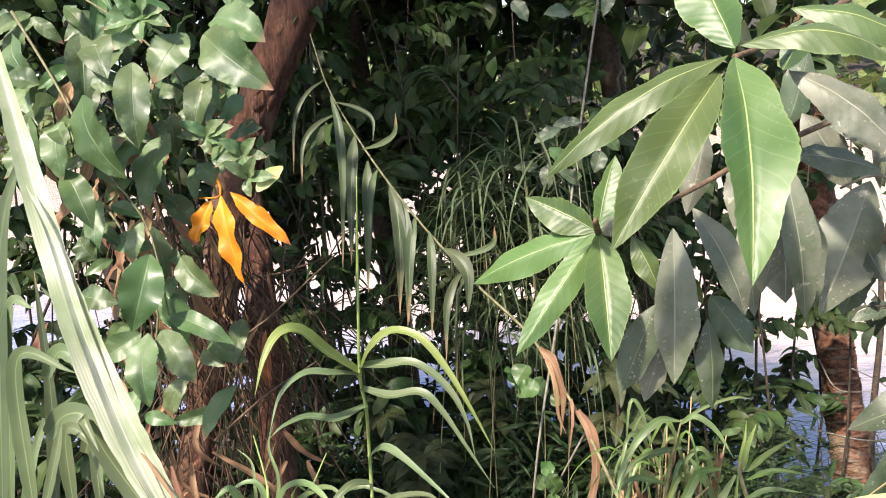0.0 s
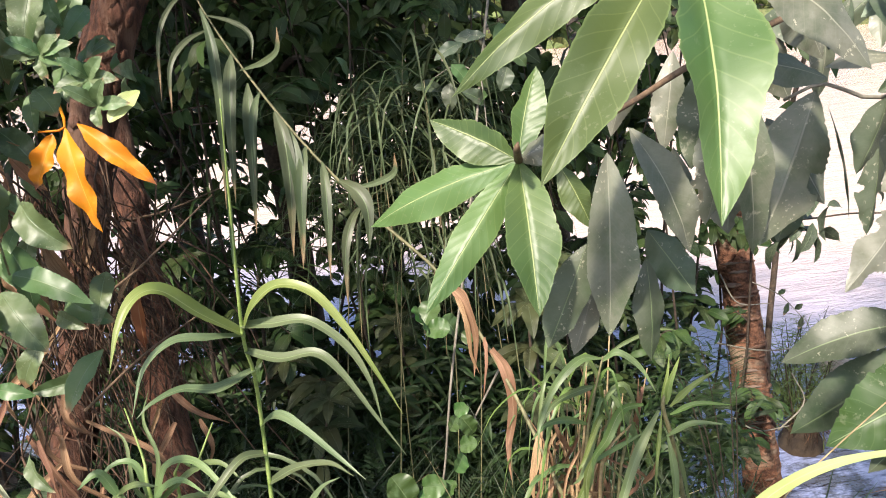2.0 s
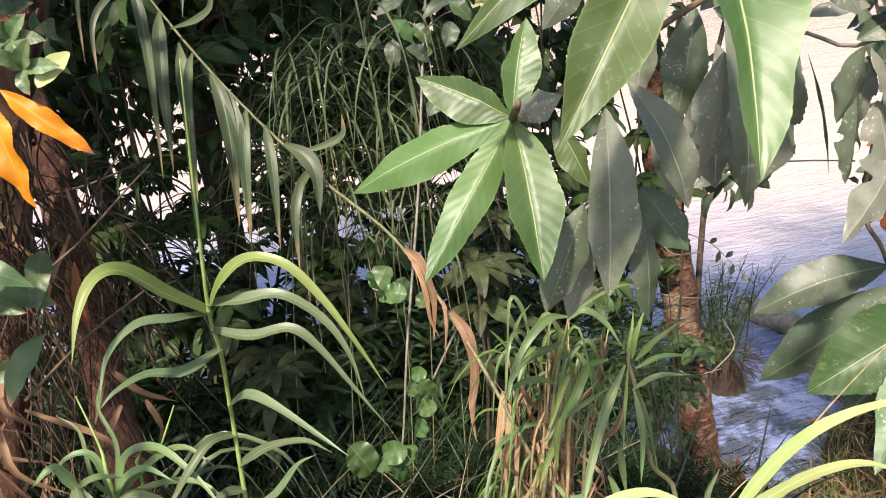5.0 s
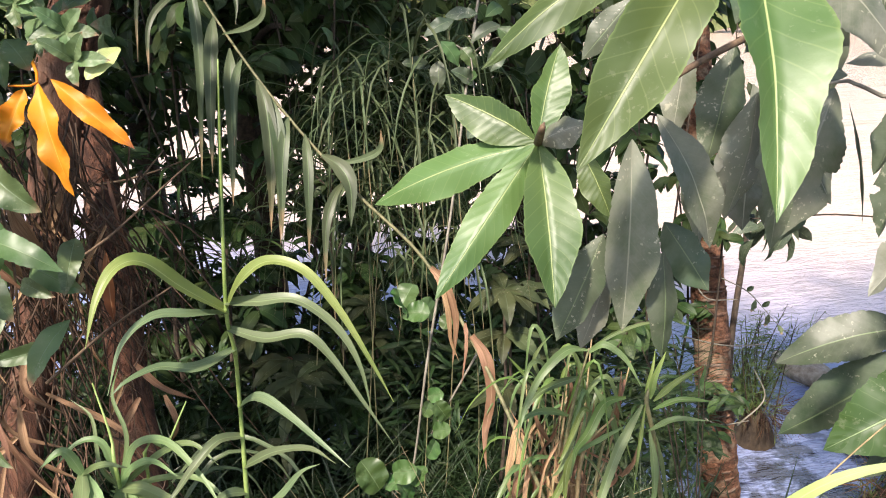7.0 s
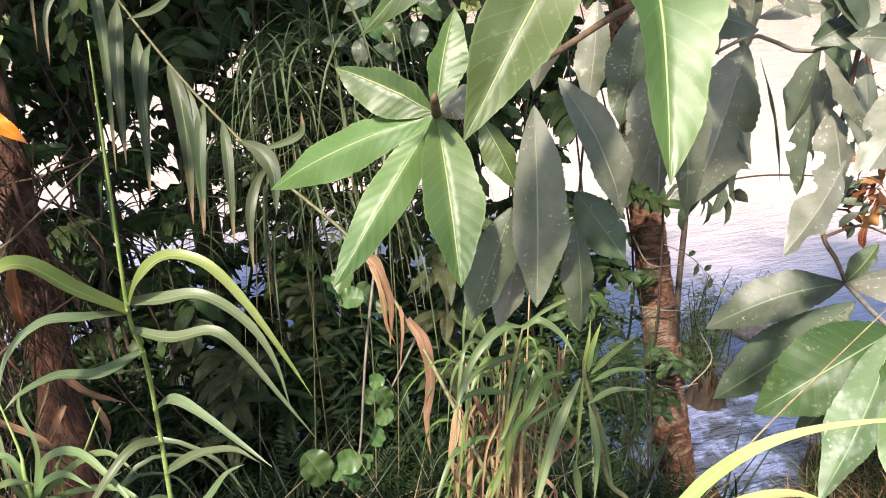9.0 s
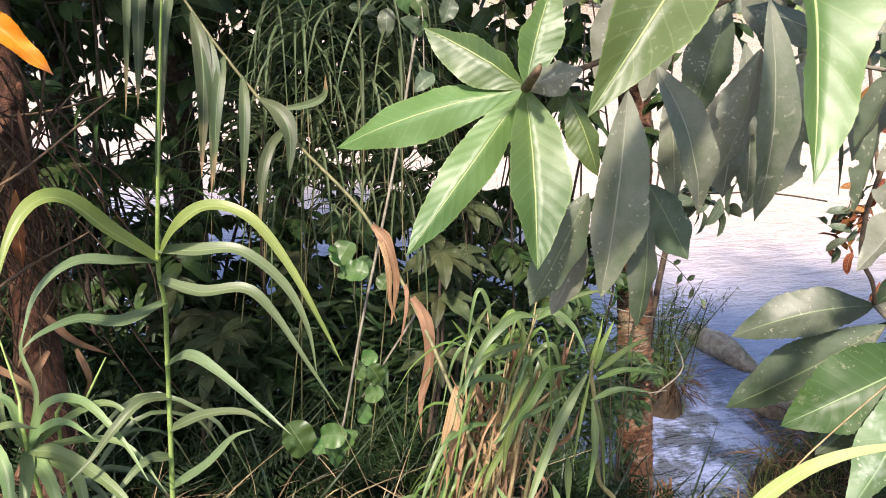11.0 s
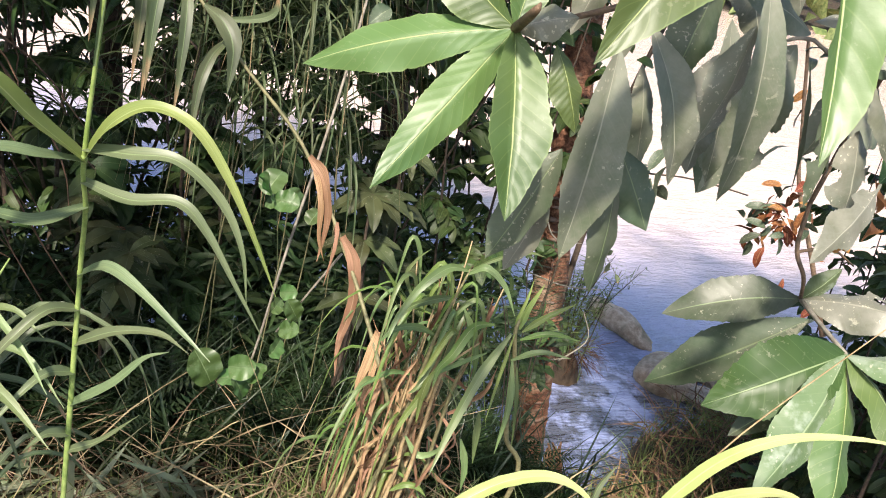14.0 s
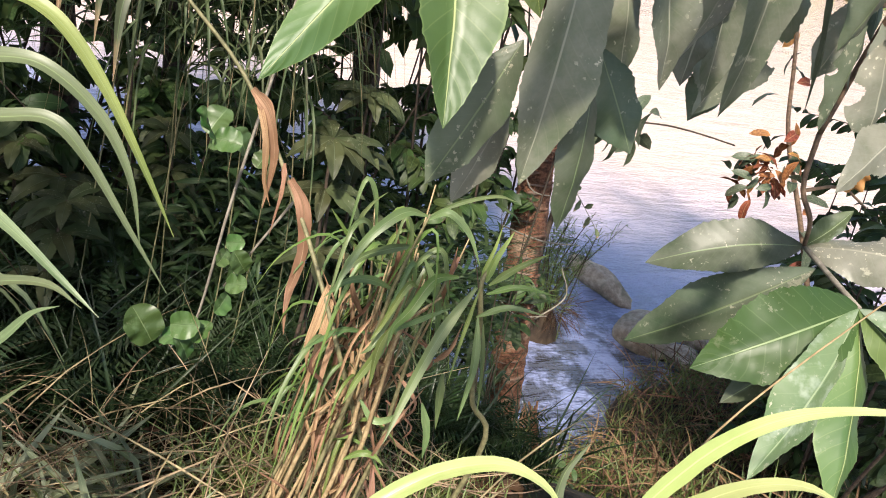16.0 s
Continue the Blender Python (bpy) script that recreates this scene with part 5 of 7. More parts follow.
# ---------------------------------------------------------------- climber with the orange leaves
def build_climber():
    r = random.Random(11)
    cl = thing("climbing_plant", (-0.638, 1.339, 0.887), "climbing plant with broad blotched green leaves", "climber")
    stems = ([(-0.742, 1.408, 1.707), (-0.666, 1.360, 1.572), (-0.597, 1.304, 1.443), (-0.523, 1.280, 1.322), (-0.501, 1.248, 1.169)],
             [(-0.741, 1.578, 1.787), (-0.587, 1.555, 1.662), (-0.493, 1.511, 1.544), (-0.456, 1.450, 1.393), (-0.436, 1.409, 1.343)],
             [(-0.659, 1.393, 1.389), (-0.576, 1.323, 1.289), (-0.532, 1.277, 1.163), (-0.584, 1.267, 1.026), (-0.639, 1.286, 0.880)])
    for s in stems:
        stem(cl, s, [.0028, .0025, .0022, .002, .0016], M_STEM_OLIVE, "vine_stem", 14, 6)
    leaf(cl, (-0.587, 1.275, 1.546), (-0.515, 1.216, 1.408), 0.078, M_FRESH, .15, (-0.6, -0.6, .5), 0.12, .13, 'ellip')
    leaf(cl, (-0.623, 1.266, 1.509), (-0.626, 1.236, 1.415), 0.057, M_CLIMB, .15, (-0.2, -0.7, .5), 0.21, .13, 'ellip')
    leaf(cl, (-0.519, 1.337, 1.594), (-0.516, 1.287, 1.450), 0.064, M_CLIMB, .15, (0.2, -0.8, .5), 0.30, .13, 'ellip')
    leaf(cl, (-0.627, 1.399, 1.656), (-0.621, 1.352, 1.529), 0.064, M_CLIMB, .15, (0.6, -0.9, .5), 0.39, .13, 'ellip')
    leaf(cl, (-0.487, 1.363, 1.470), (-0.531, 1.314, 1.341), 0.069, M_CLIMB, .15, (-0.4, -1.0, .5), 0.12, .13, 'ellip')
    leaf(cl, (-0.612, 1.428, 1.647), (-0.564, 1.332, 1.571), 0.069, M_CLIMB, .15, (0.0, -0.6, .5), 0.21, .13, 'ellip')
    leaf(cl, (-0.523, 1.270, 1.275), (-0.557, 1.223, 1.155), 0.074, M_FRESH, .15, (0.4, -0.7, .5), 0.30, .13, 'ellip')
    leaf(cl, (-0.486, 1.308, 1.257), (-0.418, 1.274, 1.188), 0.057, M_CLIMB, .15, (-0.6, -0.8, .5), 0.39, .13, 'ellip')
    leaf(cl, (-0.532, 1.223, 1.150), (-0.528, 1.169, 1.040), 0.063, M_CLIMB, .15, (-0.2, -0.9, .5), 0.12, .13, 'ellip')
    leaf(cl, (-0.517, 1.243, 1.147), (-0.456, 1.196, 1.063), 0.053, M_CLIMB, .15, (0.2, -1.0, .5), 0.21, .13, 'ellip')
    leaf(cl, (-0.551, 1.242, 1.146), (-0.623, 1.232, 1.106), 0.046, M_CLIMB, .15, (0.6, -0.6, .5), 0.30, .13, 'ellip')
    leaf(cl, (-0.601, 1.313, 1.294), (-0.533, 1.311, 1.277), 0.041, M_CLIMB, .15, (-0.4, -0.7, .5), 0.39, .13, 'ellip')
    leaf(cl, (-0.650, 1.255, 1.217), (-0.575, 1.233, 1.203), 0.046, M_FRESH, .15, (0.0, -0.8, .5), 0.12, .13, 'ellip')
    leaf(cl, (-0.476, 1.378, 1.299), (-0.534, 1.410, 1.358), 0.046, M_CLIMB, .15, (0.4, -0.9, .5), 0.21, .13, 'ellip')
    leaf(cl, (-0.431, 1.472, 1.640), (-0.299, 1.389, 1.524), 0.092, M_CLIMB, .15, (-0.6, -1.0, .5), 0.30, .13, 'ellip')
    leaf(cl, (-0.416, 1.510, 1.672), (-0.318, 1.469, 1.613), 0.083, M_CLIMB, .15, (-0.2, -0.6, .5), 0.39, .13, 'ellip')
    leaf(cl, (-0.472, 1.503, 1.647), (-0.534, 1.452, 1.559), 0.074, M_CLIMB, .15, (0.2, -0.7, .5), 0.12, .13, 'ellip')
    leaf(cl, (-0.553, 1.512, 1.697), (-0.611, 1.465, 1.628), 0.074, M_CLIMB, .15, (0.6, -0.8, .5), 0.21, .13, 'ellip')
    leaf(cl, (-0.499, 1.513, 1.697), (-0.564, 1.476, 1.675), 0.064, M_FRESH, .15, (-0.4, -0.9, .5), 0.30, .13, 'ellip')
    leaf(cl, (-0.422, 1.436, 1.567), (-0.453, 1.392, 1.460), 0.055, M_CLIMB, .15, (0.0, -1.0, .5), 0.39, .13, 'ellip')
    leaf(cl, (-0.459, 1.402, 1.409), (-0.433, 1.393, 1.365), 0.046, M_CLIMB, .15, (0.4, -0.6, .5), 0.12, .13, 'ellip')
    leaf(cl, (-0.774, 1.451, 1.675), (-0.713, 1.407, 1.557), 0.064, M_CLIMB, .15, (-0.6, -0.7, .5), 0.21, .13, 'ellip')
    leaf(cl, (-0.740, 1.478, 1.704), (-0.772, 1.434, 1.594), 0.055, M_CLIMB, .15, (-0.2, -0.8, .5), 0.30, .13, 'ellip')
    leaf(cl, (-0.680, 1.330, 1.574), (-0.736, 1.332, 1.589), 0.046, M_CLIMB, .15, (0.2, -0.9, .5), 0.39, .13, 'ellip')
    leaf(cl, (-0.516, 1.286, 1.159), (-0.396, 1.238, 1.111), 0.041, M_FRESH, .15, (0.6, -1.0, .5), 0.12, .13, 'ellip')
    leaf(cl, (-0.615, 1.268, 1.275), (-0.639, 1.276, 1.315), 0.046, M_CLIMB, .15, (-0.4, -0.6, .5), 0.21, .13, 'ellip')
    leaf(cl, (-0.574, 1.250, 1.042), (-0.615, 1.236, 0.979), 0.046, M_CLIMB, .15, (0.0, -0.7, .5), 0.30, .13, 'ellip')
    leaf(cl, (-0.396, 1.564, 1.685), (-0.350, 1.567, 1.697), 0.046, M_CLIMB, .15, (0.4, -0.8, .5), 0.39, .13, 'ellip')
    leaf(cl, (-0.603, 1.350, 1.566), (-0.543, 1.370, 1.559), 0.046, M_CLIMB, .15, (-0.6, -0.9, .5), 0.12, .13, 'ellip')
    leaf(cl, (-0.755, 1.360, 1.484), (-0.728, 1.324, 1.405), 0.051, M_CLIMB, .15, (-0.2, -1.0, .5), 0.21, .13, 'ellip')
    # smaller leaves filling in behind
    for i in range(230):
        s = stems[i % 3]
        p = bez(s, 30)[r.randrange(31)] + Vector((r.gauss(0, .07), r.gauss(.10, .06), r.gauss(0, .06)))
        e = p + Vector((r.gauss(0, .05), r.gauss(-.03, .03), r.gauss(-.05, .04)))
        e = p + (e - p).normalized() * r.uniform(.055, .115)
        if p.z < 1.40 and i % 5 > 1 or abs(p.x + .40) < .11 and abs(p.z - 1.25) < .14:
            continue            # thinner below, where the roots show
        leaf(cl, p, e, (e - p).length * r.uniform(.33, .46), M_CLIMB if i % 4 else M_FRESH, .14, (r.gauss(0, .6), -.8, r.uniform(.1, .9)), r.uniform(.1, .45), .12, "ellip")
    for i in range(52):
        p = Vector((-0.581, 1.359, 1.304)) + Vector((r.gauss(0, .09), r.gauss(.03, .03), r.gauss(-.04, .13)))
        e = p + Vector((r.gauss(0, .03), 0, -r.uniform(.05, .11)))
        if p.x > -.50:
            continue
        leaf(cl, p, e, r.uniform(.018, .032), M_DRY, .1, (r.gauss(0, .5), -.8, .3), .6, .3, "ellip", name="dead_leaf")
    # small rosettes
    for c, n, s in ((Vector((-0.426, 1.372, 1.458)), 6, .052), (Vector((-0.365, 1.365, 1.418)), 5, .050), (Vector((-0.391, 1.436, 1.564)), 6, .055), (Vector((-0.542, 1.478, 1.683)), 6, .06), (Vector((-0.357, 1.347, 1.378)), 4, .05)):
        for i in range(n):
            a = i * 2.4 + r.uniform(-.3, .3)
            e = c + Vector((math.cos(a), -.35, math.sin(a) * .8)) * s * r.uniform(.8, 1.2)
            leaf(cl, c, e, s * .48, M_CLIMB, .12, (r.gauss(0, .3), -.9, .4), shape="ellip", wave=.1)
    leaf(cl, (-0.297, 1.361, 1.391), (-0.342, 1.331, 1.354), .032, M_LIME, .05, shape="oval", label="yellow-green leaf")
    # withering orange leaves
    O = Vector((-0.418, 1.370, 1.351))
    stalk = stem(cl, [(-0.438, 1.420, 1.394), O, (-0.457, 1.369, 1.349)], [.003, .002, .0015], M_ORANGE, "leaf_stalk", 6, 5)
    leaf(stalk, O, (-0.389, 1.327, 1.193), .044, M_ORANGE, .08, (-.1, -1, .2), .30, .34, "lance", twist=.5, label="bright orange withering leaf")
    leaf(stalk, (-0.400, 1.371, 1.354), (-0.298, 1.341, 1.251), .034, M_ORANGE, .08, (-.2, -.8, .5), .4, .34, "lance", twist=-.4, label="bright orange withering leaf")
    leaf(stalk, (-0.437, 1.368, 1.343), (-0.476, 1.350, 1.265), .038, M_ORANGE, .06, (.2, -1, .2), .5, .4, "ellip", twist=.6, label="orange leaf browning at tip")
    leaf(cl, (-0.394, 1.434, 1.071), (-0.397, 1.410, 0.958), .026, M_RUST, .05, fold=.7, wave=.3, label="shrivelled red-brown leaf")


# ---------------------------------------------------------------- glare-whitened blade and grasses at the edge
def build_left_grasses():
    g = thing("cane_plant", (-0.325, 0.826, 0.848), "cane with one broad pale leaf, its glare coloured white", "cane")
    blade(g, [(-0.353, 0.824, 0.986), (-0.413, 0.836, 1.147), (-0.465, 0.871, 1.316), (-0.513, 0.930, 1.502), (-0.565, 1.002, 1.706)], .047, M_PALE, (.25, -.95, .2), .35, 40, "bleached_leaf", wave=.22)
    blade(g, [(-0.361, 0.819, 0.989), (-0.406, 0.831, 1.120), (-0.443, 0.849, 1.258), (-0.468, 0.872, 1.370), (-0.499, 0.896, 1.437)], .022, M_PALE, (.6, -.8, .2), .5, 30, "bleached_leaf", wave=.3)
    blade(g, [(-0.396, 0.831, 1.119), (-0.366, 0.817, 1.073), (-0.339, 0.803, 1.028)], .005, M_DRY, (.3, -.9, .2), .3, 10, "dry_strip", .4, wave=.3)
    blade(g, [(-0.374, 0.833, 0.982), (-0.440, 0.847, 1.101), (-0.458, 0.839, 1.165), (-0.435, 0.812, 1.133)], .026, M_REED, (.1, -.9, .3), .4)
    blade(g, [(-0.573, 0.951, 1.101), (-0.539, 0.948, 1.129), (-0.505, 0.934, 1.119), (-0.488, 0.901, 1.032)], .034, M_REED, (.1, -.8, .5), .3, 20)
    blade(g, [(-0.524, 0.944, 1.074), (-0.497, 0.947, 1.130), (-0.466, 0.936, 1.127), (-0.439, 0.909, 1.066)], .026, M_REED, (.1, -.8, .5), .3, 20)
    blade(g, [(-0.581, 0.990, 1.169), (-0.553, 0.988, 1.204), (-0.516, 0.971, 1.183), (-0.491, 0.947, 1.129)], .026, M_REED, (.1, -.8, .5), .3, 20)
    stem(g, [(-0.325, 0.826, 0.848), (-0.361, 0.842, 0.974), (-0.416, 0.859, 1.107), (-0.474, 0.893, 1.275)], [.008, .007, .006, .003], M_STEM, "culm", 12)
    r = random.Random(4)
    h = thing("grass_clump", (-0.632, 0.921, 0.846), "green grass clump at the foot of climber", "grass")
    blade(h, [(-0.645, 0.956, 1.014), (-0.594, 0.960, 1.267), (-0.549, 0.943, 1.279)], 0.022, M_REED, (.1, -.8, .5))
    blade(h, [(-0.587, 0.908, 1.020), (-0.577, 0.929, 1.215), (-0.488, 0.897, 1.202)], 0.026, M_REED, (.1, -.8, .5))
    blade(h, [(-0.535, 0.908, 1.015), (-0.521, 0.911, 1.124), (-0.444, 0.873, 1.080)], 0.022, M_REED, (.1, -.8, .5))
    blade(h, [(-0.627, 0.908, 1.024), (-0.597, 0.977, 1.347), (-0.549, 1.007, 1.487)], 0.030, M_REED_D, (.1, -.8, .5))
    blade(h, [(-0.613, 0.999, 0.969), (-0.604, 1.032, 1.127), (-0.610, 1.069, 1.303)], 0.022, M_REED_D, (.1, -.8, .5))
    blade(h, [(-0.549, 0.999, 0.962), (-0.555, 1.019, 1.058), (-0.598, 1.029, 1.111)], 0.018, M_REED, (.1, -.8, .5))
    blade(h, [(-0.661, 0.999, 0.974), (-0.621, 1.022, 1.081), (-0.572, 1.032, 1.124)], 0.016, M_REED, (.1, -.8, .5))
    blade(h, [(-0.543, 0.862, 1.043), (-0.522, 0.877, 1.109), (-0.511, 0.886, 1.149)], 0.015, M_REED, (.1, -.8, .5))


def build_front_blades():
    g = thing("cane_plant", (.40, .52, 0.01), "young cane with lime green arching leaves", "cane")
    foot = Vector((.40, .52, 0.01))
    stem(g, [foot, foot + Vector((-.03, .03, .5)), (0.213, 0.589, 1.059)], [.007, .006, .004], M_STEM, "culm", 10)
    blade(g, [(0.213, 0.589, 1.059), (0.249, 0.605, 1.076), (0.294, 0.617, 1.094), (0.344, 0.621, 1.103), (0.400, 0.617, 1.104), (0.458, 0.609, 1.098)], .0108, M_LIME, (0, -.5, .9), .25)
    blade(g, [(0.213, 0.589, 1.059), (0.249, 0.592, 1.072), (0.296, 0.596, 1.079), (0.334, 0.590, 1.079), (0.367, 0.575, 1.063)], .0100, M_LIME, (0, -.5, .9), .3)
    blade(g, [(0.092, 0.645, 1.024), (0.122, 0.651, 1.039), (0.152, 0.654, 1.049), (0.184, 0.651, 1.051), (0.211, 0.642, 1.037), (0.226, 0.631, 1.011)], .0108, M_LIME, (0, -.5, .9), .25)
    blade(g, [(0.263, 0.693, 0.947), (0.271, 0.707, 0.975), (0.287, 0.712, 0.998)], .009, M_REED, (0, -.7, .6), .5)
    stem(g, [(0.257, 0.622, 1.039), (0.350, 0.664, 1.070), (0.476, 0.701, 1.123), (0.559, 0.726, 1.154)], [.0008, .0007, .0006, .0004], M_STEM_DRY, "thin_stalk", 12, 5)


# ---------------------------------------------------------------- vine with round leaves
def build_vine():
    v = thing("vine", (0.006, 1.731, 0.362), "thin vine with small round shiny leaves", "vine")
    stem(v, [(0.531, 2.248, 2.038), (0.415, 2.078, 1.643), (0.312, 1.922, 1.289), (0.227, 1.775, 0.973), (0.142, 1.663, 0.686), (0.099, 1.652, 0.456), (0.069, 1.627, 0.380)], [.0035, .0035, .003, .003, .0026, .0022], M_TWIG_G, "vine_stem", 26, 6)
    stem(v, [(0.251, 1.643, 0.699), (0.203, 1.645, 0.618), (0.137, 1.641, 0.511)], [.003, .0025, .002], M_TWIG_G, "vine_stem", 8, 5)
    leaf(v, (0.135, 1.635, 0.611), (0.165, 1.605, 0.628), 0.035, M_ROUND, .06, (-0.8, -0.9, .5), .30, .10, 'round')
    leaf(v, (0.139, 1.646, 0.588), (0.119, 1.618, 0.573), 0.034, M_ROUND, .06, (0.6, -0.8, .5), .30, .10, 'round')
    leaf(v, (0.168, 1.596, 0.572), (0.144, 1.595, 0.617), 0.042, M_ROUND, .06, (0.0, -0.6, .5), .30, .10, 'round')
    leaf(v, (0.137, 1.604, 0.541), (0.171, 1.572, 0.560), 0.040, M_ROUND, .06, (-0.6, -0.5, .5), .30, .10, 'round')
    leaf(v, (0.140, 1.595, 0.524), (0.116, 1.565, 0.504), 0.042, M_ROUND, .06, (0.8, -0.3, .5), .30, .10, 'round')
    leaf(v, (0.012, 1.607, 0.410), (-0.023, 1.621, 0.481), 0.074, M_ROUND, .06, (0.3, -0.9, .5), .30, .10, 'round')
    leaf(v, (0.043, 1.596, 0.458), (0.093, 1.561, 0.478), 0.055, M_ROUND, .06, (-0.3, -0.8, .5), .30, .10, 'round')
    leaf(v, (0.113, 1.598, 0.460), (0.085, 1.567, 0.435), 0.049, M_ROUND, .06, (-0.8, -0.6, .5), .30, .10, 'round')
    leaf(v, (0.075, 1.579, 0.390), (0.050, 1.583, 0.446), 0.051, M_ROUND, .06, (0.6, -0.5, .5), .30, .10, 'round')
    leaf(v, (0.028, 1.624, 0.409), (0.070, 1.591, 0.428), 0.045, M_ROUND, .06, (0.0, -0.3, .5), .30, .10, 'round')
    leaf(v, (0.132, 1.753, 0.824), (0.098, 1.719, 0.786), 0.058, M_FRESH, .06, (-0.6, -0.9, .5), .30, .10, 'round')
    leaf(v, (0.168, 1.730, 0.746), (0.143, 1.731, 0.795), 0.050, M_FRESH, .06, (0.8, -0.8, .5), .30, .10, 'round')
    leaf(v, (0.105, 1.754, 0.754), (0.145, 1.718, 0.767), 0.045, M_FRESH, .06, (0.3, -0.6, .5), .30, .10, 'round')
    leaf(v, (0.207, 1.704, 0.765), (0.182, 1.674, 0.745), 0.038, M_FRESH, .06, (-0.3, -0.5, .5), .30, .10, 'round')
    leaf(v, (0.102, 1.594, 0.831), (0.082, 1.580, 0.890), 0.054, M_ROUND, .06, (-0.8, -0.3, .5), .30, .10, 'round')
    leaf(v, (0.097, 1.594, 0.832), (0.141, 1.569, 0.833), 0.047, M_ROUND, .06, (0.6, -0.9, .5), .30, .10, 'round')
    r = random.Random(17)
    for p in ((0.246, 1.940, 1.350), (0.190, 1.947, 1.273), (0.264, 1.915, 1.296), (0.341, 1.889, 1.336), (0.354, 1.864, 1.282), (0.312, 1.871, 1.244), (0.286, 1.900, 1.245), (0.387, 1.872, 1.325), (0.299, 1.823, 1.141), (0.308, 1.921, 1.284), (0.001, 2.052, 1.335), (0.239, 1.925, 1.249), (0.367, 1.921, 1.380), (0.303, 1.957, 1.374), (0.262, 1.802, 1.063), (0.186, 1.772, 1.643), (0.267, 1.771, 1.629), (0.382, 1.796, 1.640), (0.226, 1.805, 1.697), (0.308, 1.806, 1.695)):
        p = Vector(p)
        e = Vector((r.gauss(0, .6), -.25, r.gauss(-.35, .5))).normalized() * r.uniform(.055, .080)
        leaf(v, p - e * .5, p + e * .5, r.uniform(.032, .044), M_FRESH if r.random() < .35 else M_DEEP, .12, (r.gauss(0, .4), -.8, .6), r.uniform(.1, .35), .1, "ellip")
    for k in (1, 2, 3):
        stem(v, [(0.312, 1.922, 1.289), ((0.264, 1.935, 1.319), (0.352, 1.892, 1.322), (0.309, 1.887, 1.255))[k - 1], ((0.198, 1.951, 1.290), (0.393, 1.873, 1.330), (0.300, 1.825, 1.147))[k - 1]], [.002, .0016, .001], M_TWIG_G, "twig", 7, 5)


# ---------------------------------------------------------------- shrubs behind
SHRUB_T = [template("oval", .42, .25, .25, 5, 2, .12, k) for k in range(4)]
SHRUB_ME = [temp_mesh("leaf", t, M_SHADE) for t in SHRUB_T]
FRESH_ME = [temp_mesh("leaf", t, M_FRESH) for t in SHRUB_T]
DUSK_ME = [temp_mesh("leaf", t, M_DEEP) for t in SHRUB_T]
RUST_ME = [temp_mesh("leaf", t, M_RUST) for t in SHRUB_T]


# open lanes through the foliage: x, z, their run outwards, width
GAPS = ((-.478, 1.06, -.19, -.17, .062), (-.520, .865, -.20, -.24, .060), (.152, .660, .075, -.33, .05), (-.12, .98, -.04, -.2, .04))


def clearing(p):
    """Where the foliage over the bank parts and lets the river through."""
    if not .32 < p.z < 1.40 or p.x < -.25 * p.y:
        return False
    for x, z, dx, dz, wide in GAPS:
        k = p.y - 2.6
        if ((p.x - x - dx * k) / wide) ** 2 + ((p.z - z - dz * k) / (wide * .62)) ** 2 < 1 + .9 * noise.noise(p * 9):
            return True
    edge = min(p.z - .32, 1.40 - p.z, .3) / .3
    n = noise.noise(Vector((p.x * 5.2 - p.y * .5, p.y * .5, p.z * 7.5 + 7.3))) + .6 * noise.noise(Vector((p.x * 13.0, p.y * 1.2, p.z * 15.0)))
    return n > .58 - .28 * edge


def shrub(foot, height, spread, leaves, label, seed, size=.080, lean=(0, 0), as_parts=190, low=.12, mats=None, lower=1.0):
    """Several stems with forking twigs and leaves along them."""
    r = random.Random(seed)
    foot = Vector(foot)
    sh = thing("shrub", foot, label, "shrub", "shrubs on the bank")
    poses, n_st = [], 4
    per = max(4, int(leaves * 1.35) // (n_st * 9))
    for i in range(n_st):
        a = i / n_st * 6.28 + r.uniform(-.4, .4)
        out = Vector((math.cos(a), math.sin(a), 0)) * spread * r.uniform(.5, 1)
        top = foot + out + UP * height * r.uniform(.75, 1.05) + Vector((lean[0], lean[1], 0))
        mid = foot.lerp(top, .5) + out * .15 + Vector((r.gauss(0, .14), r.gauss(0, .14), 0))
        pts = [foot + out * .06, foot.lerp(mid, .5), mid, top]
        stem(sh, pts, [.009, .007, .005, .002], M_SHRUBWOOD, "stem", 12, 6)
        C = bez(pts, 40)
        for k in range(9):
            f = low + (1 - low) * (k + r.random()) / 9
            p = C[int(f * 40)]
            b = r.uniform(0, 6.28)
            d = Vector((math.cos(b), math.sin(b), r.uniform(-.25, .45)))
            l = spread * r.uniform(.35, .75)
            e = p + d * l
            stem(sh, [p, p.lerp(e, .5) + UP * .03, e], [.004, .003, .0013], M_SHRUBWOOD, "twig", 5, 4)
            for j in range(per):
                g = (j + 1) / per
                q = p.lerp(e, g) + UP * .03 * math.sin(g * 3.14)
                c = b + (1 if j % 2 else -1) * r.uniform(.5, 1.4)
                w = Vector((math.cos(c), math.sin(c), r.uniform(-.9, .1)))
                if q.x < 1.3 and clearing(q):
                    continue
                poses.append(aim(q, w, size * r.uniform(.65, 1.25), r.uniform(-.6, .6), UP + OPEN_SIDE * .6))
    r.shuffle(poses)
    me = mats or SHRUB_ME
    for i, m in enumerate(poses[:as_parts]):
        shared_leaf("leaf", me[i % 4], sh, m)
    if poses[as_parts:]:
        joined("foliage", SHRUB_T, poses[as_parts:], M_SHADE_J, sh, origin=foot)
    return sh


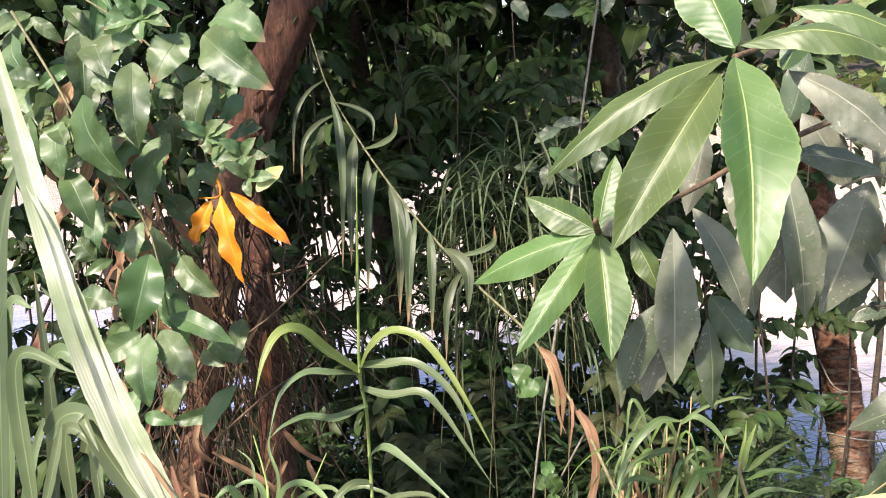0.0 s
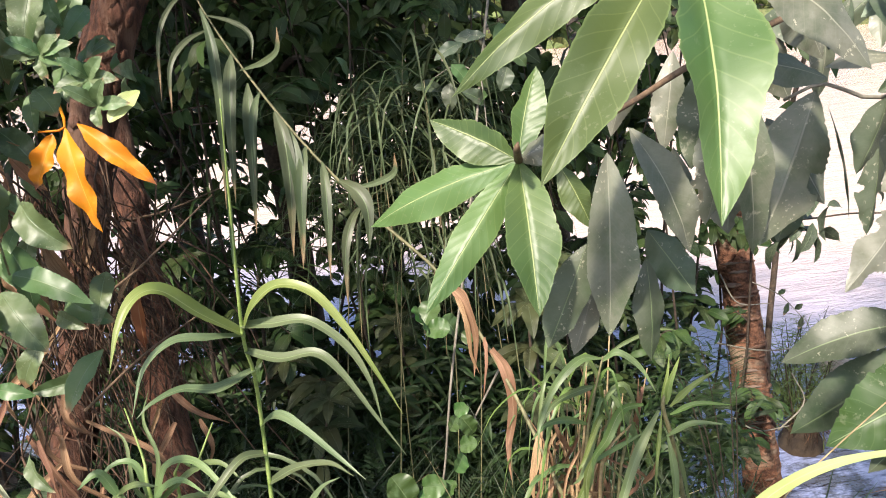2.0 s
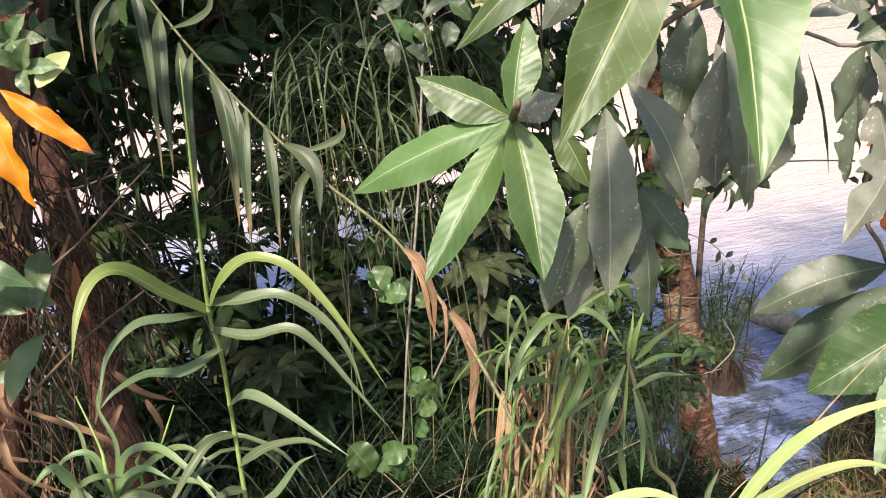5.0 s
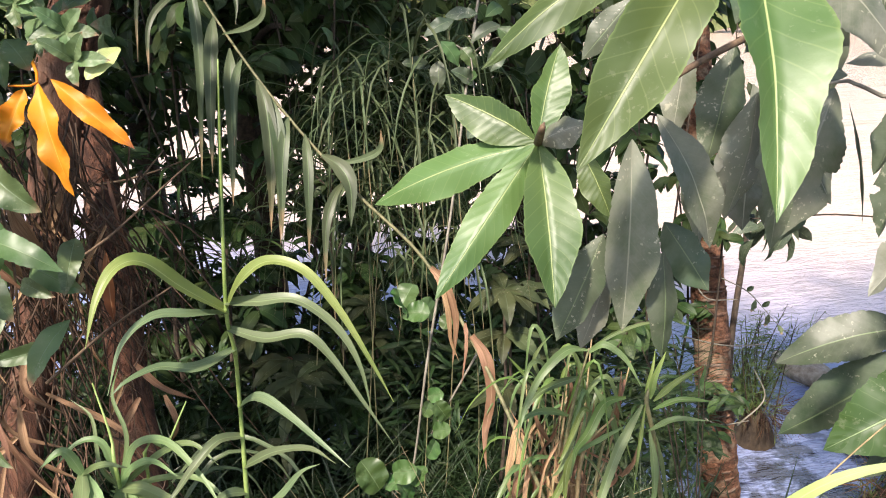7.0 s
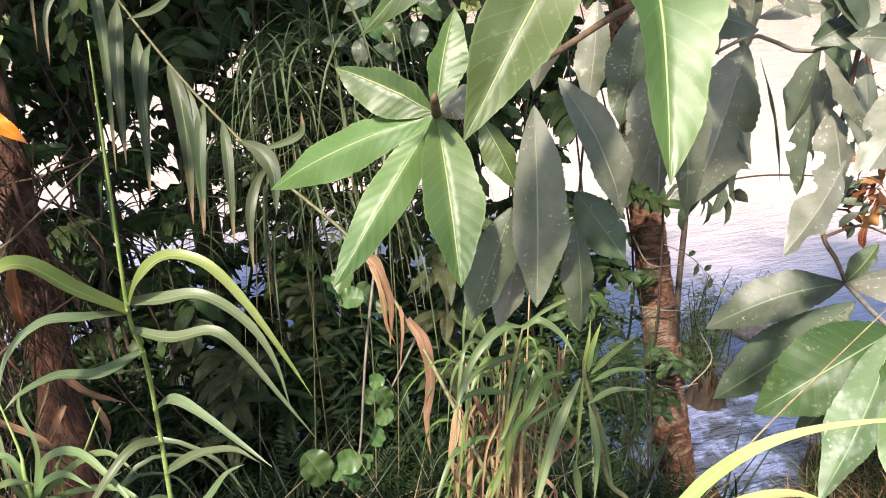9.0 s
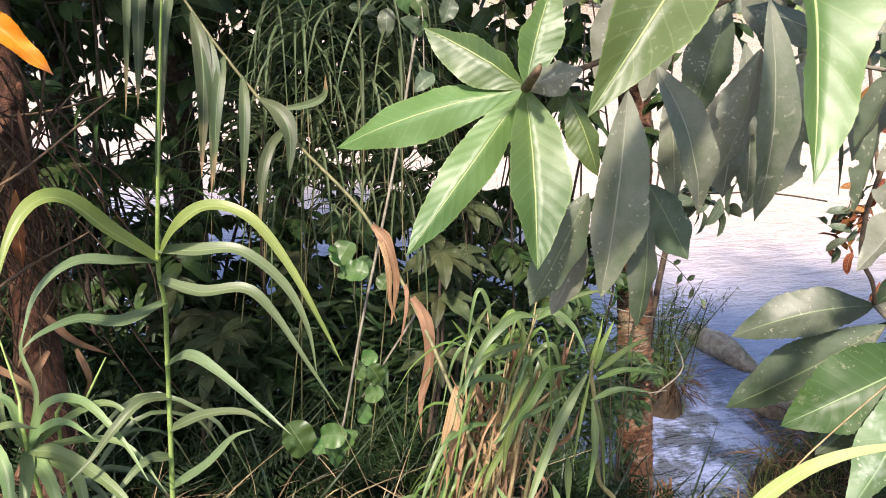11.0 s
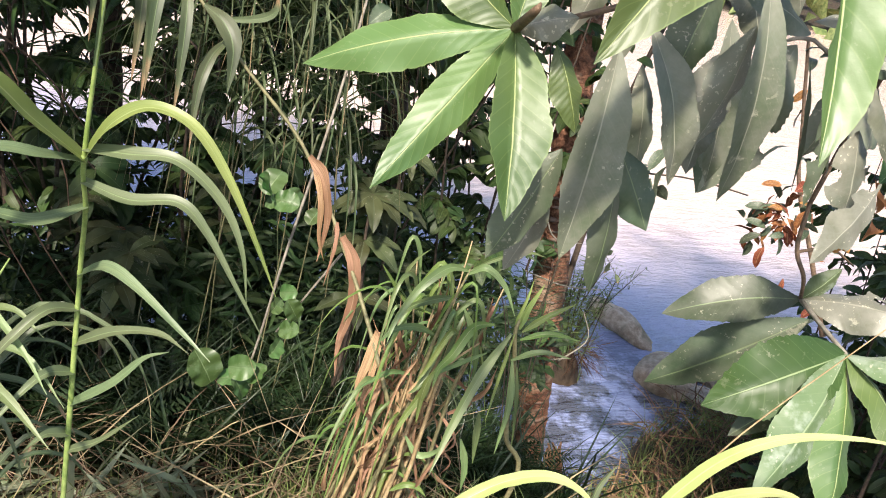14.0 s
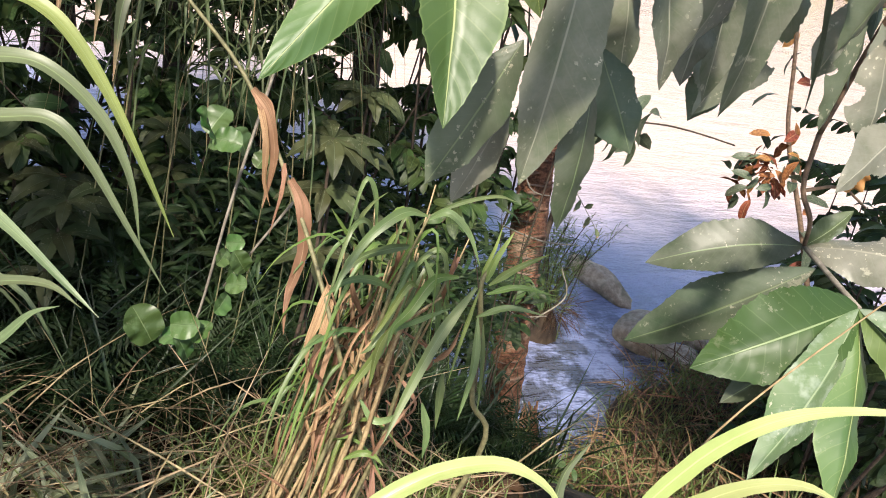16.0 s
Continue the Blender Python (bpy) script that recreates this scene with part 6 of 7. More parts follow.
def build_shrubs():
    def at(x, y):
        return (x, y, ground_height(x, y) - .03)
    spots = (((-.95, 2.75), 2.6, .55, 1000), ((-.35, 2.95), 2.9, .6, 1000), ((.18, 2.75), 2.7, .55, 1000), ((.62, 2.65), 2.4, .45, 900), ((.98, 2.75), 2.6, .42, 700),
             ((-.65, 3.5), 3.9, .8, 1550), ((.15, 3.6), 4.1, .85, 1800), ((.85, 3.45), 3.9, .7, 1550), ((-1.6, 3.1), 3.6, .8, 1100), ((1.25, 2.95), 3.5, .35, 500), ((.74, 3.05), 2.3, .36, 460))
    for i, (p, h, s, n) in enumerate(spots):
        low = .42 if i in (5, 6, 7, 9) else (.30 if i in (1, 2, 3, 10) else .12)
        shrub(at(*p), h, s, n, "dense dark green shrub on the shaded bank", 40 + i, low=low)
    for i, (x, y, h, s, n) in enumerate(((-1.45, 2.15, 2.5, .45, 800), (-2.1, 2.9, 3.6, .8, 1000), (-1.15, 1.85, 1.2, .35, 500), (-2.6, 4.2, 5.2, 1.0, 1300), (-1.0, 4.6, 5.6, 1.0, 1300))):
        shrub(at(x, y), h, s, n, "dense dark green shrub on the shaded bank", 70 + i, low=.08, as_parts=120)
    # bushes past the open water
    for i, (x, y, h, s, n) in enumerate(((3.3, 2.45, 2.9, .55, 420), (4.1, 2.9, 3.2, .8, 420), (2.35, 1.75, 2.2, .30, 200))):
        shrub(at(x, y), h, s, n, "leafy bush beside the open water", 90 + i, .12, low=.65 if i == 2 else .2, as_parts=120)
    shrub(at(2.85, 2.10), 3.3, .42, 620, "leafy bush beside the open water", 97, .11, low=.25, as_parts=160)
    shrub(at(3.35, 2.75), 2.6, .50, 520, "leafy bush beside the open water", 98, .11, low=.15, as_parts=120)
    # low boughs show behind; high crowns are unseen, added to shade the bank
    for i, (x, y) in enumerate(((-1.7, 3.8), (-.4, 4.0), (.9, 3.9))):
        canopy_tree(at(x, y), 130 + i)
    canopy_tree(at(3.9, 2.2), 140)
    canopy_tree(at(-1.1, 5.0), 141)
    canopy_tree(at(.3, 5.1), 142)
    # unseen crowns added to shade the near water and the low shrubs
    unseen_shade_tree((3.6, -1.6, ground_height(3.6, -1.6)), (3.3, -1.2, 3.75), 150, 18, 190, (1.5, -.6, 4.9), (1.1, 1.0, .6))
    unseen_shade_tree((-3.4, 1.0, ground_height(-3.4, 1.0)), (-2.9, 1.1, 3.3), 153, 9, 70, (-1.52, 1.25, 4.0), (.38, .35, .2), near=2.55, west=-1.2)
    unseen_shade_tree((-2.6, .2, ground_height(-2.6, .2)), (-2.3, .4, 3.3), 151, 13, 60, (-1.0, .55, 4.0), (.65, .38, .25), near=2.1)


def unseen_shade_tree(foot, fork, seed, boughs, per, centre, reach, near=-9.0, west=-.15):
    """Unseen tree added behind the path; crown placed to shade bank and near water."""
    r = random.Random(seed)
    foot, fork = Vector(foot), Vector(fork)
    tr = thing("tree", foot, "unseen tree added behind the path to cast shade", "tree", "shade trees")
    stem(tr, [foot - UP * .05, foot.lerp(fork, .5) + Vector((.06, 0, 0)), fork], [.16, .13, .11], M_BARK, "trunk", 24, 12, .2)
    poses = []
    for i in range(boughs):
        e = Vector(centre) + Vector([r.uniform(-k, k) for k in reach])
        m = fork.lerp(e, .5) + UP * .3
        stem(tr, [fork, m, e], [.05, .03, .01], M_BARK, "bough", 8, 6)
        for j in range(per):
            p = e.lerp(m, r.random() * (.5 if i % 2 else .15)) + Vector((r.gauss(0, .30), r.gauss(0, .22), r.gauss(0, .20)))
            if p.y + .74 * (p.z - 1.3) < near or p.x + .42 * (p.z - 1.5) < west:
                continue            # leaf left out so its shadow misses the near plants
            poses.append(aim(p, Vector((r.gauss(0, 1), r.gauss(0, 1), r.gauss(-.4, .5))), r.uniform(.16, .28), r.uniform(-1, 1)))
    joined("crown", CANOPY_T, poses, M_SHADE_J, tr, origin=foot)


CANOPY_T = [template("oval", .46, .25, .25, 3, 2, .1, k) for k in range(3)]


def canopy_tree(foot, seed):
    """A tree with low boughs over the bank; its unseen high crown adds shade."""
    r = random.Random(seed)
    foot = Vector(foot)
    tr = thing("tree", foot, "tree with dark low boughs and unseen crown added for shade", "tree", "shade trees")
    fork = foot + Vector((r.gauss(0, .1), r.gauss(0, .1), 3.6))
    stem(tr, [foot - UP * .05, foot.lerp(fork, .5) + Vector((r.gauss(0, .08), 0, 0)), fork], [.09, .07, .06], M_SHRUBWOOD, "trunk", 24, 12, .2)
    poses = []
    knee = foot + Vector((r.gauss(0, .1), r.gauss(0, .1), 2.5))
    for i in range(9):
        a = i * 2.4 + r.uniform(-.4, .4)
        e = knee + Vector((math.cos(a) * r.uniform(.5, 1.1), math.sin(a) * .7 - .5, r.uniform(.1, .9)))
        m = knee.lerp(e, .5) + UP * .12
        stem(tr, [knee, m, e], [.02, .012, .004], M_SHRUBWOOD, "bough", 8, 5)
        C = bez([knee, m, e], 20)
        for j in range(115):
            p = C[r.randrange(3, 21)] + Vector((r.gauss(0, .17), r.gauss(0, .16), r.gauss(0, .14)))
            if clearing(p):
                continue
            poses.append(aim(p, Vector((r.gauss(0, 1), r.gauss(-.4, 1), r.gauss(-.6, .5))), r.uniform(.09, .15), r.uniform(-.8, .8), UP + OPEN_SIDE * .6))
    for i in range(11):
        a = i * 2.4 + r.uniform(-.4, .4)
        e = fork + Vector((math.cos(a) * r.uniform(.7, 2.0), math.sin(a) * r.uniform(.6, 1.7), r.uniform(.0, 1.5)))
        m = fork.lerp(e, .5) + UP * .25
        stem(tr, [fork, m, e], [.035, .02, .008], M_SHRUBWOOD, "bough", 8, 6)
        C = bez([fork, m, e], 20)
        for j in range(150):
            p = C[r.randrange(5, 21)] + Vector((r.gauss(0, .34), r.gauss(0, .34), r.gauss(0, .24)))
            if p.y < 2.0 + .25 * r.random():
                continue
            poses.append(aim(p, Vector((r.gauss(0, 1), r.gauss(0, 1), r.gauss(-.4, .5))), r.uniform(.13, .24), r.uniform(-1, 1)))
    joined("crown", CANOPY_T, poses, M_SHADE_J, tr, origin=foot)


# ---------------------------------------------------------------- undergrowth
def build_undergrowth():
    r = random.Random(31)

    def patch(name, label, cat, temps, mat, n, box, size, way, face=UP):
        poses = []
        for i in range(n):
            x, y = r.uniform(*box[0]), r.uniform(*box[1])
            z = ground_height(x, y)
            if z < WATER_Z:
                continue
            poses.append(aim((x, y, z + way(r)[0]), way(r)[1], r.uniform(*size), r.uniform(-1, 1), face))
        return joined(name, temps, poses, mat, None, label, cat)

    def upright(r):
        return 0.0, Vector((r.gauss(0, .35), r.gauss(0, .35), 1))

    def lying(r):
        return r.uniform(.0, .24), Vector((r.gauss(0, 1), r.gauss(0, 1), r.gauss(.08, .36)))

    def flat(r):
        return r.uniform(.0, .05), Vector((r.gauss(0, 1), r.gauss(0, 1), r.gauss(0, .15)))

    def askew(r):
        return r.uniform(.0, .14), Vector((r.gauss(0, 1), r.gauss(0, .7), r.gauss(.45, .5)))

    def leaning(r):
        return r.uniform(.0, .22), Vector((r.gauss(0, 1), r.gauss(-.2, .8), r.gauss(.6, .35)))

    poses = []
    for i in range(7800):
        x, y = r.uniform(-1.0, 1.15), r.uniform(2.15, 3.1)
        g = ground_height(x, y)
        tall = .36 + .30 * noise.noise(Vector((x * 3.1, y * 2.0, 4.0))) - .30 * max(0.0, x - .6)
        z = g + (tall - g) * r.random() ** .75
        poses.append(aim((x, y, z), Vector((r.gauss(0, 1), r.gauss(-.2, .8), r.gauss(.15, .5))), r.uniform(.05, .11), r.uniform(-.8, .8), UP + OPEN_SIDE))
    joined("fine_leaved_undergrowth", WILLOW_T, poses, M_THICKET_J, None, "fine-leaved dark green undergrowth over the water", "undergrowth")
    patch("dark_grass", "fine grass and ferns under the shrubs, darkened for shade", "grass", FINE_T, M_SHADED_GRASS_J, 2600, ((-1.2, 1.2), (1.75, 3.0)), (.16, .46), upright)
    patch("tall_dark_grass", "tall fine sedge under the shrubs, darkened for shade", "sedge", SEDGE_T, M_SHADED_GRASS_J, 1200, ((-.9, 1.0), (1.9, 2.5)), (.25, .60), upright)
    patch("feathery_ferns", "low feathery dark green ferns, darkened for shade under shrubs", "fern", FROND_T, M_FROND_J, 2300, ((-1.1, 1.1), (1.85, 2.9)), (.10, .24), leaning)
    patch("straw_litter", "dry straw and dead grass on the bank", "straw", STRAW_T, M_STRAW_J, 1200, ((-1.1, .6), (1.2, 1.85)), (.10, .46), lying)
    patch("leaf_litter", "brown dead leaves lying on damp soil", "leaf litter", LITTER_T, M_LITTER_J, 3600, ((-1.2, 1.0), (1.2, 2.4)), (.03, .085), flat)
    patch("lance_grass", "pale short lance-leaved grass among straw", "grass", LANCE_T, M_LANCE_J, 460, ((-.9, .05), (1.25, 1.72)), (.10, .28), askew)
    patch("grass", "short green grass among straw", "grass", FINE_T, M_GRASS_J, 460, ((-1.1, .8), (1.2, 1.75)), (.10, .30), upright)
    patch("fine_green_grass", "fine bright green grass beside the clump", "grass", FINE_T, M_GRASS_J, 700, ((.08, .75), (1.25, 1.72)), (.08, .24), upright)
    patch("bank_grass", "green grass patch at the waterside", "grass", BANK_T, M_GRASS_J, 4200, ((1.9, 5.4), (1.6, 3.9)), (.12, .34), upright)
    patch("bank_straw", "dry brown grass at the waterside", "straw", BANK_T, M_TUFT_J, 4200, ((1.9, 5.4), (1.6, 3.9)), (.10, .36), lying)
    patch("edge_grass", "thin grass along the water's edge", "grass", FINE_T, M_GRASS_J, 700, ((2.3, 3.4), (2.4, 4.6)), (.10, .30), upright)
    patch("trunk_grass", "green grass round the foot of the tree", "grass", FINE_T, M_GRASS_J, 520, ((1.38, 1.76), (2.35, 2.95)), (.12, .34), upright)


def stone(place, size, seed):
    bm = bmesh.new()
    bmesh.ops.create_icosphere(bm, subdivisions=4, radius=1)
    for v in bm.verts:
        k = 1 + .30 * noise.noise(v.co * 1.1 + Vector((seed, 0, 0))) + .06 * noise.noise(v.co * 4 + Vector((seed, 5, 0)))
        v.co = Vector((v.co.x * size[0], v.co.y * size[1], v.co.z * size[2])) * k
    me = bpy.data.meshes.new("stone")
    bm.to_mesh(me)
    bm.free()
    me.materials.append(M_STONE)
    me.polygons.foreach_set("use_smooth", [True] * len(me.polygons))
    ob = new("stone", me)
    ob.location = place
    ob.rotation_euler = (0, 0, seed)
    tagged(ob, "smooth grey brown stone lying at the water's edge", "stone", "stones at the waterside")


def build_fine_grass():
    r = random.Random(51)
    for k, (b, t) in enumerate((((-.05, 2.02), (0.148, 2.022, 1.355)), ((.12, 2.0), (0.183, 1.934, 1.294)), ((-.2, 2.1), (0.027, 2.088, 1.303)), ((.2, 2.1), (0.277, 1.983, 1.339)), ((.02, 2.15), (0.072, 2.097, 1.215)), ((.3, 2.05), (0.248, 2.039, 1.172)))):
        foot = Vector((b[0], b[1], ground_height(*b)))
        top = Vector(t)
        g = thing("tall_grass", foot, "tall fine grass with thin drooping blades", "grass", "tall fine grasses")
        pts = [foot, foot.lerp(top, .5) + Vector((r.gauss(0, .03), .03, 0)), top]
        stem(g, pts, [.002, .0018, .0008], M_STEM_OLIVE, "culm", 14, 5)
        C = bez(pts, 30)
        for i in range(54):
            p = C[r.randrange(20, 31)]
            a = r.uniform(0, 6.28)
            o = Vector((math.cos(a), math.sin(a) * .7, 0))
            l = r.uniform(.14, .34)
            blade(g, [p, p + o * l * .35 + UP * l * .22, p + o * l * .75 + UP * l * r.uniform(-.1, .2), p + o * l - UP * l * r.uniform(.3, 1.1)], r.uniform(.006, .012), M_TALL, UP, .4, 8)


def build_shoots():
    foot = Vector((-.37, 1.22, ground_height(-.37, 1.22)))
    g = thing("reed_shoots", foot, "low reed shoots with crowded arching blades", "reed")
    K, L = Vector((-0.346, 1.118, 0.840)), Vector((-0.374, 1.082, 0.893))
    stem(g, [foot, foot.lerp(K, .5) + Vector((.01, 0, 0)), K, (-0.350, 1.138, 0.905), (-0.370, 1.174, 0.972)], [.004, .0038, .0032, .002, .001], M_STEM, "culm", 14, 6)
    stem(g, [foot + Vector((-.06, -.03, 0)), foot.lerp(L, .6), L], [.004, .0038, .003], M_STEM, "culm", 10, 6)
    stem(g, [foot + Vector((.05, 0, 0)), (-0.310, 1.118, 0.832), (-0.280, 1.136, 0.885), (-0.250, 1.154, 0.938)], [.003, .0028, .002, .001], M_STEM, "culm", 10, 6)
    blade(g, [K, (-0.316, 1.118, 0.901), (-0.269, 1.092, 0.917), (-0.224, 1.046, 0.890), (-0.196, 1.012, 0.854)], .0130, M_CLUMP, (0, -.6, .8), .3, 30)
    blade(g, [K, (-0.322, 1.107, 0.875), (-0.289, 1.086, 0.895), (-0.254, 1.053, 0.890)], .0135, M_CLUMP, (0, -.6, .8), .3, 30)
    blade(g, [K, (-0.297, 1.072, 0.861), (-0.240, 1.021, 0.851), (-0.189, 0.970, 0.816)], .0190, M_CLUMP, (0, -.6, .8), .3, 30)
    blade(g, [K, (-0.311, 1.062, 0.833), (-0.290, 1.012, 0.783)], .0200, M_CLUMP, (0, -.6, .8), .3, 30)
    blade(g, [K, (-0.337, 1.068, 0.832), (-0.346, 1.023, 0.780)], .0190, M_CLUMP, (0, -.6, .8), .3, 30)
    blade(g, [L, (-0.346, 1.039, 0.863), (-0.339, 0.990, 0.810)], .0190, M_CLUMP, (0, -.6, .8), .3, 30)
    blade(g, [L, (-0.366, 1.022, 0.864), (-0.357, 0.973, 0.812)], .0210, M_CLUMP, (0, -.6, .8), .3, 30)
    blade(g, [L, (-0.341, 1.062, 0.915), (-0.307, 1.044, 0.918)], .0110, M_CLUMP, (0, -.6, .8), .3, 30)
    blade(g, [K, (-0.280, 1.106, 0.894), (-0.238, 1.092, 0.909), (-0.205, 1.065, 0.890)], .0120, M_CLUMP, (0, -.6, .8), .3, 30)
    blade(g, [K, (-0.359, 1.129, 0.904), (-0.389, 1.128, 0.911), (-0.419, 1.112, 0.887)], .0110, M_CLUMP, (0, -.6, .8), .3, 30)
    blade(g, [L, (-0.390, 1.080, 0.930), (-0.417, 1.069, 0.917)], .0150, M_CLUMP, (0, -.6, .8), .3, 30)
    blade(g, [K, (-0.284, 1.060, 0.841), (-0.269, 1.018, 0.808), (-0.274, 0.995, 0.780)], .0150, M_CLUMP, (0, -.6, .8), .3, 30)
    blade(g, [K, (-0.329, 1.134, 0.906), (-0.344, 1.160, 0.955), (-0.332, 1.175, 0.993)], .0070, M_CLUMP, (0, -.6, .8), .3, 30)
    blade(g, [K, (-0.364, 1.118, 0.879), (-0.371, 1.146, 0.934), (-0.397, 1.162, 0.957)], .0070, M_CLUMP, (0, -.6, .8), .3, 30)
    blade(g, [K, (-0.273, 1.108, 0.853), (-0.224, 1.084, 0.850), (-0.184, 1.044, 0.809)], .0100, M_CLUMP, (0, -.6, .8), .3, 30)
    r = random.Random(61)
    for i in range(16):
        p = foot.lerp(K, r.uniform(.35, .95)) + Vector((r.gauss(0, .04), r.gauss(.05, .04), 0))
        a = r.uniform(0, 6.28)
        o = Vector((math.cos(a), math.sin(a) * .6, 0))
        l = r.uniform(.12, .26)
        blade(g, [p, p + o * l * .4 + UP * l * .35, p + o * l * .8 + UP * l * .2, p + o * l - UP * l * .2], r.uniform(.008, .013), M_REED if i % 3 else M_REED_D, (0, -.4, .9), .35, 10)


def whorl(foot, top, seed, n=8, size=.115, girth=.006):
    r = random.Random(seed)
    foot, top = Vector(foot), Vector(top)
    w = thing("sapling", foot, "slim sapling topped by whorls of grey-green leaves", "sapling", "whorled saplings")
    pts = [foot, foot.lerp(top, .5) + Vector((r.gauss(0, .03), r.gauss(0, .03), 0)), top]
    axis = stem(w, pts, [girth, girth * .9, girth * .6], M_BARK if girth > .01 else M_SHRUBWOOD, "stem", 24, 10, .18, .06 if girth > .01 else 0)
    C = bez(pts, 20)
    for c, k in ((C[20], n), (C[17], n - 2), (C[13], n - 4)):
        for i in range(k):
            a = i * 6.283 / k + r.uniform(-.25, .25)
            d = Vector((math.cos(a), math.sin(a), r.uniform(-.7, .1)))
            l = size * r.uniform(.7, 1.15)
            leaf(axis, c, c + d.normalized() * l, l * .36, M_WHORL, .12, (0, -.3, 1), .2, .1, "ellip")


def build_strap_plant():
    """Dark rosettes of narrow leaves on two slim stems."""
    r = random.Random(83)
    foot = Vector((-.50, 2.50, ground_height(-.50, 2.50)))
    g = thing("strap_leaved_shrub", foot, "dark shrub with rosettes of narrow strap leaves", "shrub")
    for top in ((-.45, 2.46, .98), (-.53, 2.52, .78), (-.36, 2.50, .70)):
        top = Vector(top)
        stem(g, [foot, foot.lerp(top, .5) + Vector((r.gauss(0, .04), 0, 0)), top], [.010, .008, .005], M_SHRUBWOOD, "stem", 12, 6)
        for i in range(24):
            a = i * 2.4
            o = Vector((math.cos(a), math.sin(a), 0))
            l, up = r.uniform(.16, .30), r.uniform(-.1, .7)
            p = top - UP * .06 * r.random()
            blade(g, [p, p + o * l * .45 + UP * l * up * .5, p + o * l * .85 + UP * l * (up * .6 - .1), p + o * l * 1.1 + UP * l * (up * .4 - .35)], r.uniform(.010, .016), M_SHADE, UP, .4, 9, "strap_leaf", shape="strap")


def build_whorls():
    for i, t in enumerate(((-0.204, 2.300, 0.400), (0.392, 1.995, 0.682), (0.508, 2.163, 0.739), (0.050, 2.365, 0.519), (-0.304, 2.365, 0.459), (-0.169, 2.089, 0.445), (0.424, 2.079, 0.630))):
        x, y, z = t
        whorl((x - .05, y + .03, ground_height(x - .05, y + .03)), t, 200 + i, girth=.026 if i == 0 else .006, size=.14 if i == 0 else .115)


def build_fern():
    """Fine dark fronds over the water beside the tree."""
    r = random.Random(71)
    foot = Vector((1.02, 2.05, ground_height(1.02, 2.05)))
    f = thing("fern", foot, "fern with fine dark fronds beside the tree", "fern")
    for k, e in enumerate(((0.841, 1.956, 0.537), (0.941, 1.994, 0.519), (0.977, 2.004, 0.384), (0.791, 1.929, 0.423), (0.719, 1.864, 0.535))):
        e = Vector(e)
        pts = [foot, foot.lerp(e, .6) + UP * .12, e]
        rachis = stem(f, pts, [.003, .002, .0008], M_SHRUBWOOD, "rachis", 10, 5)
        C = bez(pts, 30)
        poses = []
        for i in range(10, 31):
            t = (C[i] - C[i - 1]).normalized()
            for sgn in (-1, 1):
                w = t * .5 + Vector((sgn * .8, .2, -.35))
                poses.append(aim(C[i], w, .13 * (1.1 - abs(i - 18) / 22), r.uniform(-.3, .3)))
        joined("frond", FINE_T, poses, M_SHADED_GRASS_J, rachis, origin=foot, kind="")


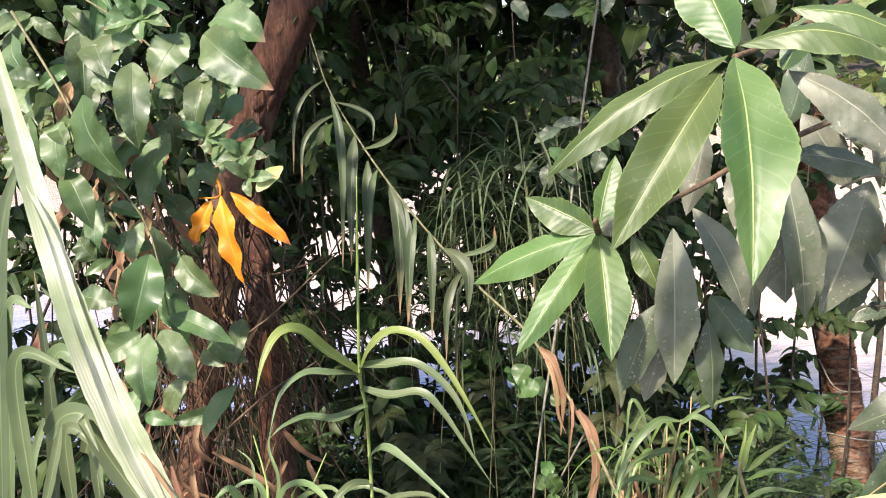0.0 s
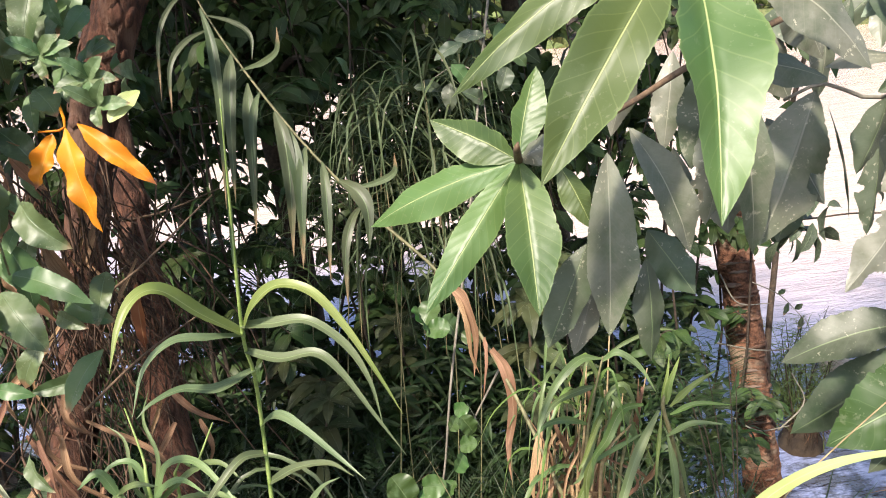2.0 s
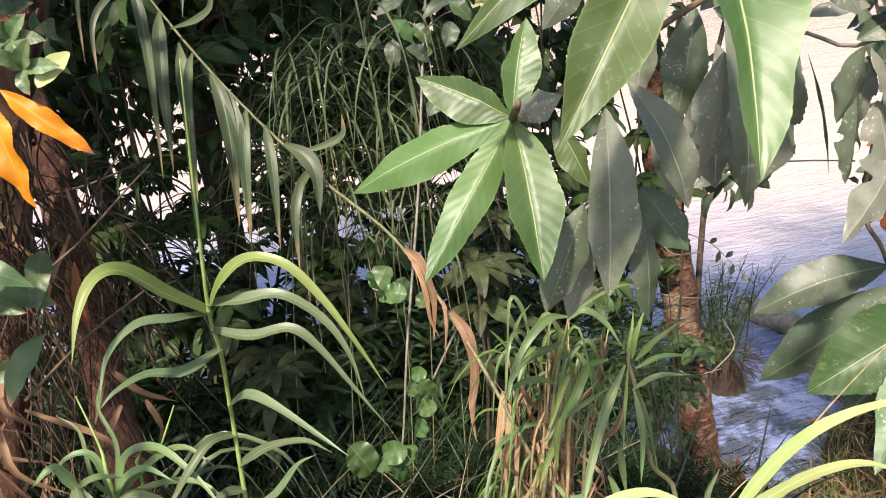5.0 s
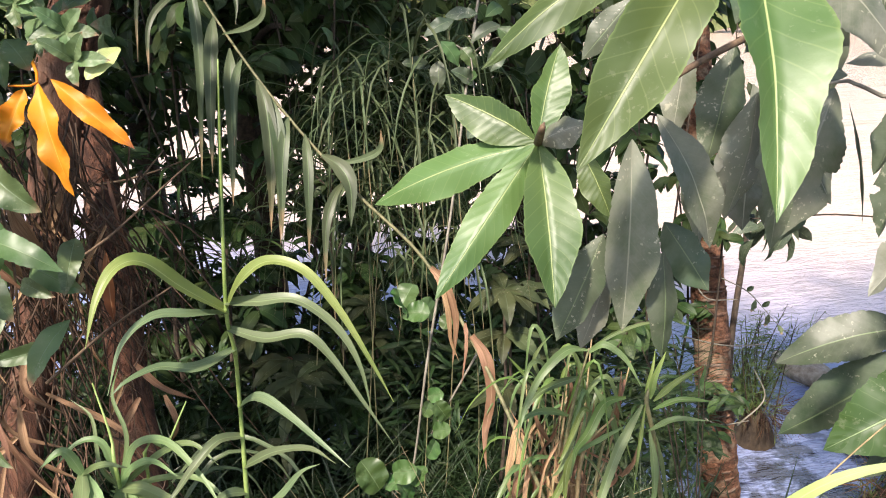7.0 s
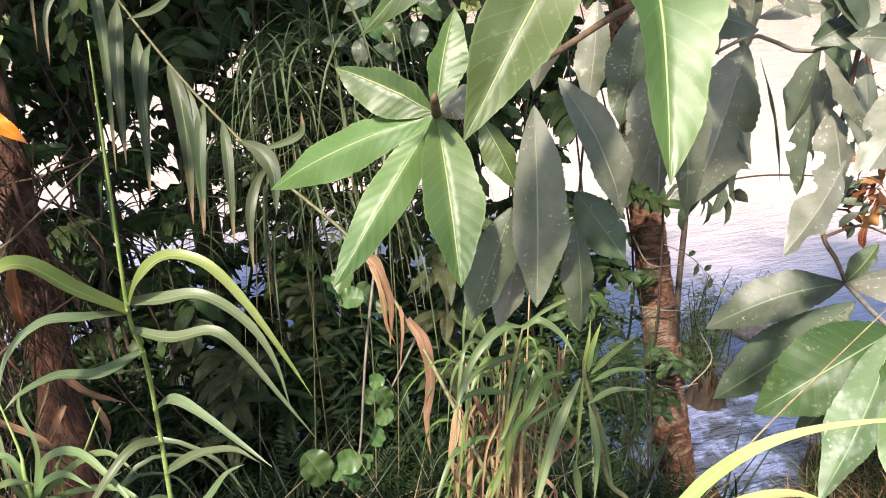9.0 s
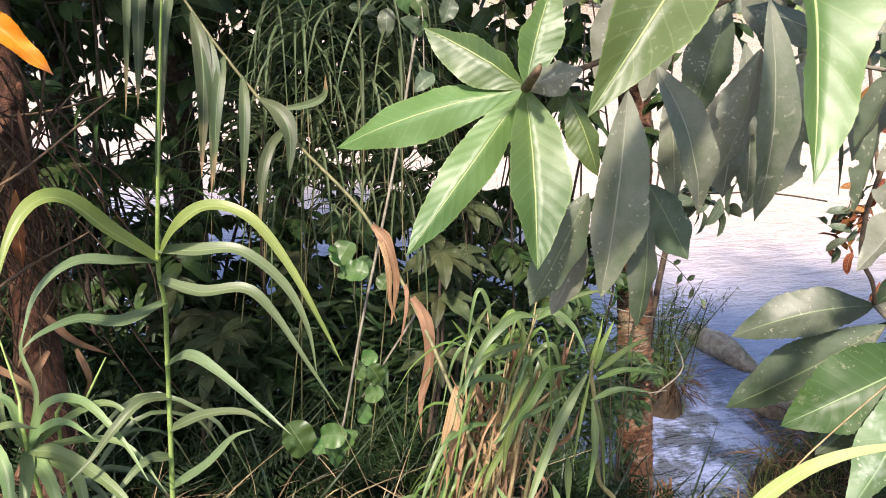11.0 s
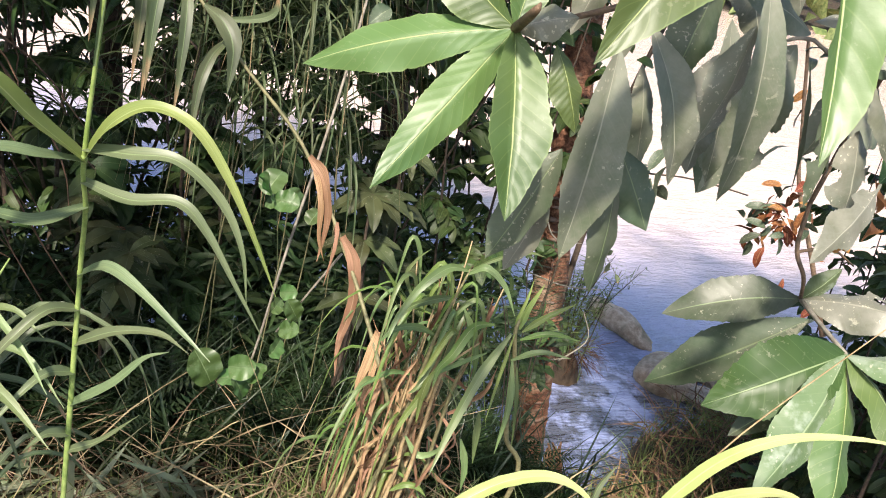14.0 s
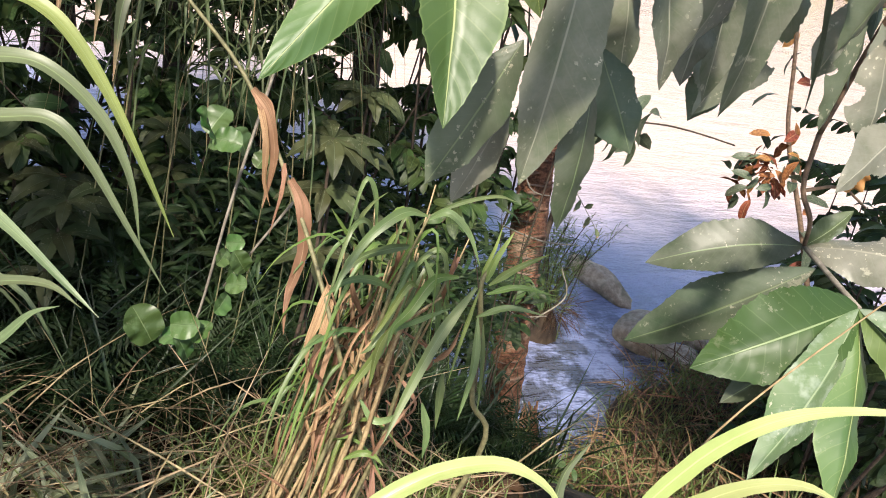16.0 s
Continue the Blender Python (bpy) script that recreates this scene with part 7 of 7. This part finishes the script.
def build_waterside():
    stone((3.56, 5.02, -1.67), (.15, .36, .12), .25)
    stone((3.55, 4.26, -1.66), (.26, .22, .15), .9)
    stone((3.72, 3.92, -1.66), (.20, .13, .09), 1.9)
    stone((4.02, 4.24, -1.66), (.20, .16, .10), 2.7)
    # feathery plant on a hummock in the shallows
    q = random.Random(95)
    ts = thing("waterside_plant", (2.70, 4.40, -1.45), "feathery green plant on a muddy hummock in shallows", "plant")
    poses = []
    for i in range(26):
        b = Vector((2.66 + q.gauss(0, .08), 4.40 + q.gauss(0, .10), -1.50))
        e = b + Vector((q.gauss(.02, .14), q.gauss(0, .10), q.uniform(.30, .78)))
        stem(ts, [b, b.lerp(e, .5) + Vector((q.gauss(0, .03), 0, .02)), e], [.006, .004, .0015], M_SHRUBWOOD, "stalk", 8, 4)
        for k in range(90):
            p = b.lerp(e, q.uniform(.1, 1.0)) + Vector((q.gauss(0, .02), q.gauss(0, .02), 0))
            poses.append(aim(p, Vector((q.gauss(0, 1), q.gauss(0, .7), q.gauss(.35, .4))), q.uniform(.05, .12), q.uniform(-1, 1)))
    joined("feathery_foliage", BLADE_T, poses, M_FEATHER_J, ts, origin=(2.70, 4.40, -1.45))
    poses = []
    for i in range(240):
        a = q.uniform(0, 6.28)
        b = Vector((2.72 + math.cos(a) * q.uniform(.02, .20), 4.36 + math.sin(a) * q.uniform(.02, .20), -1.50 + q.uniform(0, .10)))
        poses.append(aim(b, Vector((math.cos(a), math.sin(a), q.gauss(-.1, .5))), q.uniform(.10, .22), q.uniform(-1, 1)))
    joined("root_skirt", BANK_T, poses, M_LITTER_J, ts, origin=(2.70, 4.40, -1.45), label="brown matted roots")
    # sapling over the water
    sp = thing("sapling", (2.001, 2.047, 0.418), "bare sapling with dark and rusty leaves over water", "sapling")
    S = [(2.013, 1.959, 0.278), (1.982, 2.100, 0.493), (1.942, 2.244, 0.707), (1.955, 2.352, 0.900), (1.975, 2.495, 1.158)]
    stem(sp, S, [.010, .009, .008, .007, .006], M_TWIG, "stem", 16, 6)
    stem(sp, [(1.745, 2.241, 0.657), (1.609, 2.254, 0.680), (1.485, 2.268, 0.693), (1.344, 2.260, 0.699), (1.225, 2.311, 0.693)], [.003, .003, .003, .003, .002], M_SHRUBWOOD, "twig", 12, 5)
    r = random.Random(3)
    K = Vector((1.830, 2.185, 0.626))
    for i in range(58):
        p = K + Vector((r.gauss(0, .035), r.gauss(0, .04), r.gauss(-.01, .055)))
        w = Vector((r.gauss(0, 1), r.gauss(0, .6), r.gauss(-.5, .5)))
        shared_leaf("leaf", (DUSK_ME if i % 3 == 0 else RUST_ME)[i % 4], sp, aim(p, w, r.uniform(.05, .085), r.uniform(-1, 1)))
    for f in range(0, 40, 2):
        p = bez(S, 40)[f] + Vector((r.gauss(0, .02), 0, 0))
        shared_leaf("leaf", (DUSK_ME, RUST_ME, DUSK_ME)[f % 3][f % 4], sp, aim(p, Vector((r.gauss(0, 1), r.gauss(0, .6), r.gauss(-.2, .6))), r.uniform(.06, .10), r.uniform(-1, 1)))
    K = Vector((1.297, 2.275, 0.687))
    for i in range(26):
        p = K + Vector((r.gauss(0, .05), r.gauss(0, .05), r.gauss(0, .05)))
        shared_leaf("leaf", DUSK_ME[i % 4], sp, aim(p, Vector((r.gauss(0, 1), r.gauss(0, .6), r.gauss(-.6, .6))), r.uniform(.07, .11), r.uniform(-1, 1)))
    # herb at the foot of the tree
    hb = thing("herb", (1.52, 2.52, ground_height(1.52, 2.52)), "small leafy herb at the foot of the tree", "herb")
    for i in range(70):
        x, y = 1.52 + r.gauss(0, .13), 2.52 + r.gauss(0, .09)
        shared_leaf("leaf", FRESH_ME[i % 4], hb, aim((x, y, ground_height(x, y) + r.uniform(.02, .22)), Vector((r.gauss(0, 1), r.gauss(-.3, .8), r.gauss(0, .4))), r.uniform(.04, .09), r.uniform(-.6, .6)))


def build_far_bank():
    """Woods on the other bank."""
    r = random.Random(8)
    temps = [template("oval", .6, .3, .3, 2, 2, .1, k) for k in range(3)]
    poses = []
    for i in range(5200):
        x = r.uniform(-60, 110)
        s = r.uniform(38, 60) if i % 3 else r.uniform(37.5, 42)
        y = (s - .5 * x) / .87
        crown = 5 + 4 * noise.noise(Vector((x * .12, s * .1, 0)))
        z = max(ground_height(x, y), WATER_Z) + crown * min(1.0, (s - 36) / 6) * r.random() ** .7
        poses.append(aim((x, y, z), Vector((r.gauss(0, 1), r.gauss(0, 1), r.gauss(-.3, .6))), r.uniform(.8, 2.0), r.uniform(-1, 1)))
    joined("far_woods", temps, poses, M_FAR, None, "sunlit woods on the far bank", "woods")


build_trunks()
build_roots()
build_climber()
build_branch()
build_low_branch()
build_reed()
build_leaning_reed()
build_grass_clump()
build_left_grasses()
build_front_blades()
build_vine()
build_waterside()
build_fine_grass()
build_shoots()
build_fern()
build_whorls()
build_strap_plant()
build_undergrowth()
build_shrubs()
build_far_bank()
